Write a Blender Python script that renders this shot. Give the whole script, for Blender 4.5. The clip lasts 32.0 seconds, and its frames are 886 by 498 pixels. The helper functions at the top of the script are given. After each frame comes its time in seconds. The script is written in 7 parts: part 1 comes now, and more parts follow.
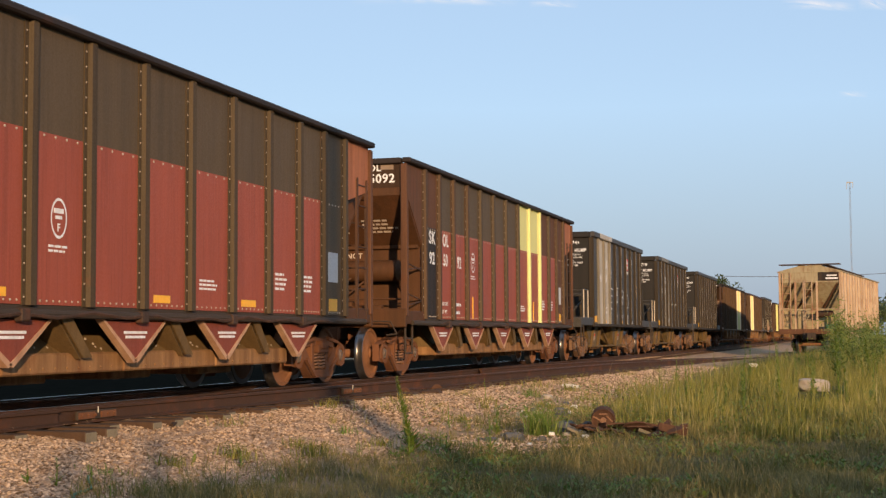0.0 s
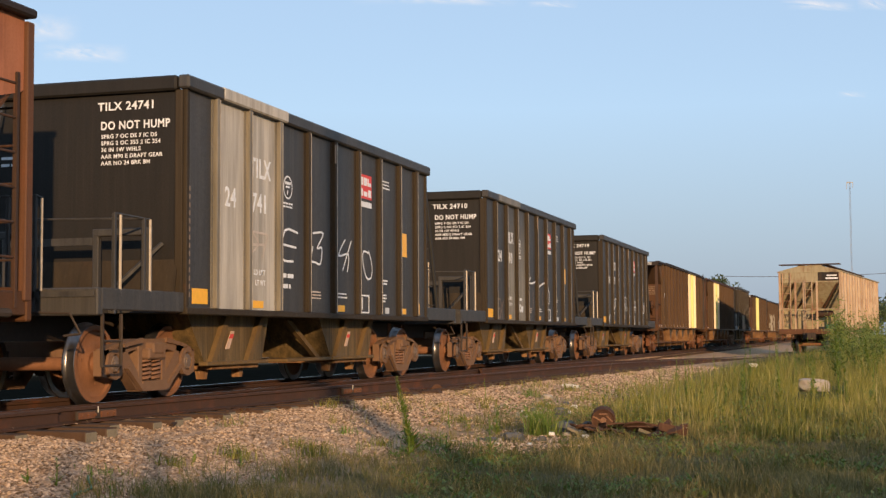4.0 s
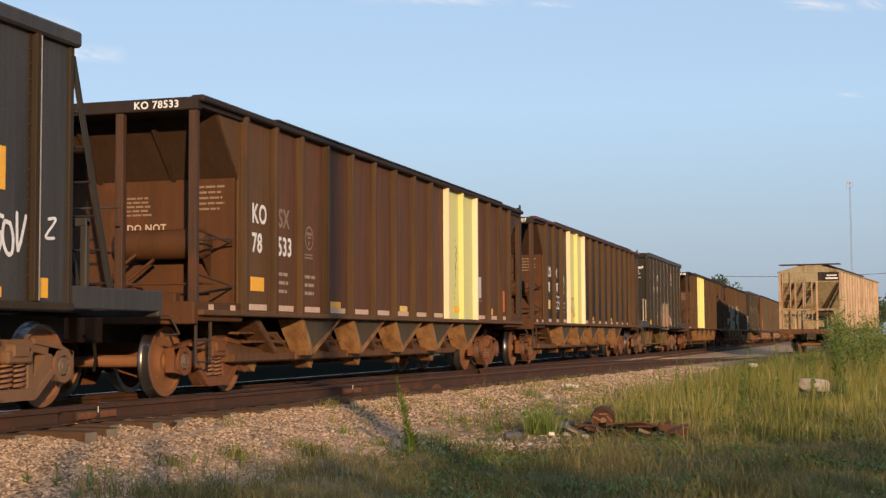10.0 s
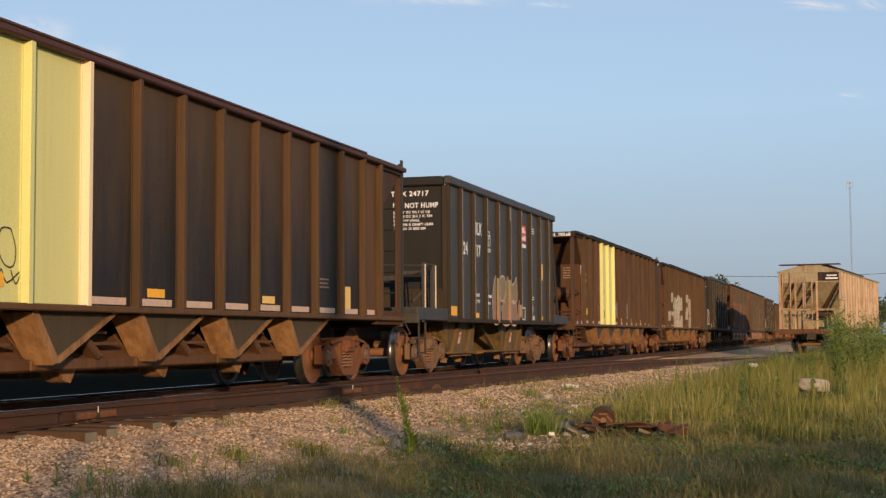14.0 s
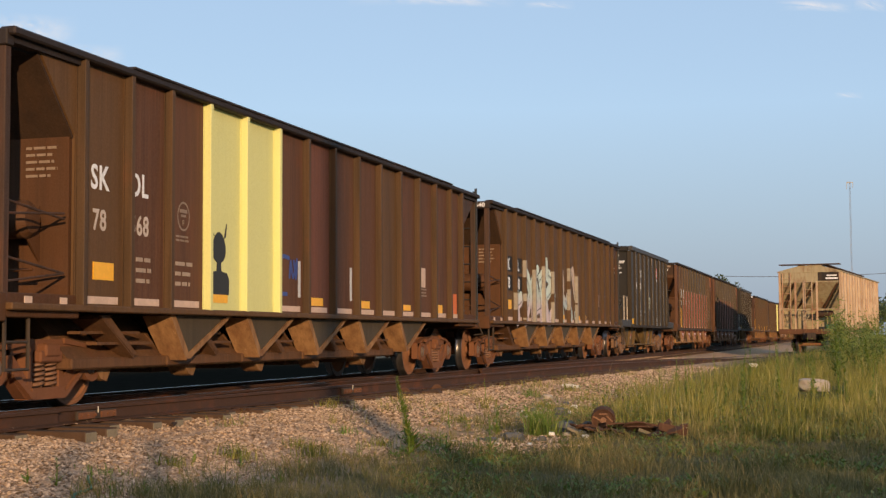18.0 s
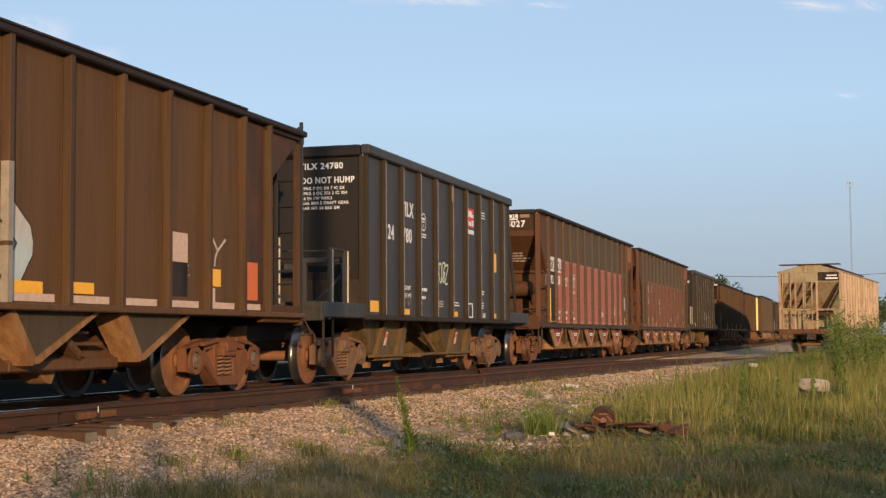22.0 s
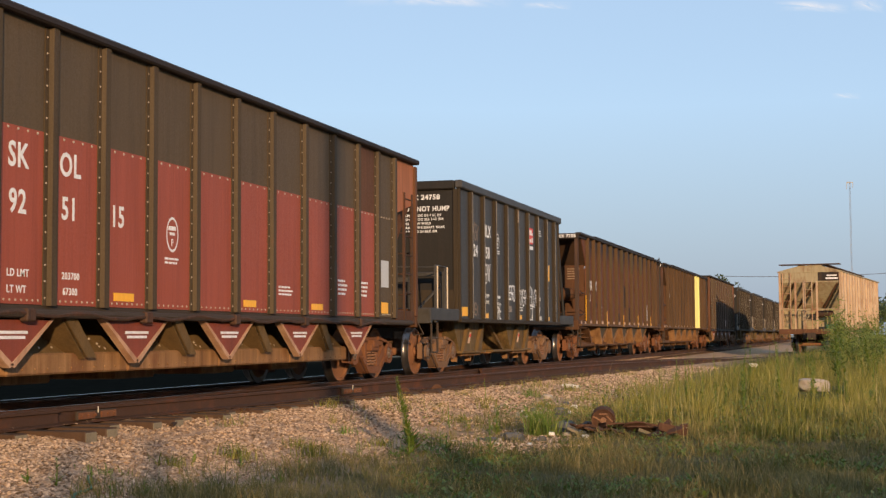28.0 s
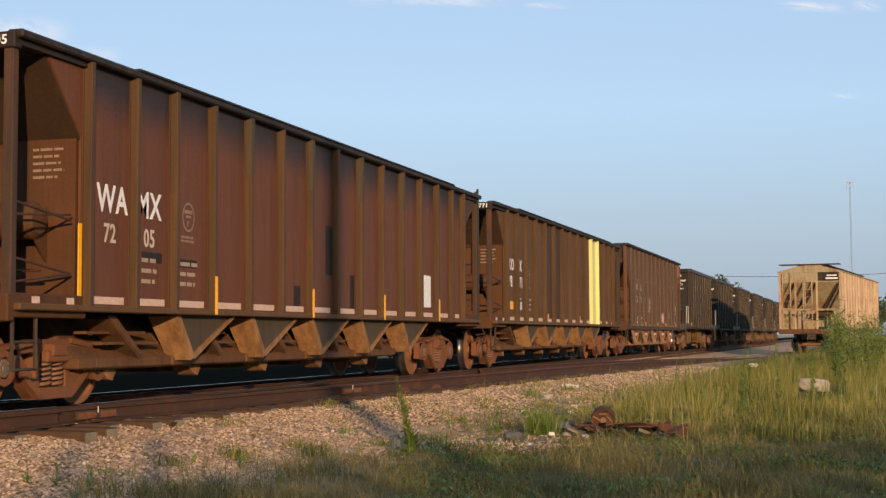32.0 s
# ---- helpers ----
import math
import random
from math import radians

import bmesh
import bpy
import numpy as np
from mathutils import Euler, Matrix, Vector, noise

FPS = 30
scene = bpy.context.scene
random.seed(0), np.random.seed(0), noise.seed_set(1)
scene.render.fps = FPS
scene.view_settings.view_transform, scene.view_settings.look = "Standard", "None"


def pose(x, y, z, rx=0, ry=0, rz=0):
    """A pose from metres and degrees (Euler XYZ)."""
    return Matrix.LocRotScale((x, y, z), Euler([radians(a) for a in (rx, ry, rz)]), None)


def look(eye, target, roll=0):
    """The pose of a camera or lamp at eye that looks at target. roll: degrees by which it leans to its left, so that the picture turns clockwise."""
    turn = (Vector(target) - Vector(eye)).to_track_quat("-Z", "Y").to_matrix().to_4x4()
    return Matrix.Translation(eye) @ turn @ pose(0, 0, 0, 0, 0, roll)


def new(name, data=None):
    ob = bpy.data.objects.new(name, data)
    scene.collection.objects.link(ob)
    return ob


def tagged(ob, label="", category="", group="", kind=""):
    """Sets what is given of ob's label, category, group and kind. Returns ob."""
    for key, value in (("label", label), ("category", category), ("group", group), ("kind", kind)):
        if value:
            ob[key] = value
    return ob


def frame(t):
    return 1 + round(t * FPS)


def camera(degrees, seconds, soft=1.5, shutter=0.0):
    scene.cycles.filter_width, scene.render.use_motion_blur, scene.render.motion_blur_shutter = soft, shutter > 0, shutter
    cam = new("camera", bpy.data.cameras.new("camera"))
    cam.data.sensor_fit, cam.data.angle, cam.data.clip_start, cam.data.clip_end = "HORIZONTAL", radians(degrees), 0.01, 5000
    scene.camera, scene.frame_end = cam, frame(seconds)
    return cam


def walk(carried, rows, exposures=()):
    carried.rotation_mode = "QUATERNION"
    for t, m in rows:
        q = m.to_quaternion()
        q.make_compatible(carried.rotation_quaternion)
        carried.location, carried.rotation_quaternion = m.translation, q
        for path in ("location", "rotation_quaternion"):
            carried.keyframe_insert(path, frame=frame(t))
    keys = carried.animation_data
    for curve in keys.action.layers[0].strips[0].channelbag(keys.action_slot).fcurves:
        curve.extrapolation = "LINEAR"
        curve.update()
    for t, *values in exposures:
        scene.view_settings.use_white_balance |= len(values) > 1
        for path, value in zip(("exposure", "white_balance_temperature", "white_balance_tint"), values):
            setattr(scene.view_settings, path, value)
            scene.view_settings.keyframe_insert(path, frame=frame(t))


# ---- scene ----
SUN, SKY, CLOUD, KELVIN, TINT = 5.0, 0.17, 0.9, 6900, 12
SUN_E, AIR, DUST, OZONE = radians(12), 1.0, 0.1, 2.0
HAZE = (0.275, 0.350, 0.465, 1)

# The camera stands on a tripod beside the line: x runs along the track away from it, y across, z up, rail tops at z = 0.
cam = camera(35.536, 32.0, soft=1.38)
EYE = Vector((0, 0, 0.75))
YAW, TILT = radians(16.735), radians(3.621)
AHEAD = Vector((math.cos(YAW) * math.cos(TILT), math.sin(YAW) * math.cos(TILT), math.sin(TILT)))
STAND = look(EYE, EYE + AHEAD * 10, -0.3345)
# the film camera darkens a little while the pale stripes pass
EXPOSE = ((0, 0.17), (3, 0.15), (6, 0.15), (8, 0.13), (10, 0.11), (11, 0.05), (12, -0.02), (14.5, -0.02), (17, 0.03), (19, 0.05), (21, 0.06), (22.5, 0.11), (25, 0.12), (28, 0.15), (32, 0.14))
walk(cam, [(0, STAND), (32, STAND)], exposures=[(t, e, KELVIN, TINT) for t, e in EXPOSE])

# ---- world and sun: low evening sun from behind the camera ----
SUN_TURN, SUN_HEIGHT = radians(29.5), radians(9.5)
LIGHT_WAY = Vector((math.cos(SUN_TURN) * math.cos(SUN_HEIGHT), math.sin(SUN_TURN) * math.cos(SUN_HEIGHT), -math.sin(SUN_HEIGHT)))
world = bpy.data.worlds.new("evening_sky")
scene.world = world
world.use_nodes = True
wn = world.node_tree.nodes
sky = wn.new("ShaderNodeTexSky")
sky.sky_type = "NISHITA"
sky.sun_disc = False
sky.sun_elevation = SUN_E
sky.sun_rotation = math.atan2(-LIGHT_WAY.x, -LIGHT_WAY.y)
sky.air_density, sky.dust_density, sky.ozone_density = AIR, DUST, OZONE
wn["Background"].inputs["Strength"].default_value = SKY
haze = wn.new("ShaderNodeMix")
haze.data_type = "RGBA"
haze.inputs[0].default_value, haze.inputs[7].default_value = 0.74, (2.30, 3.30, 4.75, 1)
world.node_tree.links.new(sky.outputs[0], haze.inputs[6])
world.node_tree.links.new(haze.outputs[2], wn["Background"].inputs["Color"])
sun = new("sun", bpy.data.lights.new("sun", "SUN"))
sun.data.energy, sun.data.angle, sun.data.color = SUN, radians(0.6), (1.0, 0.68, 0.38)
sun.matrix_world = look((0, 0, 60), Vector((0, 0, 60)) + LIGHT_WAY)


# ---- mesh building ----
class Shape:
    """Collects corners and faces of one mesh."""

    def __init__(self):
        self.v, self.f = [], []

    def add(self, verts, faces):
        n = len(self.v)
        self.v += [tuple(p) for p in verts]
        self.f += [[i + n for i in q] for q in faces]
        return self

    def box(self, x0, x1, y0, y1, z0, z1, c=0.0):
        if c <= 0:
            p = [(x, y, z) for x in (x0, x1) for y in (y0, y1) for z in (z0, z1)]
            return self.add(p, [(0, 1, 3, 2), (4, 6, 7, 5), (0, 4, 5, 1), (2, 3, 7, 6), (0, 2, 6, 4), (1, 5, 7, 3)])
        lo, hi = (x0, y0, z0), (x1, y1, z1)
        p, at = [], {}
        for s in [(a, b, d) for a in (0, 1) for b in (0, 1) for d in (0, 1)]:
            for k in range(3):
                q = [(hi if s[i] else lo)[i] for i in range(3)]
                for i in range(3):
                    if i != k:
                        q[i] += -c if s[i] else c
                at[s, k] = len(p)
                p.append(q)
        f = []
        for k in range(3):
            i, j = [a for a in range(3) if a != k]
            for side in (0, 1):
                loop = []
                for a, b in ((0, 0), (1, 0), (1, 1), (0, 1)):
                    s = [0, 0, 0]
                    s[k], s[i], s[j] = side, a, b
                    loop.append(at[tuple(s), k])
                f.append(loop)
            for a, b in ((0, 0), (1, 0), (1, 1), (0, 1)):
                s0, s1 = [0, 0, 0], [0, 0, 0]
                s0[i], s0[j], s0[k] = a, b, 0
                s1[i], s1[j], s1[k] = a, b, 1
                f.append([at[tuple(s0), i], at[tuple(s1), i], at[tuple(s1), j], at[tuple(s0), j]])
        for s in [(a, b, d) for a in (0, 1) for b in (0, 1) for d in (0, 1)]:
            f.append([at[s, k] for k in range(3)])
        return self.add(p, f)

    def prism(self, axis, poly, a, b):
        n = len(poly)
        put = {"x": lambda p, h: (h, p[0], p[1]), "y": lambda p, h: (p[0], h, p[1]), "z": lambda p, h: (p[0], p[1], h)}[axis]
        v = [put(p, a) for p in poly] + [put(p, b) for p in poly]
        f = [list(range(n))[::-1], list(range(n, 2 * n))] + [[i, (i + 1) % n, n + (i + 1) % n, n + i] for i in range(n)]
        return self.add(v, f)

    def plate(self, quad, thick):
        """A flat plate on four or more corners, thickened along its normal."""
        q = [Vector(p) for p in quad]
        nrm = (q[1] - q[0]).cross(q[2] - q[1]).normalized() * thick
        n = len(q)
        return self.add(q + [p + nrm for p in q], [list(range(n))[::-1], list(range(n, 2 * n))] + [[i, (i + 1) % n, n + (i + 1) % n, n + i] for i in range(n)])

    def tube(self, p, q, r, n=8, r2=None):
        p, q = Vector(p), Vector(q)
        d = (q - p).normalized()
        a = d.orthogonal().normalized()
        b = d.cross(a)
        r2 = r if r2 is None else r2
        ring = [a * math.cos(6.28319 * i / n) + b * math.sin(6.28319 * i / n) for i in range(n)]
        v = [p + e * r for e in ring] + [q + e * r2 for e in ring]
        f = [list(range(n))[::-1], list(range(n, 2 * n))] + [[i, (i + 1) % n, n + (i + 1) % n, n + i] for i in range(n)]
        return self.add(v, f)

    def path(self, pts, r, n=6):
        """One bent tube through the points."""
        pts = [Vector(p) for p in pts]
        way = [(q - p).normalized() for p, q in zip(pts, pts[1:])]
        a = way[0].orthogonal().normalized()
        v, m = [], len(pts)
        for k, p in enumerate(pts):
            d = way[min(k, m - 2)] if k in (0, m - 1) else (way[k - 1] + way[k]).normalized()
            a = (a - d * a.dot(d)).normalized()
            b = d.cross(a)
            v += [p + (a * math.cos(6.28319 * i / n) + b * math.sin(6.28319 * i / n)) * r for i in range(n)]
        f = [[k * n + i, k * n + (i + 1) % n, (k + 1) * n + (i + 1) % n, (k + 1) * n + i] for k in range(m - 1) for i in range(n)]
        return self.add(v, f + [list(range(n))[::-1], list(range((m - 1) * n, m * n))])

    def lathe(self, prof, n=32, at=(0, 0, 0)):
        """Turns (radius, y) pairs about the y axis; the ends close."""
        m = len(prof)
        v = [(at[0] + r * math.cos(6.28319 * i / n), at[1] + y, at[2] + r * math.sin(6.28319 * i / n)) for r, y in prof for i in range(n)]
        f = [[k * n + i, k * n + (i + 1) % n, (k + 1) * n + (i + 1) % n, (k + 1) * n + i] for k in range(m - 1) for i in range(n)]
        f += [list(range(n)), list(range((m - 1) * n, m * n))[::-1]]
        return self.add(v, f)

    def dome(self, x, y, z, r, h):
        """A rivet head on a side that faces -y."""
        v = [(x + r * math.cos(1.0472 * i), y, z + r * math.sin(1.0472 * i)) for i in range(6)]
        v += [(x + r * 0.6 * math.cos(1.0472 * i), y - h * 0.8, z + r * 0.6 * math.sin(1.0472 * i)) for i in range(6)]
        return self.add(v, [[i, (i + 1) % 6, 6 + (i + 1) % 6, 6 + i] for i in range(6)] + [[6, 7, 8, 9, 10, 11]])

    def mesh(self, name, angle=35):
        me = bpy.data.meshes.new(name)
        me.from_pydata(self.v, [], self.f)
        bm = bmesh.new()
        bm.from_mesh(me)
        bmesh.ops.recalc_face_normals(bm, faces=bm.faces)
        bm.to_mesh(me)
        bm.free()
        me.polygons.foreach_set("use_smooth", [True] * len(me.polygons))
        me.set_sharp_from_angle(angle=radians(angle))
        me.materials.append(None)
        return me


def quick_mesh(name, v, f):
    """A large mesh straight from arrays, flat shaded."""
    me = bpy.data.meshes.new(name)
    me.from_pydata(v, [], f)
    me.materials.append(None)
    return me


def dress(ob, material):
    ob.material_slots[0].link = "OBJECT"
    ob.material_slots[0].material = material
    return ob


def thing(name, data, material, label, category, group="", kind="", m=None):
    ob = new(name, data)
    if material:
        dress(ob, material)
    if m:
        ob.matrix_basis = m
    return tagged(ob, label, category, group, kind)


def part(name, data, material, parent, label="", m=None, kind=""):
    ob = new(name, data)
    dress(ob, material)
    ob.parent = parent
    if m:
        ob.matrix_basis = m
    return tagged(ob, label, kind=kind) if kind else tagged(ob, label)


LETTERS = {}


def lettering(body, size, stretch=1.0):
    """Flat letters in the built-in font, as a mesh that starts at its lower left corner."""
    key = body, size, stretch
    if key not in LETTERS:
        cu = bpy.data.curves.new("letters", "FONT")
        cu.body, cu.size, cu.extrude, cu.resolution_u = body, size / 0.73, 0.0015, 3
        cu.offset, cu.space_character = size * 0.028, 1.10
        ob = bpy.data.objects.new("letters", cu)
        scene.collection.objects.link(ob)
        me = bpy.data.meshes.new_from_object(ob.evaluated_get(bpy.context.evaluated_depsgraph_get()))
        bpy.data.objects.remove(ob)
        bpy.data.curves.remove(cu)
        me.transform(Matrix.Diagonal((stretch, 1, 1, 1)))
        me.materials.clear()
        me.materials.append(None)
        LETTERS[key] = me
    return LETTERS[key]


# ---- materials ----
def nodes_of(name):
    m = bpy.data.materials.new(name)
    m.use_nodes = True
    t = m.node_tree
    return m, t, t.nodes["Principled BSDF"]


def noise_at(t, coord, scale, detail=5, stretch=(1, 1, 1), rough=0.6):
    mp = t.nodes.new("ShaderNodeMapping")
    mp.inputs["Scale"].default_value = stretch
    t.links.new(coord, mp.inputs["Vector"])
    n = t.nodes.new("ShaderNodeTexNoise")
    n.inputs["Scale"].default_value, n.inputs["Detail"].default_value, n.inputs["Roughness"].default_value = scale, detail, rough
    t.links.new(mp.outputs[0], n.inputs["Vector"])
    return n.outputs["Fac"]


def ramp(t, fac, a, b, lo=0.0, hi=1.0):
    r = t.nodes.new("ShaderNodeMapRange")
    r.inputs["From Min"].default_value, r.inputs["From Max"].default_value = a, b
    r.inputs["To Min"].default_value, r.inputs["To Max"].default_value = lo, hi
    t.links.new(fac, r.inputs["Value"])
    return r.outputs[0]


def mix(t, fac, a, b):
    n = t.nodes.new("ShaderNodeMix")
    n.data_type = "RGBA"
    for sock, val in ((n.inputs[0], fac), (n.inputs[6], a), (n.inputs[7], b)):
        if isinstance(val, (int, float)):
            sock.default_value = val
        elif isinstance(val, tuple):
            sock.default_value = (*val, 1)
        else:
            t.links.new(val, sock)
    return n.outputs[2]


def shifted(t):
    """Object coordinates, moved by a random step for each object."""
    tc = t.nodes.new("ShaderNodeTexCoord")
    oi = t.nodes.new("ShaderNodeObjectInfo")
    mul = t.nodes.new("ShaderNodeVectorMath")
    mul.operation = "MULTIPLY_ADD"
    mul.inputs[1].default_value = (31.7, 17.3, 11.9)
    t.links.new(oi.outputs["Random"], mul.inputs[0])
    t.links.new(tc.outputs["Object"], mul.inputs[2])
    return mul.outputs[0]


def bumped(t, bsdf, height, strength, distance):
    b = t.nodes.new("ShaderNodeBump")
    b.inputs["Strength"].default_value, b.inputs["Distance"].default_value = strength, distance
    t.links.new(height, b.inputs["Height"])
    t.links.new(b.outputs[0], bsdf.inputs["Normal"])


RUST, RUST2 = (0.20, 0.062, 0.022), (0.09, 0.032, 0.016)


def paint(name, base, worn, rough=0.6, rust=0.35, streaks=0.6, metal=0.0, rust_colour=RUST, gloss=0.3, top=None, red=None):
    """Weathered paint on steel: vertical streaks, rust blotches, grain and shallow dents."""
    m, t, b = nodes_of(name)
    co = shifted(t)
    run = ramp(t, noise_at(t, co, 2.6, 5, (2.4, 2.4, 0.22)), 0.36, 0.68)
    blot = ramp(t, noise_at(t, co, 1.7, 8, (1, 1, 0.7), 0.7), 0.68 - 0.32 * rust, 0.80 - 0.2 * rust)
    grain = noise_at(t, co, 55, 6, (1, 1, 1), 0.7)
    c = mix(t, ramp(t, run, 0, 1, 0, streaks), base, worn)
    c = mix(t, ramp(t, blot, 0, 1, 0, min(1, rust * 1.5)), c, mix(t, grain, RUST2, rust_colour))
    soot = ramp(t, noise_at(t, co, 1.5, 6, (3.0, 3.0, 0.16), 0.65), 0.52, 0.72)
    c = mix(t, ramp(t, soot, 0, 1, 0, 0.62 * streaks), c, tuple(0.3 * k for k in base))
    c = mix(t, ramp(t, grain, 0.45, 0.75, 0, 0.28), c, tuple(0.45 * k for k in base))
    thin = noise_at(t, co, 5.0, 4, (5.0, 5.0, 0.12), 0.7)
    c = mix(t, ramp(t, thin, 0.52, 0.70, 0, 0.55 * streaks), c, tuple(0.42 * k for k in base))
    c = mix(t, ramp(t, thin, 0.44, 0.30, 0, 0.45 * streaks), c, tuple(min(0.85, 1.45 * k + 0.006) for k in worn))
    if top:
        colour, z0, z1, wild = top
        sep = t.nodes.new("ShaderNodeSeparateXYZ")
        t.links.new(t.nodes.new("ShaderNodeTexCoord").outputs["Object"], sep.inputs[0])
        edge = t.nodes.new("ShaderNodeMath")
        edge.operation = "MULTIPLY_ADD"
        edge.inputs[1].default_value = wild
        t.links.new(noise_at(t, co, 1.6, 6, (2.2, 2.2, 0.30), 0.65), edge.inputs[0])
        t.links.new(sep.outputs["Z"], edge.inputs[2])
        shade = tuple(0.6 * k for k in colour)
        c = mix(t, ramp(t, edge.outputs[0], z0 + wild / 2, z1 + wild / 2, 0, 0.9), c, mix(t, grain, shade, colour))
    if red:
        c = mix(t, ramp(t, noise_at(t, co, 3.0, 5, (6.0, 6.0, 0.22), 0.7), 0.63, 0.72, 0, 0.75), c, red)
    t.links.new(c, b.inputs["Base Color"])
    b.inputs["Specular IOR Level"].default_value = gloss
    t.links.new(ramp(t, grain, 0.3, 0.7, rough - 0.1, min(1, rough + 0.18)), b.inputs["Roughness"])
    b.inputs["Metallic"].default_value = metal
    dent = t.nodes.new("ShaderNodeMath")
    dent.operation = "MULTIPLY_ADD"
    dent.inputs[1].default_value = 6.0
    t.links.new(noise_at(t, co, 1.1, 2), dent.inputs[0])
    t.links.new(grain, dent.inputs[2])
    bumped(t, b, dent.outputs[0], 0.35, 0.006)
    return m


def plain(name, base, rough=0.6, metal=0.0, vary=0.3, scale=30):
    m, t, b = nodes_of(name)
    co = shifted(t)
    g = noise_at(t, co, scale, 6, (1, 1, 1), 0.7)
    t.links.new(mix(t, ramp(t, g, 0.35, 0.7, 0, vary), base, tuple(0.35 * k for k in base)), b.inputs["Base Color"])
    b.inputs["Roughness"].default_value, b.inputs["Metallic"].default_value = rough, metal
    bumped(t, b, g, 0.25, 0.004)
    return m


BLACK_PAINT = paint("black_car_paint", (0.036, 0.0345, 0.0345), (0.062, 0.055, 0.047), 0.5, 0.06, 0.7, gloss=0.35)
# Car black darkened for the end walls: their shade put into the colour.
BLACK_END = paint("black_paint_darkened", (0.0125, 0.0108, 0.009), (0.021, 0.0165, 0.0128), 0.6, 0.10, 0.5)
CHORD = paint("dark_chord_steel", (0.020, 0.014, 0.012), (0.034, 0.02, 0.015), 0.65, 0.25, 0.4)
# Sooty brown, darker still for shade on the downward sheets, put into the colour.
SLOPE_DARK = paint("dark_slope_steel", (0.036, 0.019, 0.010), (0.055, 0.026, 0.012), 0.8, 0.2, 0.6)
BLACK_RIB = paint("black_rib_paint", (0.033, 0.025, 0.017), (0.048, 0.034, 0.020), 0.6, 0.2, 0.6, gloss=0.15)
GREY_WORN = paint("bare_patch_paint", (0.21, 0.185, 0.145), (0.10, 0.09, 0.072), 0.45, 0.08, 1.0)
GREY_LOW = paint("black_paint_worn_grey_below", (0.24, 0.213, 0.168), (0.13, 0.116, 0.094), 0.45, 0.08, 1.0, top=((0.062, 0.057, 0.050), 2.2, 3.6, 1.0))
SILVER_PATCH = paint("silver_patch_paint", (0.50, 0.46, 0.40), (0.26, 0.235, 0.20), 0.45, 0.08, 0.9)
RED_PAINT = paint("oxide_red_paint", (0.30, 0.070, 0.040), (0.24, 0.058, 0.034), 0.5, 0.12, 0.6)
PINK_RED = paint("faded_pink_red_paint", (0.43, 0.13, 0.088), (0.34, 0.098, 0.064), 0.5, 0.12, 0.7)
RED_LOW = paint("hopper_red_paint", (0.22, 0.052, 0.032), (0.15, 0.040, 0.025), 0.6, 0.3, 0.6)
OLIVE_GREY = paint("olive_grey_paint", (0.092, 0.063, 0.034), (0.070, 0.050, 0.029), 0.6, 0.18, 0.6)
BROWN_RIB = paint("brown_rib_steel", (0.084, 0.045, 0.020), (0.056, 0.033, 0.017), 0.65, 0.3, 0.9)
OLIVE_RIB = paint("olive_brown_rib_paint", (0.066, 0.045, 0.023), (0.052, 0.034, 0.018), 0.65, 0.25, 0.6)
RUST_BROWN = paint("rust_brown_steel", (0.092, 0.041, 0.021), (0.115, 0.049, 0.023), 0.7, 0.36, 0.9)
RUST_DARK = paint("dark_rust_steel", (0.045, 0.028, 0.02), (0.08, 0.036, 0.02), 0.7, 0.4, 0.9)
RUST_ORANGE = paint("orange_rust_steel", (0.36, 0.14, 0.075), (0.17, 0.06, 0.028), 0.75, 0.3, 0.6)
END_RUST = paint("end_rust_steel", (0.080, 0.032, 0.0115), (0.055, 0.026, 0.011), 0.7, 0.35, 0.6)
WARM_BROWN = paint("warm_brown_steel", (0.112, 0.056, 0.021), (0.085, 0.044, 0.018), 0.65, 0.3, 0.8)
MAROON = paint("maroon_brown_steel", (0.128, 0.047, 0.022), (0.100, 0.038, 0.019), 0.6, 0.3, 0.8)
FADED_RED = paint("faded_red_brown_steel", (0.135, 0.050, 0.028), (0.105, 0.042, 0.024), 0.65, 0.3, 0.7)
SOOTY_BROWN = paint("soot_streaked_brown_steel", (0.017, 0.0165, 0.018), (0.034, 0.024, 0.016), 0.55, 0.10, 0.7, gloss=0.25, top=((0.095, 0.055, 0.023), 1.5, 3.7, 4.0), red=(0.15, 0.04, 0.018))
# Maroon steel that turns blue-black towards the top of the panels.
DARK_TOPPED = paint("maroon_steel_with_dark_top", (0.128, 0.047, 0.022), (0.100, 0.038, 0.019), 0.6, 0.3, 0.8, top=((0.024, 0.024, 0.029), 3.06, 3.50, 0.5))
RED_CHORD = paint("red_brown_chord_paint", (0.072, 0.030, 0.024), (0.060, 0.026, 0.02), 0.55, 0.1, 0.4)
BLUE_BLACK = paint("blue_black_patch", (0.015, 0.0148, 0.0155), (0.040, 0.025, 0.016), 0.55, 0.24, 1.0, gloss=0.2)
YELLOW = paint("lemon_stripe_paint", (0.60, 0.60, 0.26), (0.54, 0.53, 0.24), 0.6, 0.02, 0.12)
CREAM = paint("cream_stripe_paint", (0.76, 0.62, 0.44), (0.68, 0.55, 0.38), 0.6, 0.04, 0.2)
GOLD = plain("reflector_yellow", (0.85, 0.43, 0.025), 0.4, 0, 0.25, 20)
PALE_GOLD = plain("reflector_pale_yellow", (0.78, 0.52, 0.14), 0.45, 0, 0.25, 20)
ORANGE = plain("reflector_orange_red", (0.62, 0.14, 0.03), 0.5, 0, 0.3, 20)
WHITE = plain("white_lettering", (0.76, 0.78, 0.82), 0.55, 0, 0.45, 16)
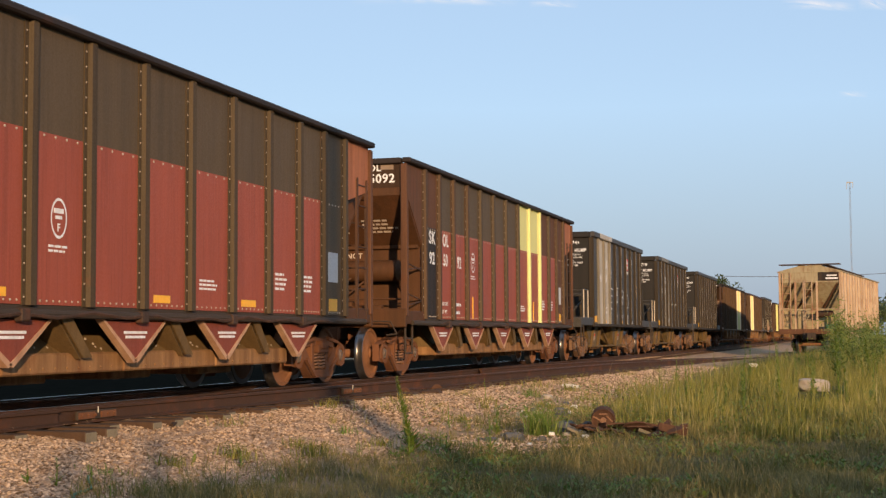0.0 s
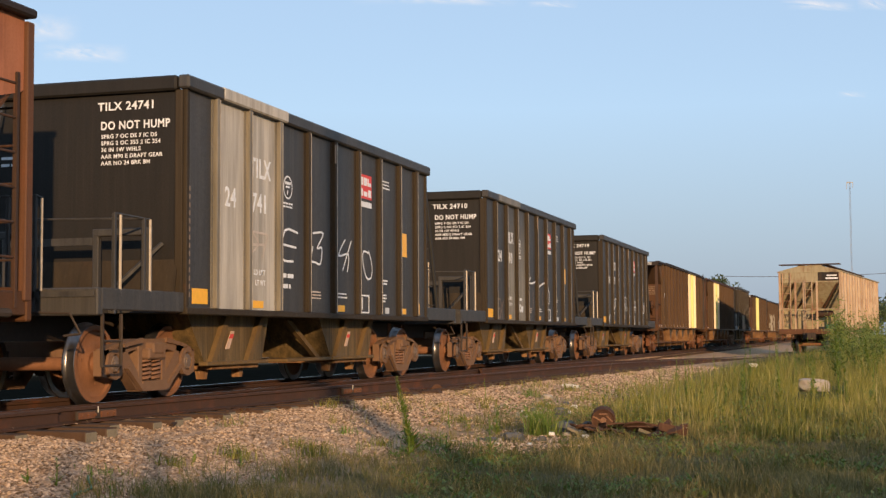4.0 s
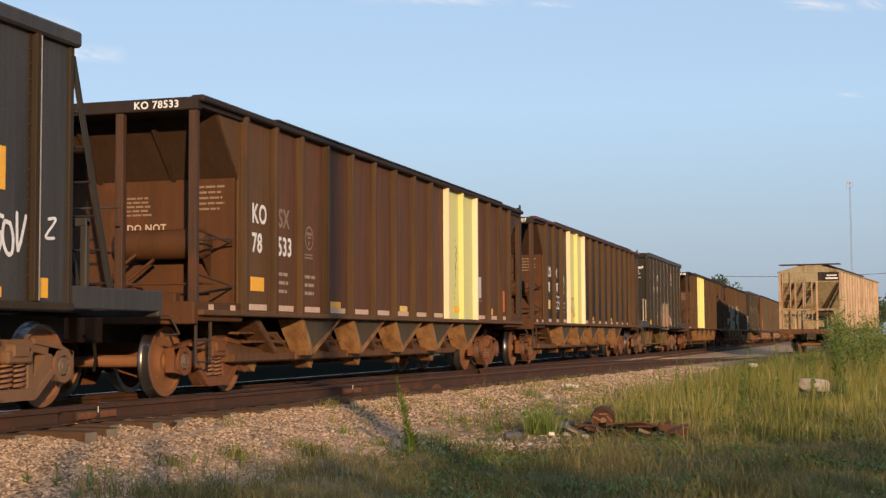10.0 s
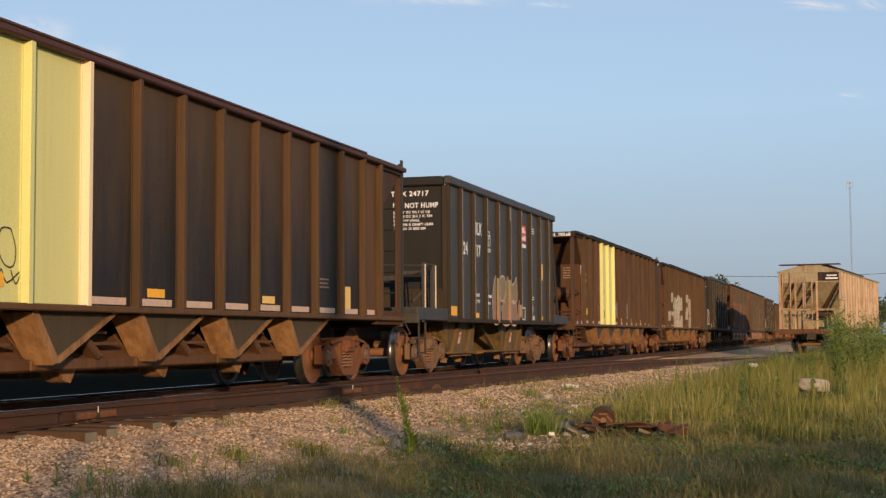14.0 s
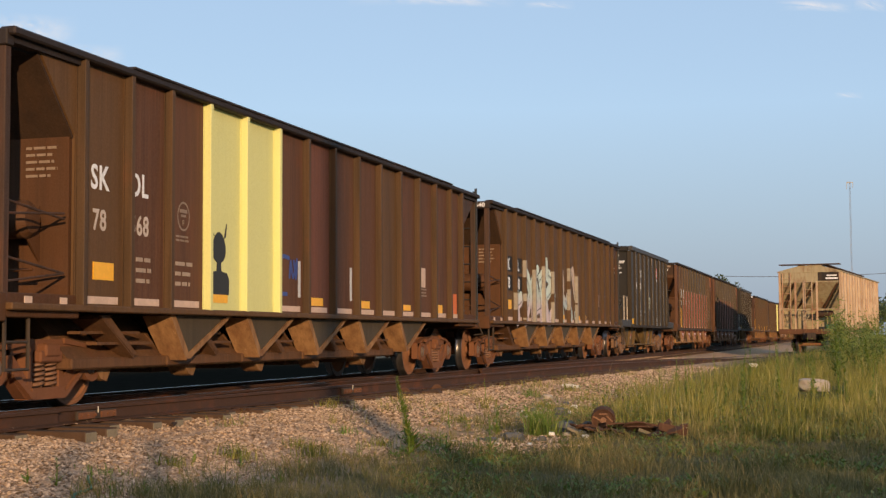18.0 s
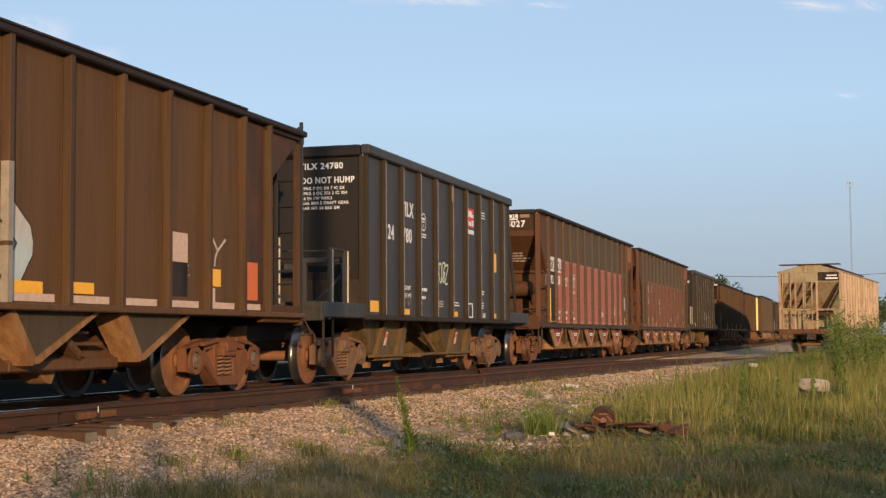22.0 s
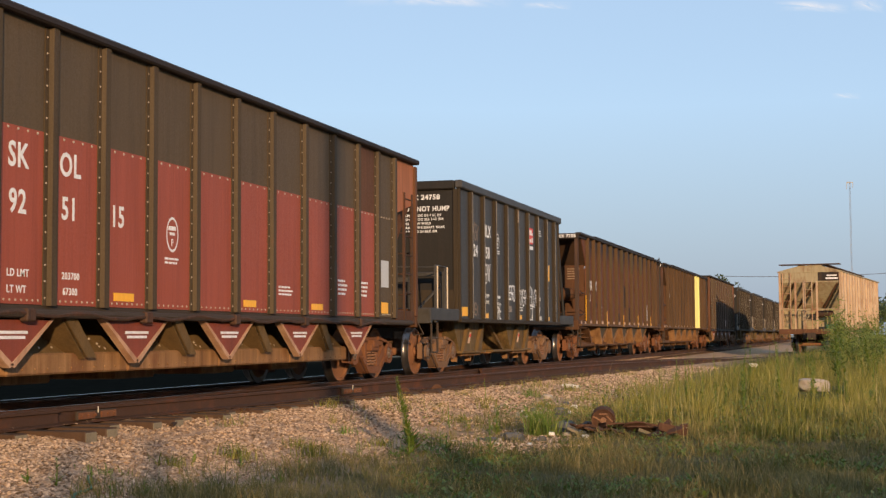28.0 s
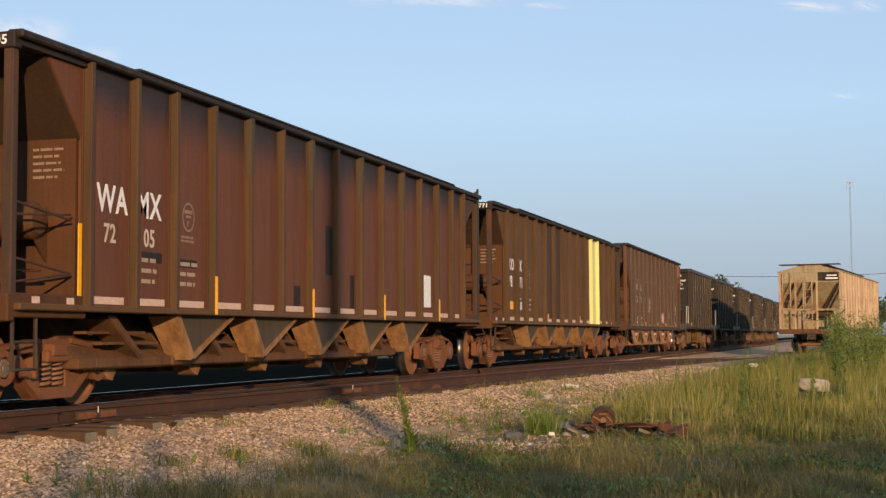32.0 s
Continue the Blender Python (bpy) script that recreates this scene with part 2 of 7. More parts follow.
FADED = plain("greyed_lettering", (0.52, 0.44, 0.38), 0.6, 0, 0.5, 16)
FAINT = plain("faded_lettering", (0.25, 0.18, 0.13), 0.6, 0, 0.5, 16)
SANDY = plain("sandy_lettering", (0.36, 0.27, 0.20), 0.6, 0, 0.5, 16)
PINK_WHITE = plain("pink_white_board", (0.58, 0.42, 0.33), 0.6, 0, 0.4, 14)
RED_BADGE = plain("red_badge", (0.62, 0.045, 0.03), 0.5, 0, 0.2, 14)
BLUE_SPRAY = plain("blue_spray", (0.03, 0.06, 0.24), 0.5, 0, 0.3, 14)


def two_tone(name, low, high, z0, z1):
    """Sprayed fill that fades from one colour to another up the side."""
    m, t, b = nodes_of(name)
    tc = t.nodes.new("ShaderNodeTexCoord").outputs["Object"]
    sep = t.nodes.new("ShaderNodeSeparateXYZ")
    t.links.new(tc, sep.inputs[0])
    c = mix(t, ramp(t, sep.outputs["Z"], z0, z1), low, high)
    g = noise_at(t, tc, 5, 6, (2, 2, 0.6), 0.7)
    t.links.new(mix(t, ramp(t, g, 0.4, 0.75, 0, 0.45), c, tuple(0.5 * k for k in low)), b.inputs["Base Color"])
    b.inputs["Roughness"].default_value = 0.6
    return m


# Greyer fill for the ribs, darkened in the colour against the stronger sun there.
OVERSPRAY = plain("darkened_overspray", (0.27, 0.24, 0.20), 0.65, 0, 0.5, 9)
GRAFFITI = two_tone("pale_graffiti_fill", (0.60, 0.50, 0.52), (0.55, 0.66, 0.60), 1.45, 1.8)
GRAFFITI_BLUE = two_tone("blue_grey_graffiti_fill", (0.42, 0.50, 0.50), (0.56, 0.42, 0.33), 1.6, 2.1)
PALE_SPRAY = plain("pale_green_spray", (0.58, 0.64, 0.52), 0.55, 0, 0.3, 6)
PINK_SPRAY = plain("pink_spray", (0.68, 0.46, 0.40), 0.55, 0, 0.35, 6)
BLACK_SPRAY = plain("black_spray", (0.02, 0.02, 0.02), 0.6, 0, 0.2, 14)
GREY_SIGN = plain("grey_label_plate", (0.52, 0.54, 0.57), 0.5, 0, 0.4, 40)
HOPPER_BROWN = paint("hopper_dusty_steel", (0.30, 0.165, 0.075), (0.15, 0.072, 0.032), 0.8, 0.45, 1.0, red=(0.42, 0.26, 0.14))
BAY_RUST = paint("red_brown_bay_steel", (0.125, 0.060, 0.027), (0.075, 0.036, 0.018), 0.75, 0.4, 0.9, red=(0.26, 0.125, 0.06))
PLATE_EDGE = paint("pale_plate_edge", (0.48, 0.30, 0.20), (0.30, 0.15, 0.085), 0.7, 0.25, 0.7)
GOLD_RUST = paint("golden_dusty_steel", (0.145, 0.090, 0.037), (0.08, 0.052, 0.024), 0.7, 0.25, 0.6)
TRI_OLIVE = paint("olive_hopper_plate", (0.066, 0.050, 0.030), (0.05, 0.036, 0.022), 0.7, 0.25, 0.6)
# Bright line along each rib: a highlight put into the colour of a strip.
EDGE_PALE = plain("rib_edge_highlight", (0.40, 0.35, 0.29), 0.5, 0.1, 0.6, 8)
OCHRE_BLACK = paint("dusty_black_hopper", (0.066, 0.047, 0.022), (0.17, 0.11, 0.045), 0.6, 0.35, 1.0, red=(0.36, 0.21, 0.09))
UNDER_DARK = plain("under_frame_steel", (0.040, 0.026, 0.017), 0.85, 0, 0.5, 12)
TRUCK = paint("truck_cast_steel", (0.16, 0.066, 0.032), (0.11, 0.048, 0.025), 0.85, 0.5, 0.3)
TRUCK_GREY = paint("truck_dusty_steel", (0.17, 0.098, 0.058), (0.12, 0.06, 0.035), 0.85, 0.4, 0.3)
SPRING = plain("spring_steel", (0.24, 0.12, 0.065), 0.7, 0.1, 0.5, 25)
CAP = plain("bearing_cap_steel", (0.17, 0.12, 0.09), 0.6, 0.2, 0.5, 40)
WHEEL_FACE = paint("wheel_rusty_face", (0.215, 0.098, 0.050), (0.16, 0.070, 0.036), 0.8, 0.3, 0.4)
WHEEL_TREAD = plain("wheel_tread_steel", (0.16, 0.15, 0.15), 0.28, 0.9, 0.3, 18)
BLACK_BAR = plain("black_rail_paint", (0.022, 0.021, 0.020), 0.5, 0, 0.4, 18)
GRAB_PALE = plain("worn_grab_iron", (0.46, 0.39, 0.31), 0.5, 0.2, 0.5, 18)
RIVET_PALE = plain("worn_rivet", (0.40, 0.34, 0.28), 0.5, 0.1, 0.4, 60)

# ---- the train ----
LINE_Y = 9.30
HALF = 1.46
FACE = -HALF - 0.015
MESHES = {}


def kept(name, build):
    if name not in MESHES:
        s = Shape()
        build(s)
        MESHES[name] = s.mesh(name)
    return MESHES[name]


def wheelset_mesh():
    s = Shape()
    for e in (-1, 1):
        prof = [(0.07, 0.60), (0.11, 0.66), (0.16, 0.70), (0.385, 0.70), (0.40, 0.677), (0.482, 0.677), (0.486, 0.695), (0.468, 0.712), (0.458, 0.73),
                (0.455, 0.812), (0.447, 0.820), (0.398, 0.820), (0.388, 0.79), (0.30, 0.765), (0.19, 0.79), (0.15, 0.815), (0.10, 0.815), (0.085, 0.90), (0.02, 0.90)]
        s.lathe([(r, e * y) for r, y in prof], 40)
    s.lathe([(0.075, -0.66), (0.08, -0.3), (0.08, 0.3), (0.075, 0.66)], 14)
    for e in (-1, 1):
        for k in range(3):
            a = 2.0944 * k
            s.tube((0.24 * math.cos(a), e * 0.778, 0.24 * math.sin(a)), (0.24 * math.cos(a), e * 0.786, 0.24 * math.sin(a)), 0.022, 8)
    me = s.mesh("wheelset", 30)
    me.materials.clear()
    me.materials.append(WHEEL_FACE)
    me.materials.append(WHEEL_TREAD)
    for p in me.polygons:
        c = p.center
        if abs(c.y) > 0.67 and math.hypot(c.x, c.z) > 0.435 and (abs(c.y) < 0.817):
            p.material_index = 1
    return me


def side_frame(s):
    a, b = -1.06, -0.94
    s.prism("y", [(-1.12, 0.60), (-0.9, 0.675), (-0.36, 0.745), (0.36, 0.745), (0.9, 0.675), (1.12, 0.60), (1.06, 0.50), (0.42, 0.61), (-0.42, 0.61), (-1.06, 0.50)], a, b)
    for e in (-1, 1):
        s.prism("y", [(e * 1.13, 0.61), (e * 0.64, 0.66), (e * 0.60, 0.40), (e * 0.72, 0.30), (e * 0.755, 0.50), (e * 1.02, 0.50), (e * 1.03, 0.30), (e * 1.13, 0.32)], a, b)
        s.box(min(e * 0.68, e * 1.10), max(e * 0.68, e * 1.10), a + 0.02, b, 0.48, 0.63, 0.01)
        s.box(e * 0.29 - 0.05, e * 0.29 + 0.05, a - 0.015, b, 0.18, 0.66, 0.01)
        s.prism("y", [(e * 0.70, 0.58), (e * 0.60, 0.60), (e * 0.24, 0.24), (e * 0.26, 0.12), (e * 0.38, 0.14), (e * 0.69, 0.42)], a - 0.01, b)
    s.prism("y", [(-0.32, 0.12), (0.32, 0.12), (0.30, 0.24), (-0.30, 0.24)], a - 0.06, b + 0.03)
    for e in (-1, 1):
        # rounded pedestal round the bearing, with raised edges
        ring = [(e * 0.889 + r * math.cos(0.5236 * k), 0.457 + r * math.sin(0.5236 * k)) for r in (0.185, 0.118) for k in range(13)]
        for k in range(12):
            q = [ring[k], ring[k + 1], ring[k + 14], ring[k + 13]]
            s.prism("y", q, a - 0.035, a + 0.02)
        s.plate([(e * 0.66, a - 0.045, 0.43), (e * 0.72, a - 0.045, 0.40), (e * 0.36, a - 0.045, 0.13), (e * 0.30, a - 0.045, 0.16)], 0.05)
        s.plate([(e * 0.78, a - 0.03, 0.69), (e * 0.78, a - 0.03, 0.645), (e * 0.34, a - 0.03, 0.70), (e * 0.34, a - 0.03, 0.755)], 0.05)
    s.box(-0.21, 0.21, a - 0.09, b, 0.50, 0.63, 0.02)
    s.box(-0.14, 0.14, a - 0.11, b, 0.56, 0.70, 0.02)


def spring(s):
    for cx in (0.0,):
        pts = [(cx + 0.088 * math.cos(6.28319 * k / 9), -1.04 + 0.05 * math.sin(6.28319 * k / 9), 0.245 + 0.255 * k / 45) for k in range(46)]
        s.path(pts, 0.019, 5)


def bearing(s):
    s.lathe([(0.02, -1.105), (0.045, -1.105), (0.05, -1.095), (0.085, -1.093), (0.098, -1.08), (0.098, -0.93)], 18)
    for k in range(3):
        a = 2.0944 * k + 0.5
        s.tube((0.068 * math.cos(a), -1.107, 0.075 * math.sin(a)), (0.075 * math.cos(a), -1.09, 0.075 * math.sin(a)), 0.016, 6)


def truck_bolster(s):
    s.box(-0.17, 0.17, -0.95, 0.95, 0.48, 0.74, 0.03)
    s.box(-0.34, 0.34, -0.2, 0.2, 0.70, 0.86, 0.02)


def brake_beam(s):
    for e in (-1, 1):
        s.box(e * 0.36 - 0.05, e * 0.36 + 0.05, -0.8, 0.8, 0.36, 0.46, 0.015)
        for w in (-0.74, 0.74):
            s.prism("y", [(e * 0.42, 0.28), (e * 0.47, 0.45), (e * 0.42, 0.60), (e * 0.36, 0.60), (e * 0.36, 0.28)], w - 0.05, w + 0.05)


WHEELS = []
WHEEL_MESH = wheelset_mesh()
FLIP = Matrix.Rotation(math.pi, 4, "Z")


def truck(car, u, steel):
    t = part("truck", kept("truck_bolster", truck_bolster), steel, car, "rusty cast steel truck bolster", pose(u, 0, 0))
    for m in (Matrix(), FLIP):
        part("side_frame", kept("side_frame", side_frame), steel, t, "cast side frame", m)
        for x in (-0.115, 0.115):
            part("spring", kept("spring", spring), SPRING, t, "rusty coil spring", m @ pose(x, 0, 0))
    for x in (-0.889, 0.889):
        for m in (pose(x, 0, 0.457), pose(x, 0, 0.457, 0, 0, 180)):
            part("bearing_cap", kept("bearing_cap", bearing), CAP, t, "dull bearing end cap", m)
        w = new("wheelset", WHEEL_MESH)
        w.parent, w["label"] = t, "rust-red wheels with bright worn treads on an axle"
        w.matrix_basis = pose(x, 0, 0.457)
        WHEELS.append((w, x))
    part("brake_beam", kept("brake_beam", brake_beam), UNDER_DARK, t)
    return t


def coupler(s):
    s.box(-0.66, -0.18, -0.075, 0.075, 0.80, 0.96, 0.02)
    s.prism("z", [(-0.78, -0.17), (-0.60, -0.17), (-0.52, -0.08), (-0.52, 0.10), (-0.62, 0.14), (-0.70, 0.06), (-0.80, 0.02)], 0.74, 1.02)
    s.box(-0.26, -0.10, -0.30, 0.30, 0.70, 1.05, 0.02)


def air_hose(s):
    s.path([(-0.15, 0.35, 0.78), (-0.35, 0.36, 0.72), (-0.5, 0.30, 0.50), (-0.66, 0.18, 0.36), (-0.8, 0.10, 0.40)], 0.022, 6)


def cut_lever(s):
    s.path([(-0.20, -1.40, 0.80), (-0.25, -1.30, 1.02), (-0.25, -0.25, 1.05)], 0.014, 5)
    s.path([(-0.20, -1.40, 0.80), (-0.20, -1.20, 0.78)], 0.014, 5)


def ends_gear(car, front, rear):
    """Couplers, hoses and levers at both ends; front and rear are the pulling faces."""
    for m in (pose(front, 0, 0), pose(rear, 0, 0, 0, 0, 180)):
        part("coupler", kept("coupler", coupler), TRUCK, car, "rusty knuckle coupler", m)
        part("air_hose", kept("air_hose", air_hose), BLACK_BAR, car, "black rubber air hose", m)
        part("cut_lever", kept("cut_lever", cut_lever), UNDER_DARK, car, "", m)


def ladder(s, x, y, z0, z1, wide=0.42, along="y", step=0.38):
    """Two stiles and rungs; along says which way the rungs run."""
    d = Vector((0, wide, 0)) if along == "y" else Vector((wide, 0, 0))
    a = Vector((x, y, z0))
    for p in (a, a + d):
        s.box(p.x - 0.022, p.x + 0.022, p.y - 0.022, p.y + 0.022, z0, z1)
    z = z0 + 0.15
    while z < z1:
        s.tube(a + Vector((0, 0, z - z0)), a + d + Vector((0, 0, z - z0)), 0.013, 6)
        z += step


def letters(car, body, u, z, h, material=WHITE, stretch=1.0, y=FACE - 0.004):
    part("lettering", lettering(body, h, stretch), material, car, "painted lettering", pose(u, y, z, 90, 0, 0))


def end_letters(car, body, x, w, z, h, material=WHITE, stretch=1.0, lean=0):
    part("lettering", lettering(body, h, stretch), material, car, "painted lettering", pose(x, w, z, 90 - lean, 0, -90))


def patch(car, name, u0, u1, z0, z1, material, label="", proud=0.004):
    s = Shape().box(u0, u1, FACE - proud, FACE + 0.004, z0, z1)
    return part(name, s.mesh(name), material, car, label)


def text_bars(car, u, z, wide, lines, h=0.03, material=WHITE, gap=1.7, end=None):
    s = Shape()
    rnd = random.Random(int(u * 100 + z * 1000))
    for k in range(lines):
        x, stop = u, u + wide * rnd.uniform(0.75, 1.0)
        while x < stop:
            step = min(rnd.uniform(2.0, 4.5) * h, stop - x)
            if end is None:
                s.box(x, x + step, FACE - 0.004, FACE + 0.003, z - k * h * gap, z - k * h * gap + h * 0.85)
            else:
                s.box(end - 0.004, end + 0.003, -x - step, -x, z - k * h * gap, z - k * h * gap + h * 0.85)
            x += step + h * 0.7
    return part("stencilling", s.mesh("stencilling"), material, car, "rows of small unreadable stencilling", kind="stuff")


def slope_text(car, w, f, wide, lines, h, material):
    """Rows of small print on the sloping end sheet of a long red car; f is how far down they begin."""
    s = Shape()
    rnd = random.Random(int(w * 100) + lines)
    down = Vector((0.94, 0, -0.88)).normalized()
    top = Vector((0.06, 0, 3.34))
    out = Vector((-0.88, 0, -0.94)).normalized() * 0.036
    for k in range(lines):
        x, stop = w, w + wide * rnd.uniform(0.6, 1.0)
        a, b = top + down * (1.29 * f + k * h * 2.6) + out, top + down * (1.29 * f + k * h * 2.6 + h * 1.3) + out
        while x < stop:
            step = min(rnd.uniform(2.0, 4.5) * h, stop - x)
            s.add([(a.x, -x, a.z), (a.x, -x - step, a.z), (b.x, -x - step, b.z), (b.x, -x, b.z)], [(0, 1, 2, 3)])
            x += step + h * 0.7
    return part("stencilling", s.mesh("stencilling"), material, car, "rows of small unreadable stencilling", kind="stuff")


def emblem(car, u, z, wide, high, material=WHITE):
    s = Shape()
    n = 24
    for k in range(n):
        a, b = 6.28319 * k / n, 6.28319 * (k + 1) / n
        ring = [(u + wide / 2 * c * math.cos(q), FACE - 0.004, z + high / 2 * c * math.sin(q)) for q, c in ((a, 1), (b, 1), (b, 0.86), (a, 0.86))]
        s.add(ring, [(0, 1, 2, 3)])
    s.box(u - wide * 0.3, u + wide * 0.3, FACE - 0.004, FACE, z + high * 0.12, z + high * 0.24)
    s.box(u - wide * 0.2, u + wide * 0.2, FACE - 0.004, FACE, z - high * 0.02, z + high * 0.06)
    part("emblem", s.mesh("emblem"), material, car, "white oval stencil")
    letters(car, "F", u - wide * 0.1, z - high * 0.32, high * 0.2, material)
    text_bars(car, u - wide * 0.6, z - high * 0.72, wide * 1.2, 2, 0.028, material)


def ribbon(s, pts, wide, y):
    """A flat brush stroke with rounded joints along (u, z) points."""
    for k, ((a, b), (c, d)) in enumerate(zip(pts, pts[1:])):
        e = Vector((c - a, d - b)).normalized() * wide / 2
        n = Vector((-e.y, e.x))
        ring = [(a - n.x, b - n.y), (a - e.x * 0.6 - n.x * 0.6, b - e.y * 0.6 - n.y * 0.6), (a - e.x * 0.6 + n.x * 0.6, b - e.y * 0.6 + n.y * 0.6), (a + n.x, b + n.y),
                (c + n.x, d + n.y), (c + e.x * 0.7 + n.x * 0.5, d + e.y * 0.7 + n.y * 0.5), (c + e.x * 0.7 - n.x * 0.5, d + e.y * 0.7 - n.y * 0.5), (c - n.x, d - n.y)]
        s.add([(p, y - 0.0002 * k, q) for p, q in ring], [range(8)])


def near_stroke(pts, u, z):
    """How far (u, z) lies from a line of points."""
    best, q = 9.0, Vector((u, z))
    for a, b in zip(pts, pts[1:]):
        a, d = Vector(a), Vector(b) - Vector(a)
        f = min(1, max(0, (q - a).dot(d) / d.length_squared))
        best = min(best, (q - a - d * f).length)
    return best


def graffiti(car, strokes, fill, label):
    """Fat sprayed letters with dark outlines; strokes are (width, points)."""
    strokes = [(wide * 1.55, pts) for wide, pts in strokes]
    edge, body, over = Shape(), Shape(), Shape()
    for k, (wide, pts) in enumerate(strokes):
        ribbon(edge, pts, wide + 0.05, FACE - 0.0020 - 0.0002 * k)
        ribbon(body, pts, wide, FACE - 0.0065 - 0.0010 * k)
    # the paint runs over the ribs too
    for u in C_RIBS:
        for k in range(36):
            z = 1.10 + 0.045 * k
            if any(near_stroke(pts, u, z) < wide / 2 + 0.03 for wide, pts in strokes):
                over.add([(u - 0.0425, FACE, z), (u - 0.0425, FACE - 0.1025, z), (u - 0.0425, FACE - 0.1025, z + 0.045), (u - 0.0425, FACE, z + 0.045)], [(0, 1, 2, 3)])
                over.add([(u - 0.0425, FACE - 0.1025, z), (u + 0.04, FACE - 0.1025, z), (u + 0.04, FACE - 0.1025, z + 0.045), (u - 0.0425, FACE - 0.1025, z + 0.045)], [(0, 1, 2, 3)])
    lines = Shape()
    for k, (wide, pts) in enumerate(strokes):
        d = 0.36 * wide if k % 2 else -0.36 * wide
        ribbon(lines, [(u + d, z - 0.02) for u, z in pts], 0.022, FACE - 0.030 - 0.001 * k)
    part("spray_line", lines.mesh("spray_line"), BLACK_SPRAY, car, "thin dark sprayed lines", kind="stuff")
    part("overspray", over.mesh("overspray"), OVERSPRAY, car, "paint over the ribs", kind="stuff")
    part("spray_outline", edge.mesh("spray_outline"), BLACK_SPRAY, car, "dark sprayed outline", kind="stuff")
    part("spray_letters", body.mesh("spray_letters"), fill, car, label, kind="stuff")


# letter strokes on a keypad: 7 8 9 along the top, 1 2 3 along the bottom
PADS = {"A": "1578963 46", "B": "1789561 532", "C": "97413", "D": "178631", "E": "9713 46", "F": "971 45", "G": "974123654", "I": "82", "J": "98324", "K": "71 953", "L": "713",
        "M": "17593", "N": "1739", "O": "8742368", "P": "179654", "R": "1796453", "S": "987563214", "T": "79 82", "V": "729", "X": "73 91", "Y": "75 952", "Z": "7913", "3": "79563214", "4": "8463 92", "~": "475968 3", "<": "7459", ">": "4896", "*": "73 91 82 46"}


def tag(car, word, u0, z0, u1, z1, material=WHITE, seed=1, r=0.016, label="spray-painted tag", base=FACE):
    """A word in quick rounded strokes that fills the given field of the side."""
    rnd = random.Random(seed)
    s = Shape()
    cell = (u1 - u0) / len(word)
    count = 0
    for k, ch in enumerate(word):
        grow, lift = rnd.uniform(0.85, 1.0), rnd.uniform(0.0, 0.12)
        for run_ in PADS[ch].split():
            pts = []
            for d in run_:
                i = int(d) - 1
                pts.append(Vector((u0 + cell * (k + 0.08 + 0.42 * (i % 3) + 0.12 * (i // 3) + rnd.uniform(-0.05, 0.05)), z0 + (z1 - z0) * (lift + grow * (0.44 * (i // 3)) + rnd.uniform(-0.04, 0.04)))))
            fine = []
            for i in range(len(pts) - 1):
                p0, p1, p2, p3 = pts[max(0, i - 1)], pts[i], pts[i + 1], pts[min(len(pts) - 1, i + 2)]
                for f in (0, 0.34, 0.67):
                    fine.append(0.5 * (2 * p1 + (p2 - p0) * f + (2 * p0 - 5 * p1 + 4 * p2 - p3) * f * f + (3 * p1 - p0 - 3 * p2 + p3) * f ** 3))
            fine.append(pts[-1])
            ribbon(s, [tuple(p) for p in fine], 2 * r, base - 0.005 - 0.0004 * count)
            count += 1
    return part("spray_tag", s.mesh("spray_tag"), material, car, label)


def blob_letters(car, outlines, fill, rim, label, rib_line):
    """Bubble letters: filled shapes with a soft pale rim, laid over the ribs too."""
    body, edge = Shape(), Shape()
    for k, pts in enumerate(outlines):
        y = FACE - 0.006 - 0.002 * k
        fine = []
        n = len(pts)
        for i in range(n):
            p0, p1, p2, p3 = (Vector(pts[(i + j) % n]) for j in (-1, 0, 1, 2))
            for f in (0, 0.34, 0.67):
                q = 0.5 * (2 * p1 + (p2 - p0) * f + (2 * p0 - 5 * p1 + 4 * p2 - p3) * f * f + (3 * p1 - p0 - 3 * p2 + p3) * f ** 3)
                fine.append((q.x, q.y))
        body.add([(u, y, z) for u, z in fine], [range(len(fine))])
        ribbon(edge, fine + fine[:1], 0.035, y - 0.001)
    over = Shape()
    for u, deep, z0, z1 in rib_line:
        over.box(u - 0.052, u + 0.03, FACE - deep - 0.003, FACE - 0.01, z0, z1)
    part("overspray", over.mesh("overspray"), fill, car, "paint over the ribs", kind="stuff")
    part("spray_outline", edge.mesh("spray_outline"), rim, car, "pale sprayed outline", kind="stuff")
    part("spray_letters", body.mesh("spray_letters"), fill, car, label, kind="stuff")


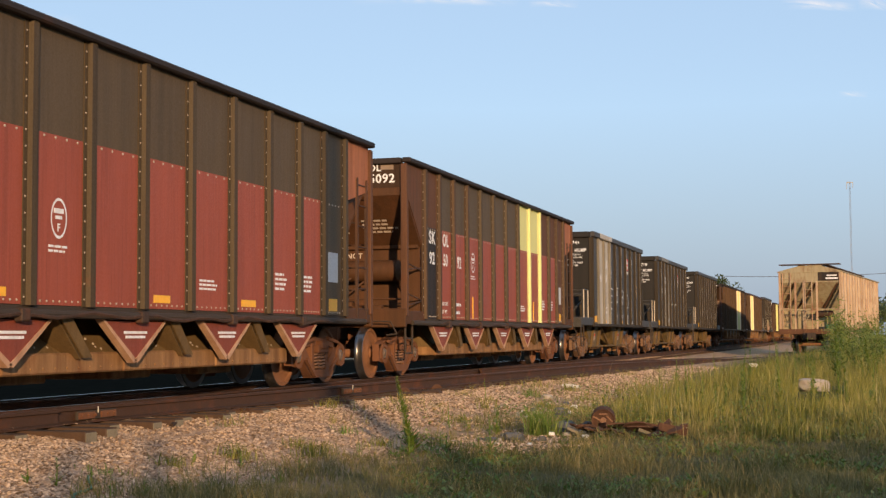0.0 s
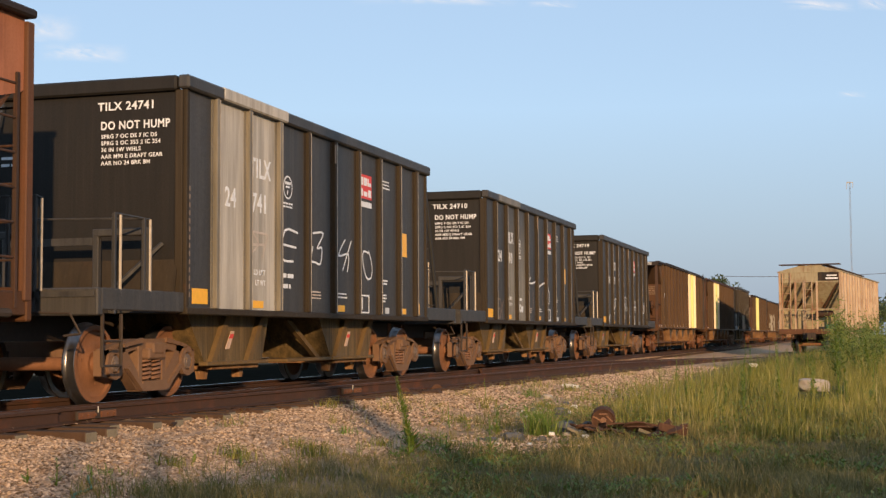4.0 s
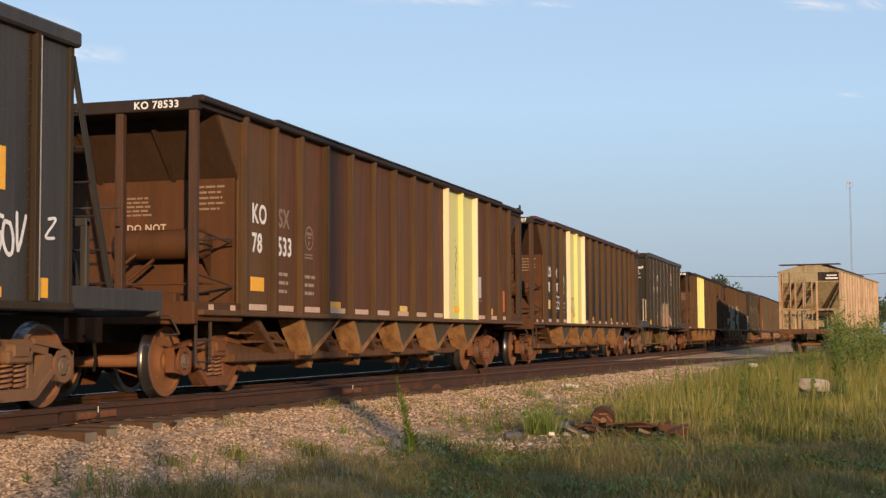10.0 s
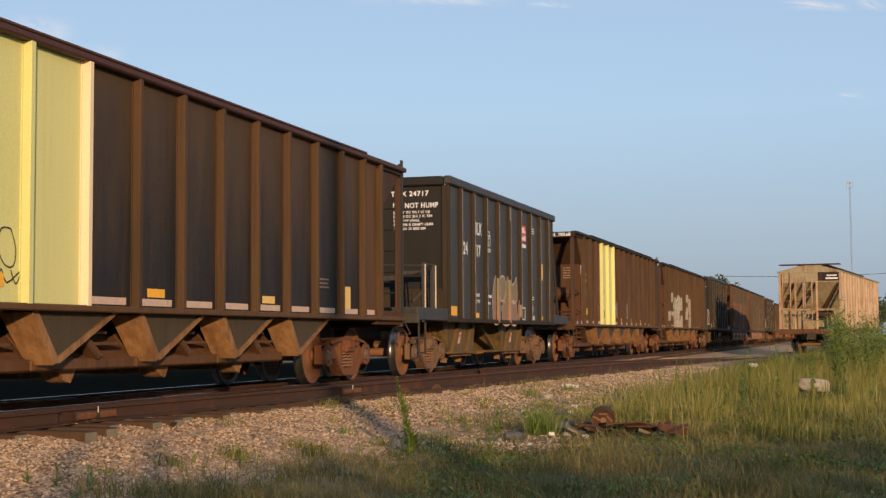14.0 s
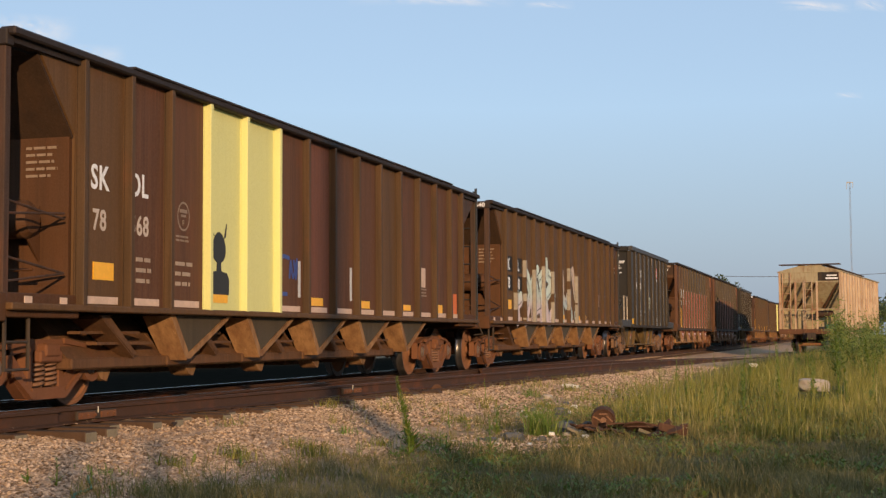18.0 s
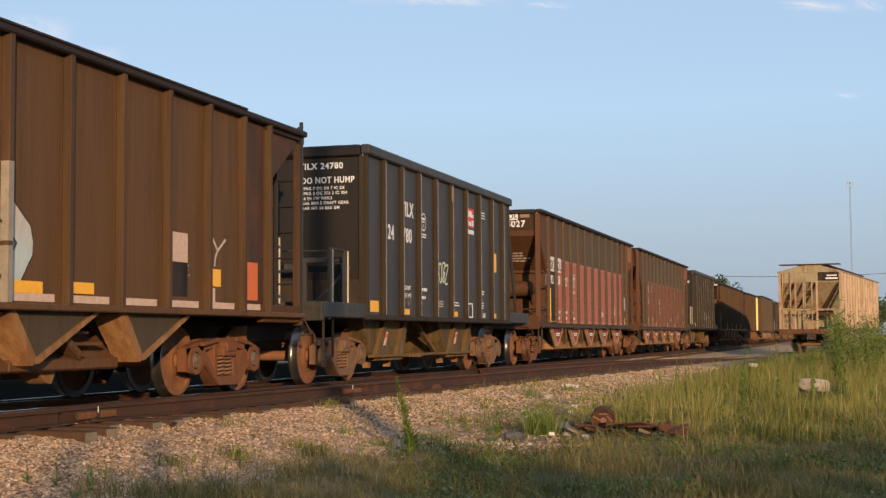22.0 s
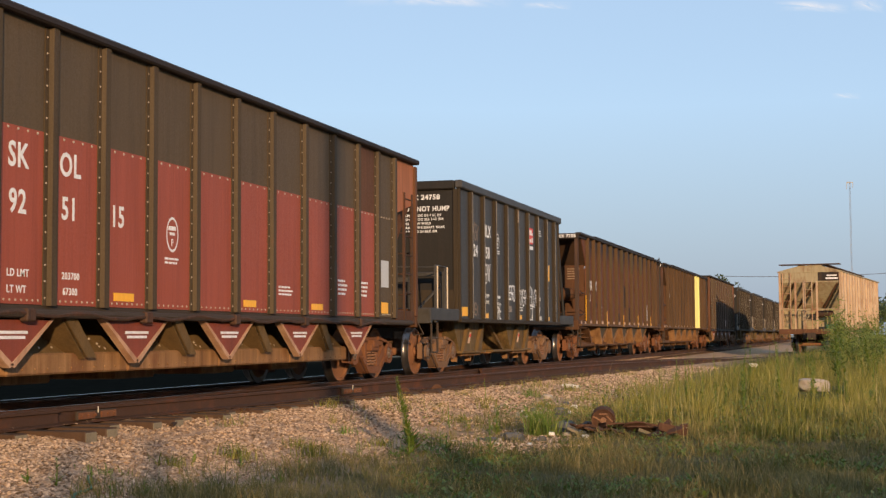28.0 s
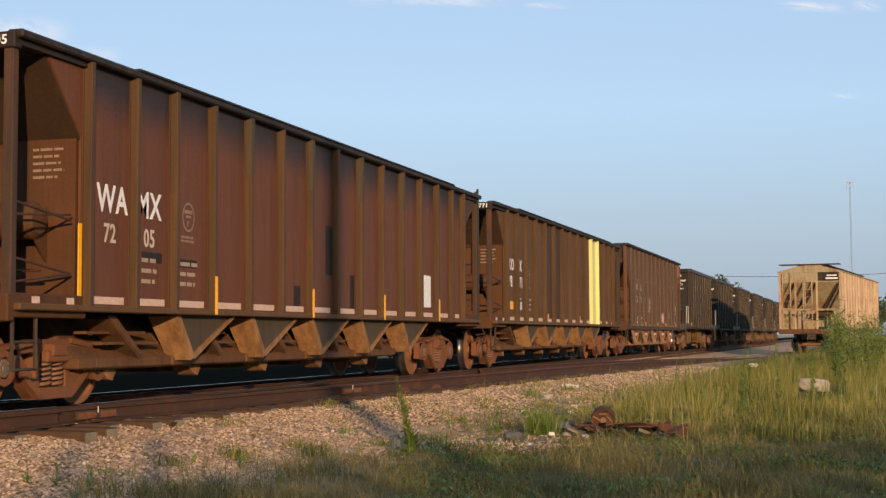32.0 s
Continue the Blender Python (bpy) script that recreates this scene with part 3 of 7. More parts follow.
def splash(car, u, z, wide, high, material, seed, label):
    """A block of sprayed shapes with an uneven outline."""
    rnd = random.Random(seed)
    s = Shape()
    n = 7
    for k in range(n):
        x0 = u + wide * k / n
        x1 = x0 + wide / n * rnd.uniform(0.55, 0.95)
        top = z + high * rnd.uniform(0.6, 1.0)
        low = z + high * rnd.uniform(0.0, 0.18)
        mid = low + (top - low) * rnd.uniform(0.35, 0.65)
        lean = rnd.uniform(-0.12, 0.12)
        y = FACE - 0.004 - 0.0006 * k
        s.add([(x0, y, low), (x1, y, low + 0.05), (x1 + 0.08, y, mid), (x1 + lean, y, top), (x0 + lean + 0.05, y, top - 0.12), (x0 - 0.05, y, mid)], [(0, 1, 2, 3, 4, 5)])
        s.add([(x0 - 0.05, y - 0.0003, mid), (x1 + 0.16, y - 0.0003, mid - 0.12), (x1 + 0.2, y - 0.0003, mid + 0.1), (x0, y - 0.0003, mid + 0.16)], [(0, 1, 2, 3)])
    return part("spray_letters", s.mesh("spray_letters"), material, car, label, kind="stuff")


def base_thing(front, label):
    car = new("hopper_car")
    car.empty_display_size = 0.5
    car.matrix_basis = pose(front, LINE_Y, 0)
    return tagged(car, label, "freight car", "cars of the freight train")


CARS = []


# short black two-bay cars with open end platforms
A_LONG = 9.75
A_RIBS = [0.80, 1.78, 2.80, 3.86, 4.93, 6.0, 7.05, 8.1, 9.06]


def a_rib(s):
    s.box(-0.045, 0.045, FACE - 0.066, FACE + 0.01, 1.12, 3.80, 0.008)
    s.box(-0.10, 0.10, FACE - 0.008, FACE + 0.01, 1.12, 3.80)
    for k in range(18):
        s.dome(0.078, FACE - 0.008, 1.22 + 0.15 * k, 0.012, 0.01)
        s.dome(-0.075, FACE - 0.008, 1.22 + 0.15 * k, 0.015, 0.015)


def a_chord_side(s):
    s.box(-0.07, A_LONG + 0.07, -HALF - 0.10, -HALF + 0.06, 3.79, 3.96, 0.025)


def a_chord_end(s):
    s.box(-0.10, 0.05, -HALF + 0.062, HALF - 0.062, 3.77, 3.955, 0.025)


def a_end_sheet(s):
    s.box(-0.012, 0.03, -HALF, HALF, 1.25, 3.78)


def a_deck(s):
    for w in (-1.44, 1.44):
        s.box(-1.92, -0.02, w - 0.045, w + 0.045, 1.06, 1.30, 0.012)
    s.box(-2.00, -1.88, -1.48, 1.48, 1.00, 1.30, 0.015)
    s.box(-1.88, -0.02, -0.45, 0.45, 1.06, 1.12)
    s.box(-1.15, -1.05, -1.40, 1.40, 1.08, 1.22)


def a_frame(s):
    for w in (-1.30, -0.62, 0.62, 1.30):
        s.box(-0.62, -0.54, w - 0.04, w + 0.04, 1.12, 2.02, 0.01)
    for w0, w1 in ((-1.34, -0.58), (0.58, 1.34)):
        s.box(-0.625, -0.535, w0, w1, 1.96, 2.05, 0.01)
    s.box(-0.60, -0.56, -0.58, 0.58, 1.86, 1.95)
    for e in (-1, 1):
        s.tube((-0.58, e * 0.62, 1.15), (-0.05, e * 1.2, 1.9), 0.03, 5)


def a_grab(s):
    s.tube((-2.01, 0, 1.27), (-2.01, 0, 2.28), 0.016, 6)


def a_rail_posts(s):
    """Dark posts and thin top bars that carry the grab irons."""
    for w in (-0.36, -0.70):
        s.box(-2.02, -1.98, w - 0.02, w + 0.02, 1.02, 2.33, 0.004)
    s.path([(-1.99, 0.9, 2.30), (-1.99, -0.45, 2.32), (-2.01, -0.45, 2.27)], 0.013, 5)
    s.path([(-1.99, -0.70, 2.32), (-1.99, -0.79, 2.28)], 0.013, 5)
    s.path([(-1.63, -1.46, 2.13), (-0.84, -1.46, 2.12)], 0.013, 5)
    s.path([(-1.0, 0.4, 2.16), (-1.0, -1.44, 2.12)], 0.013, 5)
    for u in (-1.63, -0.97):
        s.box(u - 0.024, u + 0.022, -1.48, -1.44, 1.02 if u < -1.2 else 1.2, 2.13, 0.005)
    s.box(-2.02, -1.98, -1.45, 1.45, 1.20, 1.26)


def a_side_grab(s):
    s.tube((0, -1.47, 1.22), (0, -1.47, 2.12), 0.016, 6)


def a_slant_ladder(s):
    for w in (1.02, 1.42):
        s.tube((-0.10, w, 3.72), (-0.95, w, 1.15), 0.035, 6)
    for k in range(7):
        f = 0.08 + 0.14 * k
        x, z = -0.10 - 0.85 * f, 3.72 - 2.57 * f
        s.tube((x, 1.02, z), (x, 1.42, z), 0.014, 6)


def a_chute(s):
    s.prism("y", [(0.80, 1.06), (3.35, 1.06), (3.10, 0.42), (1.30, 0.42)], -1.10, 1.10)


def a_stiffener(s):
    s.plate([(-0.43, -1.085, 0.44), (-0.29, -1.085, 0.44), (0.14, -1.085, 1.03), (0.0, -1.085, 1.03)], 0.085)


def a_flange(s):
    s.box(1.20, 3.15, -1.19, -1.06, 0.385, 0.44, 0.01)
    for k in range(7):
        s.dome(1.40 + 0.28 * k, -1.19, 0.415, 0.016, 0.014)


def a_gate(s):
    s.box(1.5, 3.0, -1.1, 1.1, 0.33, 0.39, 0.01)


def gate_lug(s):
    s.prism("y", [(-0.09, 0.34), (0.09, 0.34), (0.03, 0.20), (-0.04, 0.20)], -0.92, -0.80)


def a_braces(s):
    s.plate([(5.50, -0.90, 0.43), (5.68, -0.90, 0.43), (4.62, -0.85, 1.0), (4.44, -0.85, 1.0)], 0.07)
    s.box(3.9, 5.7, -1.16, -0.80, 0.385, 0.435, 0.01)


def steps(s):
    for w in (-1.44,):
        s.path([(-0.28, w, 1.02), (-0.28, w, 0.45), (0.12, w, 0.45), (0.12, w, 1.02)], 0.022, 5)
        s.path([(-0.28, w, 0.72), (0.12, w, 0.72)], 0.016, 5)


def far_wall_a(s):
    s.box(0, A_LONG, HALF - 0.02, HALF + 0.05, 1.10, 3.80)
    s.box(0, A_LONG, -HALF + 0.05, HALF - 0.05, 1.06, 1.10)


def sill_a(s):
    s.box(-0.02, A_LONG + 0.02, FACE - 0.05, FACE + 0.06, 1.035, 1.12, 0.012)


def black_car(front, number, patches, tags, label, worn=None, weights=None):
    car = base_thing(front, label)
    CARS.append((car, front))
    cuts = [0.0] + A_RIBS + [A_LONG]
    for i, (a, b) in enumerate(zip(cuts, cuts[1:])):
        me = kept("a_panel_%d" % i, lambda s: s.box(a, b, FACE, FACE + 0.03, 1.10, 3.80))
        part("side_panel", me, patches.get(i, BLACK_PAINT), car, "worn pale panel" if i in patches else "")
    for i, u in enumerate(A_RIBS):
        pale = patches.get(i) is SILVER_PATCH or patches.get(i + 1) is SILVER_PATCH
        part("rib", kept("a_rib", a_rib), GREY_WORN if pale else BLACK_RIB, car, "", pose(u, 0, 0))
        part("rib_edge", kept("a_edge", lambda s: s.box(0.028, 0.047, FACE - 0.0695, FACE - 0.060, 1.13, 3.78)), EDGE_PALE, car, "pale highlight painted on the rib edge", pose(u, 0, 0))
    for u in (0.03, A_LONG - 0.03):
        part("corner_post", kept("a_corner", lambda s: s.box(-0.04, 0.04, FACE - 0.03, FACE + 0.03, 1.10, 3.80, 0.01)), BLACK_RIB, car, "", pose(u, 0, 0))
    part("far_side", kept("far_wall_a", far_wall_a), BLACK_PAINT, car)
    part("top_chord", kept("a_chord_side", a_chord_side), BLACK_PAINT, car, "black steel top rail")
    if worn:
        part("chord_patch", kept("a_chord_patch", lambda s: s.box(0.9, 3.0, -HALF - 0.106, -HALF + 0.066, 3.80, 3.965, 0.02)), worn, car, "pale worn stretch of the top rail")
    part("top_chord", kept("a_chord_side", a_chord_side), BLACK_PAINT, car, "", pose(A_LONG, 0, 0, 0, 0, 180))
    part("side_sill", kept("sill_a", sill_a), BLACK_RIB, car)
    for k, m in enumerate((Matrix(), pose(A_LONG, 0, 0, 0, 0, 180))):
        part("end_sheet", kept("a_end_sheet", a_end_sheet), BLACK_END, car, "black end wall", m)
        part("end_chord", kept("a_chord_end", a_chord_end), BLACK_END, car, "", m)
        part("end_platform", kept("a_deck", a_deck), BLACK_PAINT, car, "black end platform", m)
        part("platform_frame", kept("a_frame", a_frame), BLACK_PAINT, car, "", m)
        for w in (-0.45, -0.79):
            part("grab_rail", kept("a_grab", a_grab), GRAB_PALE, car, "worn pale grab rail", m @ pose(0, w, 0))
        for u in (-1.51, -0.84):
            part("grab_rail", kept("a_side_grab", a_side_grab), GRAB_PALE, car, "worn pale grab rail", m @ pose(u, 0, 0))
        part("rail_post", kept("a_rail_posts", a_rail_posts), BLACK_PAINT, car, "black rail posts of the platform", m)
        part("slope_sheet", kept("a_end_slope", lambda s: s.plate([(-0.015, -1.40, 1.70), (-0.015, 1.40, 1.70), (-0.10, 1.40, 1.27), (-0.10, -1.40, 1.27)], 0.02)), BLACK_RIB, car, "lighter brown foot of the end wall", m)
        part("end_ladder", kept("a_slant_ladder", a_slant_ladder), BLACK_BAR, car, "leaning black ladder", m)
        part("step", kept("steps", steps), UNDER_DARK, car, "", m @ pose(-1.55, 0, 0))
        for e in (-1, 1):
            part("end_post", kept("a_end_post", lambda s: s.box(-0.05, -0.012, -0.05, 0.05, 1.12, 3.78, 0.01)), BLACK_RIB, car, "", m @ pose(0, e * (HALF - 0.05), 0))
    for off in (0.0, 4.49):
        at = pose(off, 0, 0)
        part("hopper_chute", kept("a_chute", a_chute), OCHRE_BLACK, car, "dusty hopper chute", at)
        part("outlet_gate", kept("a_gate", a_gate), HOPPER_BROWN, car, "", at)
        # Flange and stiffeners take a paler dusty steel: sunlit gold put into the colour.
        part("chute_flange", kept("a_flange", a_flange), GOLD_RUST, car, "dusty flange with sunlit gold in its colour", at)
        for u in (1.80, 2.92):
            part("stiffener", kept("a_stiffener", a_stiffener), GOLD_RUST, car, "", pose(off + u, 0, 0))
        for u in (1.7, 2.8):
            part("gate_lug", kept("gate_lug", gate_lug), HOPPER_BROWN, car, "", pose(off + u, 0, 0))
        part("chute_plate", kept("a_plate", lambda s: s.plate([(-0.16, -1.112, 0.60), (-0.04, -1.112, 0.60), (0.12, -1.112, 0.84), (0.02, -1.112, 0.84)], 0.012)), PINK_WHITE, car, "small red and white plate", pose(off + 2.04, 0, 0))
        part("plate_band", kept("a_plate_band", lambda s: s.plate([(-0.06, -1.126, 0.74), (0.06, -1.126, 0.74), (0.10, -1.126, 0.80), (-0.01, -1.126, 0.80)], 0.004)), RED_BADGE, car, "red band of the plate", pose(off + 2.03, 0, 0))
    part("brace", kept("a_braces", a_braces), GOLD_RUST, car)
    part("center_sill", kept("a_sill", lambda s: s.box(-2.0, A_LONG + 2.0, -0.16, 0.16, 0.72, 1.02)), UNDER_DARK, car)
    truck(car, -0.04, TRUCK_GREY)
    truck(car, A_LONG - 0.36, TRUCK_GREY)
    ends_gear(car, -2.0, A_LONG + 2.0)
    # lettering and plates
    end_letters(car, "TILX " + number, -0.018, -0.28, 3.575, 0.105, WHITE, 1.05)
    end_letters(car, "DO NOT HUMP", -0.018, -0.32, 3.335, 0.105, WHITE, 0.88)
    for k, row in enumerate(("SPRG 7 OC DS 7 IC DS", "SPRG 2 OC 353 2 IC 354", "36 IN 1W WHLS", "AAR M90 E DRAFT GEAR", "AAR NO 24 BRK BM")):
        end_letters(car, row, -0.018, -0.33, 3.225 - 0.083 * k, 0.052, WHITE, 1.0)
    text_bars(car, -1.1, 3.02, 0.34, 2, 0.04, WHITE, 2.2, -0.014)
    letters(car, "TILX", 1.86, 2.93, 0.27, WHITE, 0.84)
    letters(car, number[:2], 1.10, 2.46, 0.26, WHITE, 0.9)
    letters(car, number[2:], 1.93, 2.46, 0.26, WHITE, 0.9)
    emblem(car, 3.16, 2.90, 0.33, 0.34)
    patch(car, "badge", 6.12, 6.72, 3.04, 3.44, RED_BADGE, "red square badge with white blocks")
    s = Shape()
    for a, b, c, d in ((6.15, 6.31, 3.26, 3.39), (6.34, 6.50, 3.26, 3.39), (6.53, 6.69, 3.26, 3.32), (6.53, 6.57, 3.32, 3.39), (6.15, 6.29, 3.08, 3.20), (6.34, 6.50, 3.08, 3.16), (6.55, 6.69, 3.08, 3.20)):
        s.box(a, b, FACE - 0.007, FACE - 0.003, c, d)
    s.box(6.12, 6.72, FACE - 0.004, FACE, 2.90, 2.99)
    part("badge_blocks", s.mesh("badge_blocks"), WHITE, car, "white blocks on the badge")
    patch(car, "label_plate", 7.42, 7.62, 1.15, 1.25, GREY_SIGN, "small pale plate")
    text_bars(car, 7.2, 3.42, 0.55, 3, 0.024, WHITE, 2.4)
    for u0, u1, z0, z1 in ((0.20, 0.62, 1.17, 1.36), (1.86, 2.32, 1.15, 1.25), (5.02, 5.45, 1.15, 1.25), (8.18, 8.56, 1.15, 1.25), (9.15, 9.35, 1.16, 1.36), (8.22, 8.60, 2.18, 2.60)):
        patch(car, "reflector", u0, u1, z0, z1, GOLD, "yellow reflector plate")
    letters(car, "LD LMT", 2.0, 1.60, 0.075)
    letters(car, "LT WT", 2.05, 1.46, 0.075)
    if weights:
        letters(car, weights[0], 2.92, 1.60, 0.075)
        letters(car, weights[1], 2.96, 1.46, 0.075)
    else:
        text_bars(car, 2.92, 1.60, 0.45, 1, 0.07)
        text_bars(car, 2.96, 1.45, 0.38, 1, 0.07)
    text_bars(car, 4.0, 1.42, 0.55, 3, 0.022, FADED, 2.1)
    text_bars(car, 5.05, 1.42, 0.6, 2, 0.026, WHITE, 2.2)
    text_bars(car, 7.15, 1.70, 0.4, 2, 0.03)
    text_bars(car, 7.2, 1.45, 0.28, 3, 0.03)
    s = Shape()
    for a, b, c, d in ((6.1, 6.6, 1.14, 1.165), (6.1, 6.6, 1.42, 1.445), (6.1, 6.13, 1.165, 1.42), (6.57, 6.6, 1.165, 1.42), (6.25, 6.28, 1.2, 1.4)):
        s.box(a, b, FACE - 0.004, FACE, c, d)
    part("stencil_box", s.mesh("stencil_box"), WHITE, car, "white stencilled box")
    s = Shape()
    for k in range(14):
        s.box(0.10, 0.14, FACE - 0.005, FACE + 0.002, 1.25 + 0.10 * k, 1.31 + 0.10 * k)
    for u in (4.86,):
        s.box(u, u + 0.05, FACE - 0.073, FACE - 0.064, 3.45, 3.74)
    part("stencilling", s.mesh("stencilling"), FAINT, car, "small upright stencilling on the post")
    for args in tags:
        tag(car, *args)
    return car


# long red and grey four-bay cars
B_LONG = 15.0
B_RIBS = [1.12, 2.04, 3.02, 4.04, 5.10, 6.20, 7.36, 8.52, 9.70, 10.86, 11.95, 12.92, 13.80]
SEAM = 2.83


def b_rib(s):
    s.box(-0.13, 0.12, FACE - 0.012, FACE + 0.01, 1.08, 3.915)
    s.prism("z", [(-0.07, FACE), (-0.05, FACE - 0.06), (0.05, FACE - 0.06), (0.07, FACE)], 1.08, 3.915)


def b_rivets(s):
    for u in B_RIBS:
        for k in range(17):
            z = 1.16 + 0.165 * k
            s.dome(u - 0.10, FACE - 0.012, z, 0.012, 0.011)
            if k % 2 == 0:
                s.dome(u + 0.095, FACE - 0.012, z, 0.011, 0.010)
    cuts = B_RIBS
    for a, b in zip(cuts, cuts[1:]):
        for k in range(4):
            s.dome(a + 0.24 + (b - a - 0.48) * k / 3, FACE, SEAM - 0.03, 0.016, 0.012)
        for k in range(7):
            s.dome(a + 0.20 + (b - a - 0.40) * k / 6, FACE, 1.13, 0.014, 0.012)


def b_gusset(s):
    s.prism("y", [(0.05, 3.92), (1.12, 3.92), (1.12, 1.10), (1.02, 1.10), (1.02, 2.45), (0.12, 3.32), (0.05, 3.34)], FACE, FACE + 0.03)


def b_rear_gusset(s):
    s.prism("y", [(-0.05, 3.92), (-1.2, 3.92), (-1.2, 1.10), (-1.10, 1.10), (-1.10, 2.92), (-0.12, 3.16), (-0.05, 3.2)], FACE, FACE + 0.03)
    s.box(-1.16, -1.08, FACE - 0.03, FACE, 1.10, 3.86, 0.01)


def b_side_ladder(s):
    ladder(s, -0.62, -HALF - 0.02, 1.05, 3.35, 0.44, "x", 0.34)


def b_end_plate(s):
    s.box(0.03, 0.06, -HALF + 0.02, HALF - 0.02, 3.32, 3.90)


def b_slope(s):
    s.plate([(0.06, -HALF, 3.34), (0.06, HALF, 3.34), (1.0, HALF, 2.46), (1.0, -HALF, 2.46)], 0.03)


def b_end(s):
    s.box(0.99, 1.03, -HALF + 0.03, HALF - 0.03, 1.15, 2.46)


def b_ledge(s):
    s.box(0.90, 1.0, -HALF + 0.05, HALF - 0.05, 2.40, 2.47, 0.01)


def b_stiffener(s):
    s.prism("y", [(0.09, 3.30), (0.14, 3.32), (1.0, 2.52), (0.96, 2.46)], -0.02, 0.02)


def b_deck(s):
    s.box(-0.02, 1.05, -HALF, HALF, 1.06, 1.12)
    s.box(-0.10, 0.0, -1.5, 1.5, 0.92, 1.26, 0.015)
    for w in (-1.44, 1.44):
        s.box(0.0, 1.12, w - 0.05, w + 0.05, 0.98, 1.22, 0.01)


def end_post(s):
    s.box(-0.06, 0.06, -0.06, 0.06, 1.12, 3.88, 0.012)


def reservoir(s):
    s.lathe([(0.02, -1.18), (0.14, -1.17), (0.20, -1.10), (0.20, 0.10), (0.14, 0.17), (0.02, 0.18)], 20, (0.74, 0, 1.98))
    s.path([(0.6, -0.2, 1.2), (0.55, -0.1, 1.5), (0.62, -0.45, 1.78)], 0.025, 6)
    s.path([(0.6, 0.2, 1.2), (0.5, 0.1, 1.6), (0.6, -0.2, 1.85)], 0.025, 6)
    s.box(0.5, 0.75, -0.25, 0.2, 1.15, 1.42, 0.03)
    s.box(0.45, 0.6, -0.85, -0.55, 1.15, 1.34, 0.02)
    s.path([(0.4, -1.4, 1.44), (0.4, 1.3, 1.46)], 0.016, 5)
    s.path([(0.35, -0.4, 1.30), (0.35, 1.4, 1.28)], 0.02, 5)
    s.plate([(0.74, -1.10, 1.80), (0.98, -1.10, 2.15), (0.98, -1.10, 1.55)], 0.02)


ROD_ENDS = ((2.10, 1.98), (1.96, 2.04), (1.55, 1.42), (1.30, 1.42))


def b_ladder(s):
    ladder(s, -0.08, 1.02, 1.0, 3.85, 0.42)


def c_side_ladder(s):
    ladder(s, -0.02, -HALF - 0.05, 1.0, 3.9, 0.40, "y")


def tri_plate(s):
    s.prism("y", [(-0.70, 0.94), (0.70, 0.94), (0.0, 0.50)], -1.44, -1.41)


def tri_edge(s):
    s.plate([(-0.74, -1.45, 0.96), (-0.68, -1.45, 0.96), (0.03, -1.45, 0.50), (-0.04, -1.45, 0.47)], 0.09)
    s.plate([(0.68, -1.45, 0.96), (0.74, -1.45, 0.96), (0.04, -1.45, 0.47), (-0.03, -1.45, 0.50)], 0.09)


def b_bay(s):
    s.box(-1.17, 1.17, -1.27, 1.27, 0.38, 0.60, 0.02)
    for k in range(9):
        s.dome(-0.9 + 0.225 * k, -1.27, 0.44, 0.016, 0.014)
    s.box(-0.5, 0.5, -0.7, 0.7, 0.26, 0.37, 0.02)


def b_bay_sheet(s):
    s.prism("x", [(-0.80, 1.02), (0.80, 1.02), (1.20, 0.55), (-1.20, 0.55)], -1.2, 1.2)


def b_fin(s):
    s.plate([(0.16, -1.34, 0.55), (0.34, -1.34, 0.55), (-0.22, -1.42, 1.0), (-0.44, -1.42, 1.0)], 0.03)
    s.plate([(-0.44, -1.41, 1.0), (-0.44, -0.85, 1.0), (0.16, -1.05, 0.55), (0.16, -1.33, 0.55)], 0.025)
    for k in range(4):
        s.dome(-0.22 + 0.13 * k, -1.435 + 0.022 * k, 0.93 - 0.105 * k, 0.016, 0.012)


def b_bay_rivets(s):
    for e in (-1, 1):
        for k in range(5):
            s.dome(e * (0.62 + 0.10 * k), -1.0 - 0.04 * k, 0.80 - 0.055 * k, 0.018, 0.02)
    for k in range(8):
        s.dome(-0.85 + 0.24 * k, -1.10, 0.655, 0.018, 0.02)


def b_hose(s):
    s.path([(2.0 + 0.35 * k, -1.53, 0.985 + 0.022 * math.sin(k * 1.7) + 0.012 * math.sin(k * 0.6)) for k in range(33)], 0.024, 6)


def hose_clamp(s):
    s.box(-0.08, 0.08, -1.56, -1.46, 0.92, 1.05, 0.015)


def b_pipe(s):
    s.tube((0.3, -1.50, 1.0), (B_LONG - 0.3, -1.50, 1.0), 0.045, 8)
    s.box(0.0, B_LONG, -1.47, -1.38, 0.98, 1.09, 0.01)


def far_wall_b(s):
    s.box(1.0, B_LONG - 1.0, HALF - 0.02, HALF + 0.05, 1.10, 3.87)
    for a, b in ((0.05, 1.0), (B_LONG - 1.0, B_LONG - 0.05)):
        s.box(a, b, HALF - 0.02, HALF + 0.05, 3.0, 3.87)
    s.box(1.0, B_LONG - 1.0, -HALF + 0.05, HALF - 0.05, 1.0, 1.05)


def b_chord(s):
    s.box(-0.02, B_LONG + 0.02, -HALF - 0.12, -HALF + 0.05, 3.91, 4.0, 0.02)


def b_chord_end(s):
    s.box(-0.06, 0.08, -HALF + 0.052, HALF - 0.052, 3.89, 3.995, 0.015)


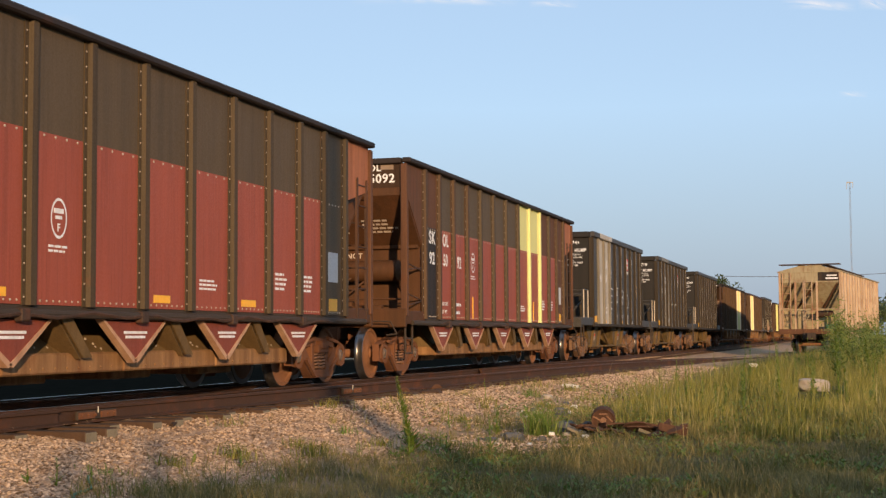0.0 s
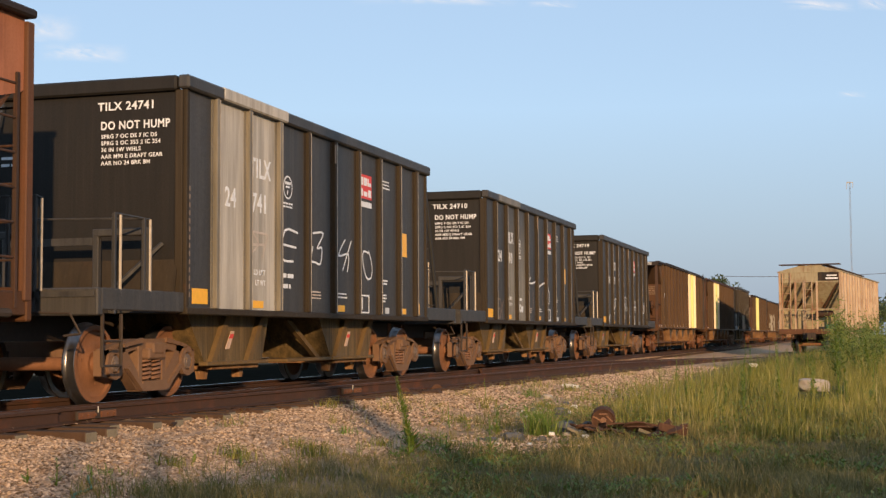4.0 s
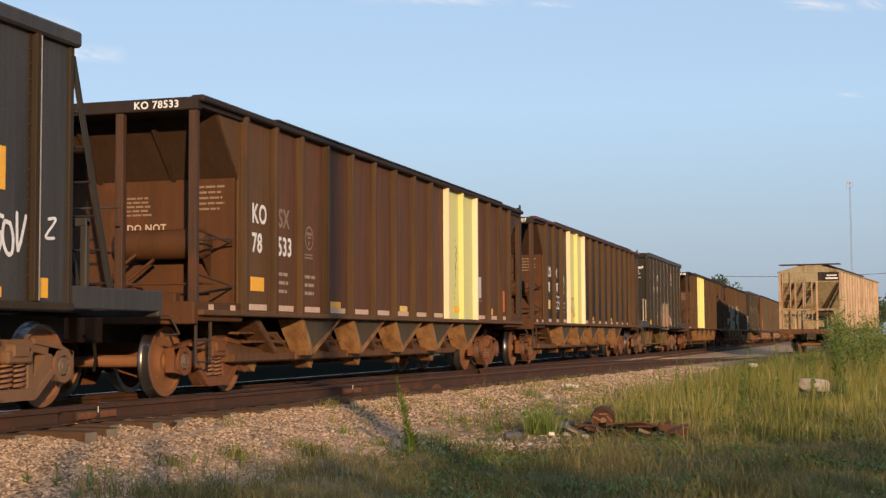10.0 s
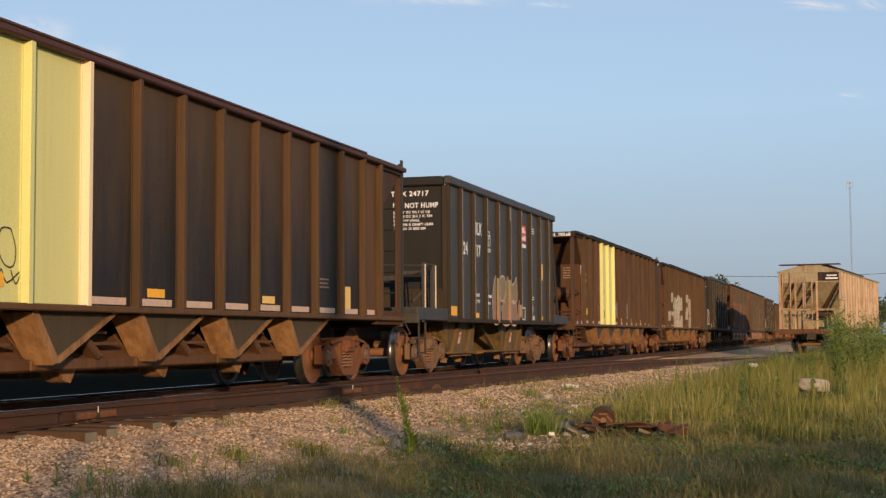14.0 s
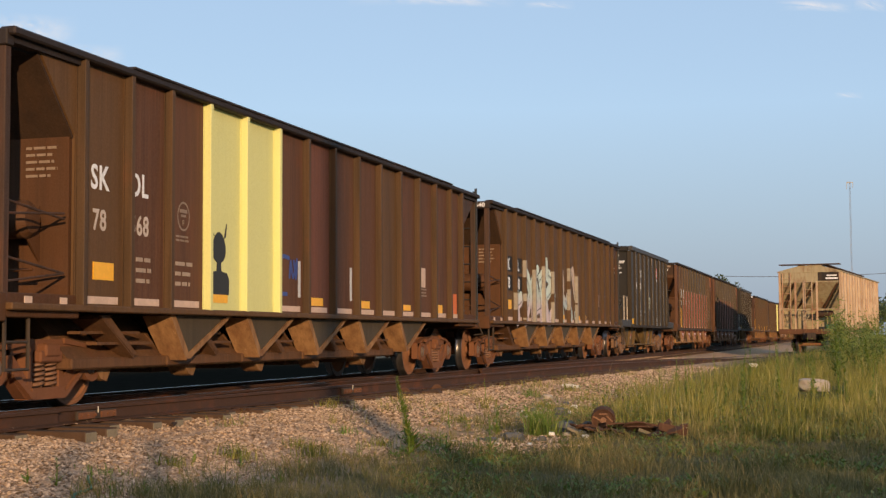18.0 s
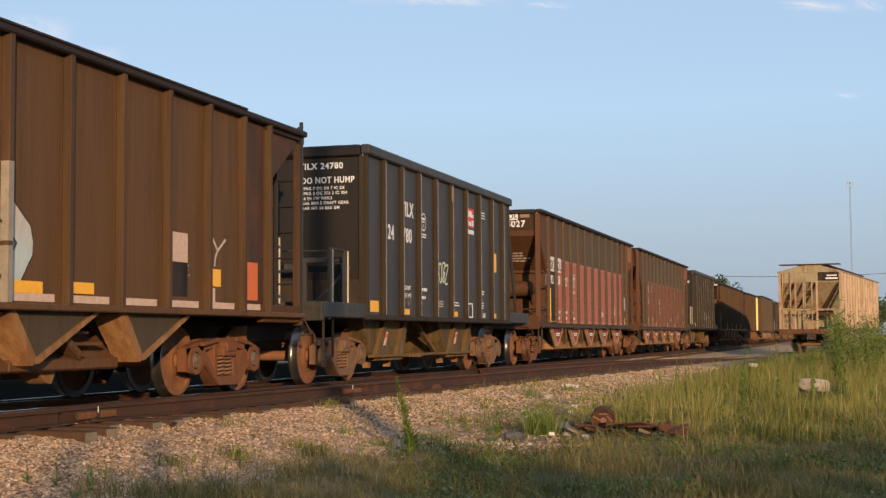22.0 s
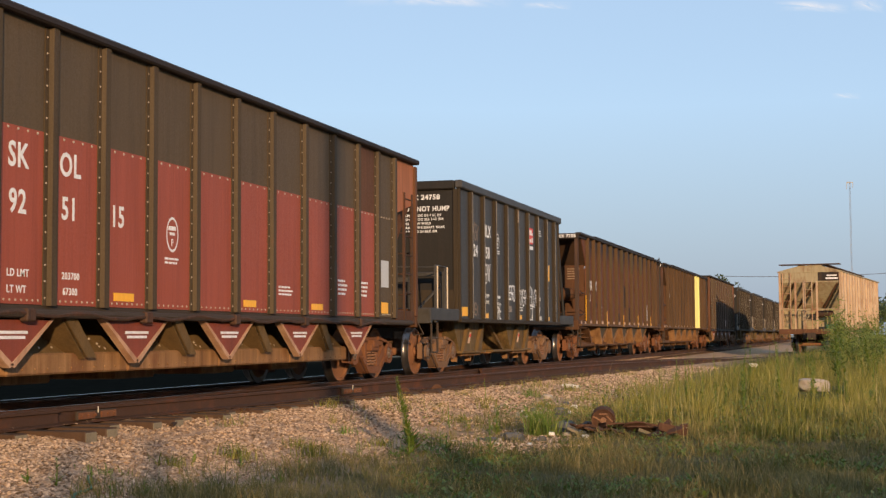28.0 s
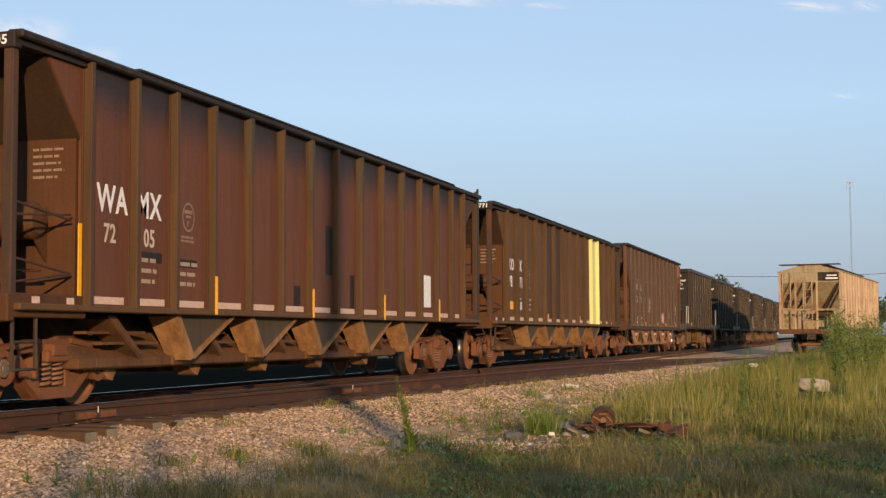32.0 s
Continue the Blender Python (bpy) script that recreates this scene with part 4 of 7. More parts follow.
def red_car(front, number, label, extra=None, lower=RED_PAINT, upper=OLIVE_GREY, low_from=2, boxed=False, uprights=()):
    """extra maps a panel to (upper, lower) materials."""
    extra = extra or {}
    car = base_thing(front, label)
    CARS.append((car, front))
    n = len(B_RIBS)
    for i, (a, b) in enumerate(zip(B_RIBS, B_RIBS[1:])):
        up, lo = extra.get(i, (upper if i >= 1 else RUST_BROWN, lower if i >= low_from - 1 else RUST_BROWN))
        part("upper_panel", kept("b_up_%d" % i, lambda s: s.box(a, b, FACE, FACE + 0.03, SEAM, 3.92)), up, car)
        part("lower_panel", kept("b_low_%d" % i, lambda s: s.box(a, b, FACE, FACE + 0.03, 1.09, SEAM)), lo, car)
    for i, u in enumerate(B_RIBS):
        mt = YELLOW if extra.get(i - 1, (0, 0))[0] is YELLOW else BROWN_RIB if low_from == 1 and (i < 4 or i > 10) else OLIVE_RIB
        part("rib", kept("b_rib", b_rib), mt, car, "", pose(u, 0, 0))
    part("riveting", kept("b_rivets", b_rivets), RIVET_PALE, car, "rows of worn rivet heads", kind="stuff")
    part("end_gusset", kept("b_gusset", b_gusset), RUST_BROWN, car)
    part("end_gusset", kept("b_rear_gusset", b_rear_gusset), RUST_ORANGE, car, "orange rusted corner sheet", pose(B_LONG, 0, 0))
    part("side_ladder", kept("b_side_ladder", b_side_ladder), RUST_DARK, car, "rusty corner ladder", pose(B_LONG, 0, 0))
    part("far_side", kept("far_wall_b", far_wall_b), RUST_BROWN, car)
    part("top_chord", kept("b_chord", b_chord), CHORD, car, "dark top rail")
    part("top_chord", kept("b_chord", b_chord), CHORD, car, "", pose(B_LONG, 0, 0, 0, 0, 180))
    part("side_pipe", kept("b_pipe", b_pipe), UNDER_DARK, car)
    for k, m in enumerate((Matrix(), pose(B_LONG, 0, 0, 0, 0, 180))):
        part("end_sheet", kept("b_end", b_end), END_RUST, car, "rust-brown end sheet", m)
        part("end_plate", kept("b_end_plate", b_end_plate), END_RUST, car, "", m)
        part("slope_sheet", kept("b_slope", b_slope), END_RUST, car, "rust-brown sloping sheet", m)
        part("ledge", kept("b_ledge", b_ledge), END_RUST, car, "", m)
        for w in (-0.45, 0.45):
            part("stiffener", kept("b_stiffener", b_stiffener), END_RUST, car, "", m @ pose(0, w, 0))
        part("end_chord", kept("b_chord_end", b_chord_end), CHORD, car, "", m)
        part("end_platform", kept("b_deck", b_deck), END_RUST, car, "", m)
        for w in (-HALF, HALF):
            part("corner_post", kept("end_post", end_post), RUST_BROWN, car, "", m @ pose(0, w, 0))
        for z0, z1 in ROD_ENDS:
            part("corner_rod", kept("corner_rod_%.2f" % z0, lambda s: s.tube((0.0, -HALF, z0), (1.06, -HALF, z1), 0.013, 6)), RUST_DARK, car, "", m)
        part("end_ladder", kept("b_ladder", b_ladder), RUST_DARK, car, "rusty end ladder", m)
        part("step", kept("steps", steps), UNDER_DARK, car, "", m @ pose(0.35, 0, 0))
    part("air_reservoir", kept("reservoir", reservoir), END_RUST, car, "rusty brake cylinder and pipes on the end platform")
    for c in (2.44, 4.86, 7.27, 9.64, 12.02):
        part("hopper_gusset", kept("tri_plate", tri_plate), RED_LOW, car, "red triangular hopper plate", pose(c, 0, 0))
        part("plate_edge", kept("tri_edge", tri_edge), PLATE_EDGE, car, "pale edge", pose(c, 0, 0))
        s = Shape()
        s.box(c - 0.26, c + 0.26, -1.446, -1.438, 0.80, 0.83)
        s.box(c - 0.22, c + 0.22, -1.446, -1.438, 0.75, 0.78)
        part("stencilling", s.mesh("stencilling"), WHITE, car)
    for c in (3.78, 6.14, 8.49, 10.84):
        part("hopper_bay", kept("b_bay", b_bay), HOPPER_BROWN, car, "dusty ochre hopper bay", pose(c, 0, 0))
        part("bay_sheet", kept("b_bay_sheet", b_bay_sheet), GOLD_RUST, car, "brown sloping sheet of the bay", pose(c, 0, 0))
        part("bay_brace", kept("b_fin", b_fin), GOLD_RUST, car, "diagonal dusty brace", pose(c, 0, 0))
        part("riveting", kept("b_bay_rivets", b_bay_rivets), RIVET_PALE, car, "rivet heads of the hopper bay", pose(c, 0, 0), "stuff")
    part("brake_hose", kept("b_hose", b_hose), RUST_DARK, car, "wavy rusty pipe under the side sill")
    for k in range(5):
        part("hose_clamp", kept("hose_clamp", hose_clamp), RUST_DARK, car, "", pose(2.6 + 2.35 * k, 0, 0))
    part("center_sill", kept("b_sill", lambda s: s.box(-0.1, B_LONG + 0.1, -0.16, 0.16, 0.70, 1.0)), UNDER_DARK, car)
    truck(car, 0.84, TRUCK)
    truck(car, B_LONG - 1.22, TRUCK)
    ends_gear(car, -0.08, B_LONG + 0.08)
    ink = BLACK_SPRAY if boxed else WHITE
    if boxed:
        letters(car, "HTS", 4.22, 1.36, 0.075)
        letters(car, "NEW 8-98", 4.22, 1.20, 0.075, WHITE, 0.9)
        patch(car, "letter_ground", 1.34, 1.88, 2.47, 2.86, WHITE, "white repainted square", 0.003)
        patch(car, "letter_ground", 2.26, 2.76, 2.47, 2.86, WHITE, "white repainted square", 0.003)
        part("letter_ground", Shape().box(0.0195, 0.0225, -0.94, -0.38, 3.74, 3.93).mesh("letter_ground"), WHITE, car, "white repainted strip")
    for u, z0, z1 in uprights:
        patch(car, "reflector", u - 0.035, u + 0.035, z0, z1, GOLD, "upright yellow reflector strip", 0.07 if u < 2 else 0.008)
    end_letters(car, "SKOL", 0.019, -0.45 if boxed else -0.52, 3.77, 0.13, ink, 1.05)
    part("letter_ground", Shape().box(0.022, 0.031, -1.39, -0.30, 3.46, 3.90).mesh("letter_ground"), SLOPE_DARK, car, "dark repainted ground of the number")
    end_letters(car, number, 0.017, -0.38 if boxed else -0.52, 3.555, 0.165, WHITE, 1.02)
    text_bars(car, 1.0, 3.79, 0.28, 1, 0.10, FAINT, 2.0, 0.020)
    end_letters(car, "DO NOT", 0.984, 0.30, 2.24, 0.10, FADED)
    end_letters(car, "HUMP", 0.984, 0.22, 2.09, 0.10, FADED)
    slope_text(car, -0.35, 0.55, 0.50, 5, 0.022, FADED)
    slope_text(car, 0.45, 0.45, 0.80, 4, 0.036, FADED)
    early = low_from == 1
    back, rise = (0.86, 0.10) if early else (0.0, 0.0)
    letters(car, "SK", 2.28 - back, 2.43 + rise, 0.25, ink, 1.0 if early else 0.86)
    letters(car, "OL", 3.18 - back, 2.43 + rise, 0.25, ink, 0.86)
    letters(car, number[:2], 2.30 - back, 1.98 + 1.6 * rise, 0.24, WHITE, 1.0 if early else 0.86)
    letters(car, number[2:4], 3.22 - back, 1.98 + 1.6 * rise, 0.24, WHITE, 0.86)
    letters(car, number[4:], 4.20 - back, 1.98 + 1.6 * rise, 0.24, WHITE, 0.86)
    emblem(car, 4.55 if early else 5.62, 2.30 if early else 1.98, 0.30, 0.42)
    letters(car, "LD LMT", 2.28, 1.36, 0.075)
    letters(car, "LT WT", 2.28, 1.20, 0.075)
    if number[-3:] in ("115", "027"):
        letters(car, "203700", 3.24, 1.36, 0.075)
        letters(car, "67300", 3.26, 1.20, 0.075)
    else:
        text_bars(car, 3.24, 1.36, 0.4, 1, 0.07)
        text_bars(car, 3.24, 1.20, 0.36, 1, 0.07)
    for u0, u1, z0, z1 in ((4.28, 4.72, 1.16, 1.25), (7.62, 8.02, 1.16, 1.25), (10.0, 10.45, 1.16, 1.25), (13.15, 13.5, 1.15, 1.34))[3 if uprights else 0:]:
        patch(car, "reflector", u0, u1, z0, z1, GOLD, "yellow reflector plate")
    text_bars(car, 8.78, 1.45, 0.5, 3, 0.03)
    text_bars(car, 11.1, 1.62, 0.4, 4, 0.04)
    text_bars(car, 12.1, 1.62, 0.4, 4, 0.04)
    patch(car, "label_plate", 13.08, 13.52, 1.60, 2.06, GREY_SIGN, "grey label plate with fine print", 0.006)
    return car


# long brown five-bay cars with open framed ends
C_LONG = 16.95
C_RIBS = [1.30, 2.28, 3.22, 4.24, 5.32, 6.40, 7.47, 8.54, 9.61, 10.68, 11.75, 12.82, 13.88, 14.9, 15.72]


def c_rib(s):
    s.box(-0.04, 0.04, FACE - 0.10, FACE + 0.01, 1.09, 3.684, 0.006)
    s.box(-0.06, 0.09, FACE - 0.01, FACE + 0.01, 1.09, 3.684)


def c_end_corner(s):
    s.prism("y", [(0.50, 3.69), (1.30, 3.69), (1.30, 1.10), (1.22, 1.10), (1.22, 2.88), (0.62, 3.58)], FACE, FACE + 0.03)


def c_rear_corner(s):
    s.prism("y", [(-0.04, 3.69), (-1.26, 3.69), (-1.26, 1.10), (-1.16, 1.10), (-1.16, 2.85), (-0.15, 3.55)], FACE, FACE + 0.03)


def c_slope(s):
    s.plate([(0.55, -HALF, 3.63), (0.55, HALF, 3.63), (1.23, HALF, 2.86), (1.23, -HALF, 2.86)], 0.03)


def c_end(s):
    s.box(1.19, 1.24, -HALF + 0.03, HALF - 0.03, 1.15, 2.86)


def c_end_roof(s):
    s.box(0.06, 0.60, -1.38, 1.38, 3.60, 3.66)


def c_stiffener(s):
    s.prism("y", [(0.50, 3.55), (0.56, 3.62), (1.22, 2.94), (1.16, 2.84)], -0.03, 0.03)


def c_lintel(s):
    s.box(-0.07, 0.06, -1.52, 1.52, 3.58, 3.74, 0.012)
    s.box(0.06, 1.3, -1.52, -1.40, 3.62, 3.72)
    s.box(0.06, 1.3, 1.40, 1.52, 3.62, 3.72)


def c_post(s):
    s.box(-0.05, 0.05, -0.055, 0.055, 1.12, 3.58, 0.01)


def c_deck(s):
    s.box(-0.05, 1.3, -HALF, HALF, 1.04, 1.10)
    s.box(-0.10, 0.02, -1.5, 1.5, 0.92, 1.20, 0.015)
    for w in (-1.44, 1.44):
        s.box(0.02, 1.32, w - 0.05, w + 0.05, 0.96, 1.20, 0.01)


def c_chord(s):
    s.box(-0.04, C_LONG + 0.04, -HALF - 0.13, -HALF + 0.05, 3.68, 3.765, 0.018)


def c_chord_step(s):
    s.box(2.25, 14.9, -HALF - 0.14, -HALF + 0.04, 3.758, 3.79, 0.008)


def c_sill(s):
    s.box(0.0, C_LONG, FACE - 0.10, FACE + 0.05, 1.03, 1.10, 0.012)


def c_tri(s):
    s.prism("y", [(0.0, 1.03), (1.60, 1.03), (0.38, 0.52)], -1.43, -1.40)


def c_tri_edge(s):
    s.plate([(-0.04, -1.48, 1.03), (-0.04, -1.10, 1.03), (0.36, -1.16, 0.50), (0.36, -1.48, 0.50)], 0.03)
    s.plate([(-0.04, -1.475, 1.03), (0.05, -1.475, 1.03), (0.46, -1.475, 0.50), (0.36, -1.475, 0.50)], 0.03)
    s.plate([(1.52, -1.46, 1.03), (1.64, -1.46, 1.03), (0.48, -1.46, 0.50), (0.38, -1.46, 0.53)], 0.05)


def c_bay(s):
    s.prism("x", [(-0.72, 1.03), (0.72, 1.03), (1.18, 0.54), (-1.18, 0.54)], -1.0, 1.1)
    s.box(-1.04, 1.06, -1.26, 1.26, 0.42, 0.54, 0.015)
    s.box(-0.85, 0.45, -1.24, -1.08, 0.80, 0.83)
    s.box(-0.6, 0.65, -1.30, -1.16, 0.68, 0.71)
    s.plate([(-0.62, -1.38, 1.0), (-0.62, -0.98, 1.0), (0.18, -1.12, 0.56), (0.18, -1.32, 0.56)], 0.04)
    s.plate([(-0.68, -1.39, 1.0), (-0.50, -1.39, 1.0), (0.24, -1.33, 0.56), (0.14, -1.33, 0.56)], 0.025)
    s.box(-0.4, 0.4, -0.7, 0.7, 0.32, 0.43, 0.02)


def c_lower(s):
    s.box(1.9, 12.4, -1.12, -1.0, 0.40, 0.48, 0.01)
    for k in range(5):
        s.prism("y", [(2.3 + 2.13 * k, 0.42), (2.65 + 2.13 * k, 0.42), (2.55 + 2.13 * k, 0.27), (2.42 + 2.13 * k, 0.30)], -1.1, -0.85)


def far_wall_c(s):
    s.box(1.25, C_LONG - 1.25, HALF - 0.02, HALF + 0.05, 1.08, 3.62)
    s.box(1.25, C_LONG - 1.25, -HALF + 0.05, HALF - 0.05, 1.04, 1.08)


def top_rung(s):
    s.path([(0, -1.5, 3.74), (0.02, -1.5, 3.86), (0.42, -1.5, 3.86), (0.44, -1.5, 3.74)], 0.012, 5)


def brown_car(front, mark, number, label, panels, stripe, body=RUST_BROWN, boards=True, plates=(), split=1, end_name=None, chord=CHORD):
    """panels maps a panel to its material; stripe lists (panel, material of panel, material of its first rib)."""
    car = base_thing(front, label)
    CARS.append((car, front))
    ribs = {}
    for i, mp, mr in stripe:
        panels = {**panels, i: mp}
        ribs[i] = mr
    for i, (a, b) in enumerate(zip(C_RIBS, C_RIBS[1:])):
        part("side_panel", kept("c_panel_%d" % i, lambda s: s.box(a, b, FACE, FACE + 0.03, 1.09, 3.69)), panels.get(i, body), car)
        if boards and panels.get(i, body) not in (YELLOW, CREAM):
            patch(car, "placard_board", a + 0.16, b - 0.16, 1.12, 1.20, PINK_WHITE, "pale pinkish board", 0.006)
    for i, u in enumerate(C_RIBS):
        part("rib", kept("c_rib", c_rib), ribs.get(i, BROWN_RIB), car, "", pose(u, 0, 0))
    part("end_corner", kept("c_end_corner", c_end_corner), MAROON if chord is BLUE_BLACK else WARM_BROWN, car)
    for u in (0.32, 0.95):
        part("reflector", Shape().box(u, u + 0.13, -1.498, -1.489, 1.07, 1.17).mesh("reflector"), PINK_WHITE, car, "small pale square on the sill")
    part("end_corner", kept("c_rear_corner", c_rear_corner), RUST_DARK, car, "", pose(C_LONG, 0, 0))
    part("far_side", kept("far_wall_c", far_wall_c), RUST_DARK, car)
    part("top_chord", kept("c_chord", c_chord), chord, car, "dark top rail")
    part("top_chord", kept("c_chord", c_chord), RUST_DARK, car, "", pose(C_LONG, 0, 0, 0, 0, 180))
    part("chord_cap", kept("c_chord_step", c_chord_step), chord, car)
    part("side_sill", kept("c_sill", c_sill), WARM_BROWN, car)
    for k, m in enumerate((Matrix(), pose(C_LONG, 0, 0, 0, 0, 180))):
        part("end_sheet", kept("c_end", c_end), END_RUST, car, "rust-brown end sheet", m)
        part("slope_sheet", kept("c_slope", c_slope), SLOPE_DARK, car, "sooty sloping sheet darkened for shade", m)
        part("end_roof", kept("c_end_roof", c_end_roof), CHORD, car, "", m)
        for w in (-0.55, 0.55):
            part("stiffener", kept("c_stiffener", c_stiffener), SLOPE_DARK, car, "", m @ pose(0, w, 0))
        part("lintel", kept("c_lintel", c_lintel), CHORD, car, "", m)
        part("end_platform", kept("c_deck", c_deck), END_RUST, car, "", m)
        for w in (-HALF + 0.02, -0.42, 0.42, HALF - 0.02):
            part("end_post", kept("c_post", c_post), RUST_DARK, car, "", m @ pose(0, w, 0))
        for z0, z1 in ROD_ENDS:
            part("corner_rod", kept("corner_rod_%.2f" % z0, lambda s: s.tube((0.0, -HALF, z0), (1.06, -HALF, z1), 0.013, 6)), RUST_DARK, car, "", m)
        part("end_ladder", kept("b_ladder", b_ladder), RUST_DARK, car, "rusty end ladder", m)
        part("step", kept("steps", steps), UNDER_DARK, car, "", m @ pose(0.35, 0, 0))
        if k:
            part("top_rung", kept("top_rung", top_rung), RUST_DARK, car, "", m @ pose(0.1, 0, 0))
    part("side_ladder", kept("c_side_ladder", c_side_ladder), BLACK_BAR, car, "black corner ladder", pose(C_LONG, 0, 0))
    part("air_reservoir", kept("reservoir", reservoir), END_RUST, car, "rusty brake cylinder and pipes on the end platform", pose(0.2, 0, 0))
    for k in range(5):
        part("hopper_gusset", kept("c_tri", c_tri), TRI_OLIVE, car, "olive-brown triangular hopper plate", pose(3.42 + 2.13 * k, 0, 0))
        part("plate_edge", kept("c_tri_edge", c_tri_edge), HOPPER_BROWN, car, "", pose(3.42 + 2.13 * k, 0, 0))
        part("hopper_bay", kept("c_bay", c_bay), BAY_RUST, car, "dusty hopper bay", pose(2.60 + 2.13 * k, 0, 0))
    part("lower_sill", kept("c_lower", c_lower), HOPPER_BROWN, car)
    part("center_sill", kept("c_csill", lambda s: s.box(-0.1, C_LONG + 0.1, -0.16, 0.16, 0.70, 1.0)), UNDER_DARK, car)
    truck(car, 1.36, TRUCK)
    truck(car, C_LONG - 1.62, TRUCK)
    ends_gear(car, -0.08, C_LONG + 0.08)
    end_letters(car, end_name or (mark + " " + number), -0.078, -0.64, 3.615, 0.095, WHITE, 1.05)
    end_letters(car, "DO NOT", 1.184, 0.16, 2.18, 0.10, FADED)
    end_letters(car, "HUMP", 1.184, 0.10, 2.03, 0.10, FADED)
    text_bars(car, -0.16, 2.62, 0.42, 5, 0.03, FAINT, 1.9, 1.184)
    text_bars(car, 0.92, 2.74, 0.38, 5, 0.032, FAINT, 2.3, 1.184)
    big = 0.31 if mark == "WAMX" else 0.27
    kos = mark == "KOSX"
    up = 0.05 if number == "78568" else 0.0
    letters(car, mark[:2], 1.63 if kos else 1.54, (2.31 + up) if big < 0.3 else 2.13, big, WHITE, 0.86)
    letters(car, mark[2:], 2.52 if mark == "KOSX" else 2.35 if up else 2.40, (2.31 + up) if big < 0.3 else 2.13, big, FAINT if number == "78533" else WHITE, 0.86)
    low, ink = (big, WHITE) if big < 0.3 else (0.21, FADED)
    low, ink = (0.23, FADED) if up else (low, ink)
    letters(car, number[:2], 1.63 if kos else 1.58 if big < 0.3 else 1.68, (1.91 if kos else 1.87 + up) if big < 0.3 else 1.80, low, ink, 0.86)
    letters(car, number[2:], 2.49 if kos else 2.37 if big < 0.3 else 2.56, (1.91 if kos else 1.87 + up) if big < 0.3 else 1.80, low, ink, 0.86)
    for u0, u1, z0, z1, mt in plates:
        patch(car, "reflector", u0, u1, z0, z1, mt, "reflector plate", 0.104 if u1 - u0 < 0.09 else 0.009)
    text_bars(car, 2.52, 1.62, 0.4, 3, 0.055, SANDY, 2.2)
    emblem(car, 3.66, 2.22, 0.32, 0.36, WHITE if number == "78797" else FAINT)
    text_bars(car, 3.46, 1.62, 0.45, 3, 0.055, SANDY, 2.2)
    text_bars(car, 13.1, 1.62, 0.4, 3, 0.03, FAINT, 2.0)
    return car


red_car(-102.07, "925084", "oxide-red and olive-grey open-top hopper car with riveted ribs", {11: (OLIVE_GREY, OLIVE_GREY)})
red_car(-85.15, "925092", "oxide-red and brown hopper car with lemon-yellow repair panels",
        {0: (RUST_BROWN, BLUE_BLACK), 4: (OLIVE_GREY, RED_PAINT), 5: (OLIVE_GREY, RED_PAINT), 7: (YELLOW, RED_PAINT), 8: (YELLOW, RED_PAINT), 9: (RUST_BROWN, RED_PAINT), 10: (RUST_BROWN, RED_PAINT), 11: (RUST_BROWN, RUST_BROWN)}, low_from=1, uprights=((4.52, 1.12, 1.58), (7.36, 1.12, 1.6), (10.2, 1.12, 1.6)))
black_car(-66.80, "24741", {1: SILVER_PATCH, 2: SILVER_PATCH}, [("E", 2.88, 1.81, 3.42, 2.35, WHITE, 1), ("3", 3.98, 1.82, 4.44, 2.33, WHITE, 2), ("4", 5.05, 1.77, 5.62, 2.39, WHITE, 3), ("O", 6.15, 1.74, 6.72, 2.27, WHITE, 4), ("A", 1.82, 1.82, 2.34, 2.2, FADED, 5)],
          "short black hopper car with pale worn panels and white tags", SILVER_PATCH)
black_car(-52.68, "24710", {2: GREY_LOW, 3: GREY_LOW}, [("GX", 0.95, 1.15, 1.5, 1.6, FAINT, 5), ("~", 2.95, 1.24, 3.4, 1.5, WHITE, 7, 0.035), ("<", 3.98, 1.90, 5.0, 2.22, WHITE, 6, 0.022), ("I", 4.05, 1.2, 4.25, 1.9, FAINT, 14, 0.02), ("I", 4.45, 1.45, 4.65, 1.95, FAINT, 15, 0.02), (">", 5.05, 1.88, 6.05, 2.14, WHITE, 16, 0.022), ("I", 5.1, 1.35, 5.3, 1.95, FAINT, 17, 0.02), ("I", 5.55, 1.5, 5.75, 2.0, FAINT, 18, 0.018), ("O", 6.02, 1.56, 6.48, 2.01, WHITE, 8), ("I", 3.76, 1.1, 4.0, 1.99, FADED, 9, 0.03)],
          "short black hopper car with a grey worn patch and white tags", GREY_WORN)
black_car(-38.35, "24719", {}, [("ROT", 1.88, 1.68, 2.54, 1.99, WHITE, 8, 0.022), ("GOT", 4.05, 1.61, 4.95, 2.11, WHITE, 9, 0.018), ("EAR", 6.22, 1.55, 6.78, 1.99, WHITE, 10), ("GOV", 8.34, 1.57, 8.92, 1.97, WHITE, 11, 0.022), ("Z", 9.28, 1.75, 9.46, 1.99, WHITE, 12), ("*", 0.95, 1.14, 1.38, 1.48, GREY_SIGN, 13, 0.03)],
          "short black hopper car with white spray tags", None, ("228300", "57700"))
brown_car(-25.75, "KOSX", "78533", "rust-brown hopper car with a lemon and cream stripe near its rear", {0: WARM_BROWN}, [(9, YELLOW, CREAM), (10, YELLOW, YELLOW), (11, RUST_BROWN, CREAM)],
          plates=((1.6, 2.02, 1.38, 1.57, GOLD), (4.5, 4.95, 1.20, 1.30, GOLD), (7.9, 8.3, 1.20, 1.30, PALE_GOLD), (11.28, 11.70, 1.24, 1.36, GOLD), (13.98, 14.38, 1.22, 1.36, GOLD), (15.02, 15.46, 1.3, 1.78, ORANGE)), end_name="KO 78533")
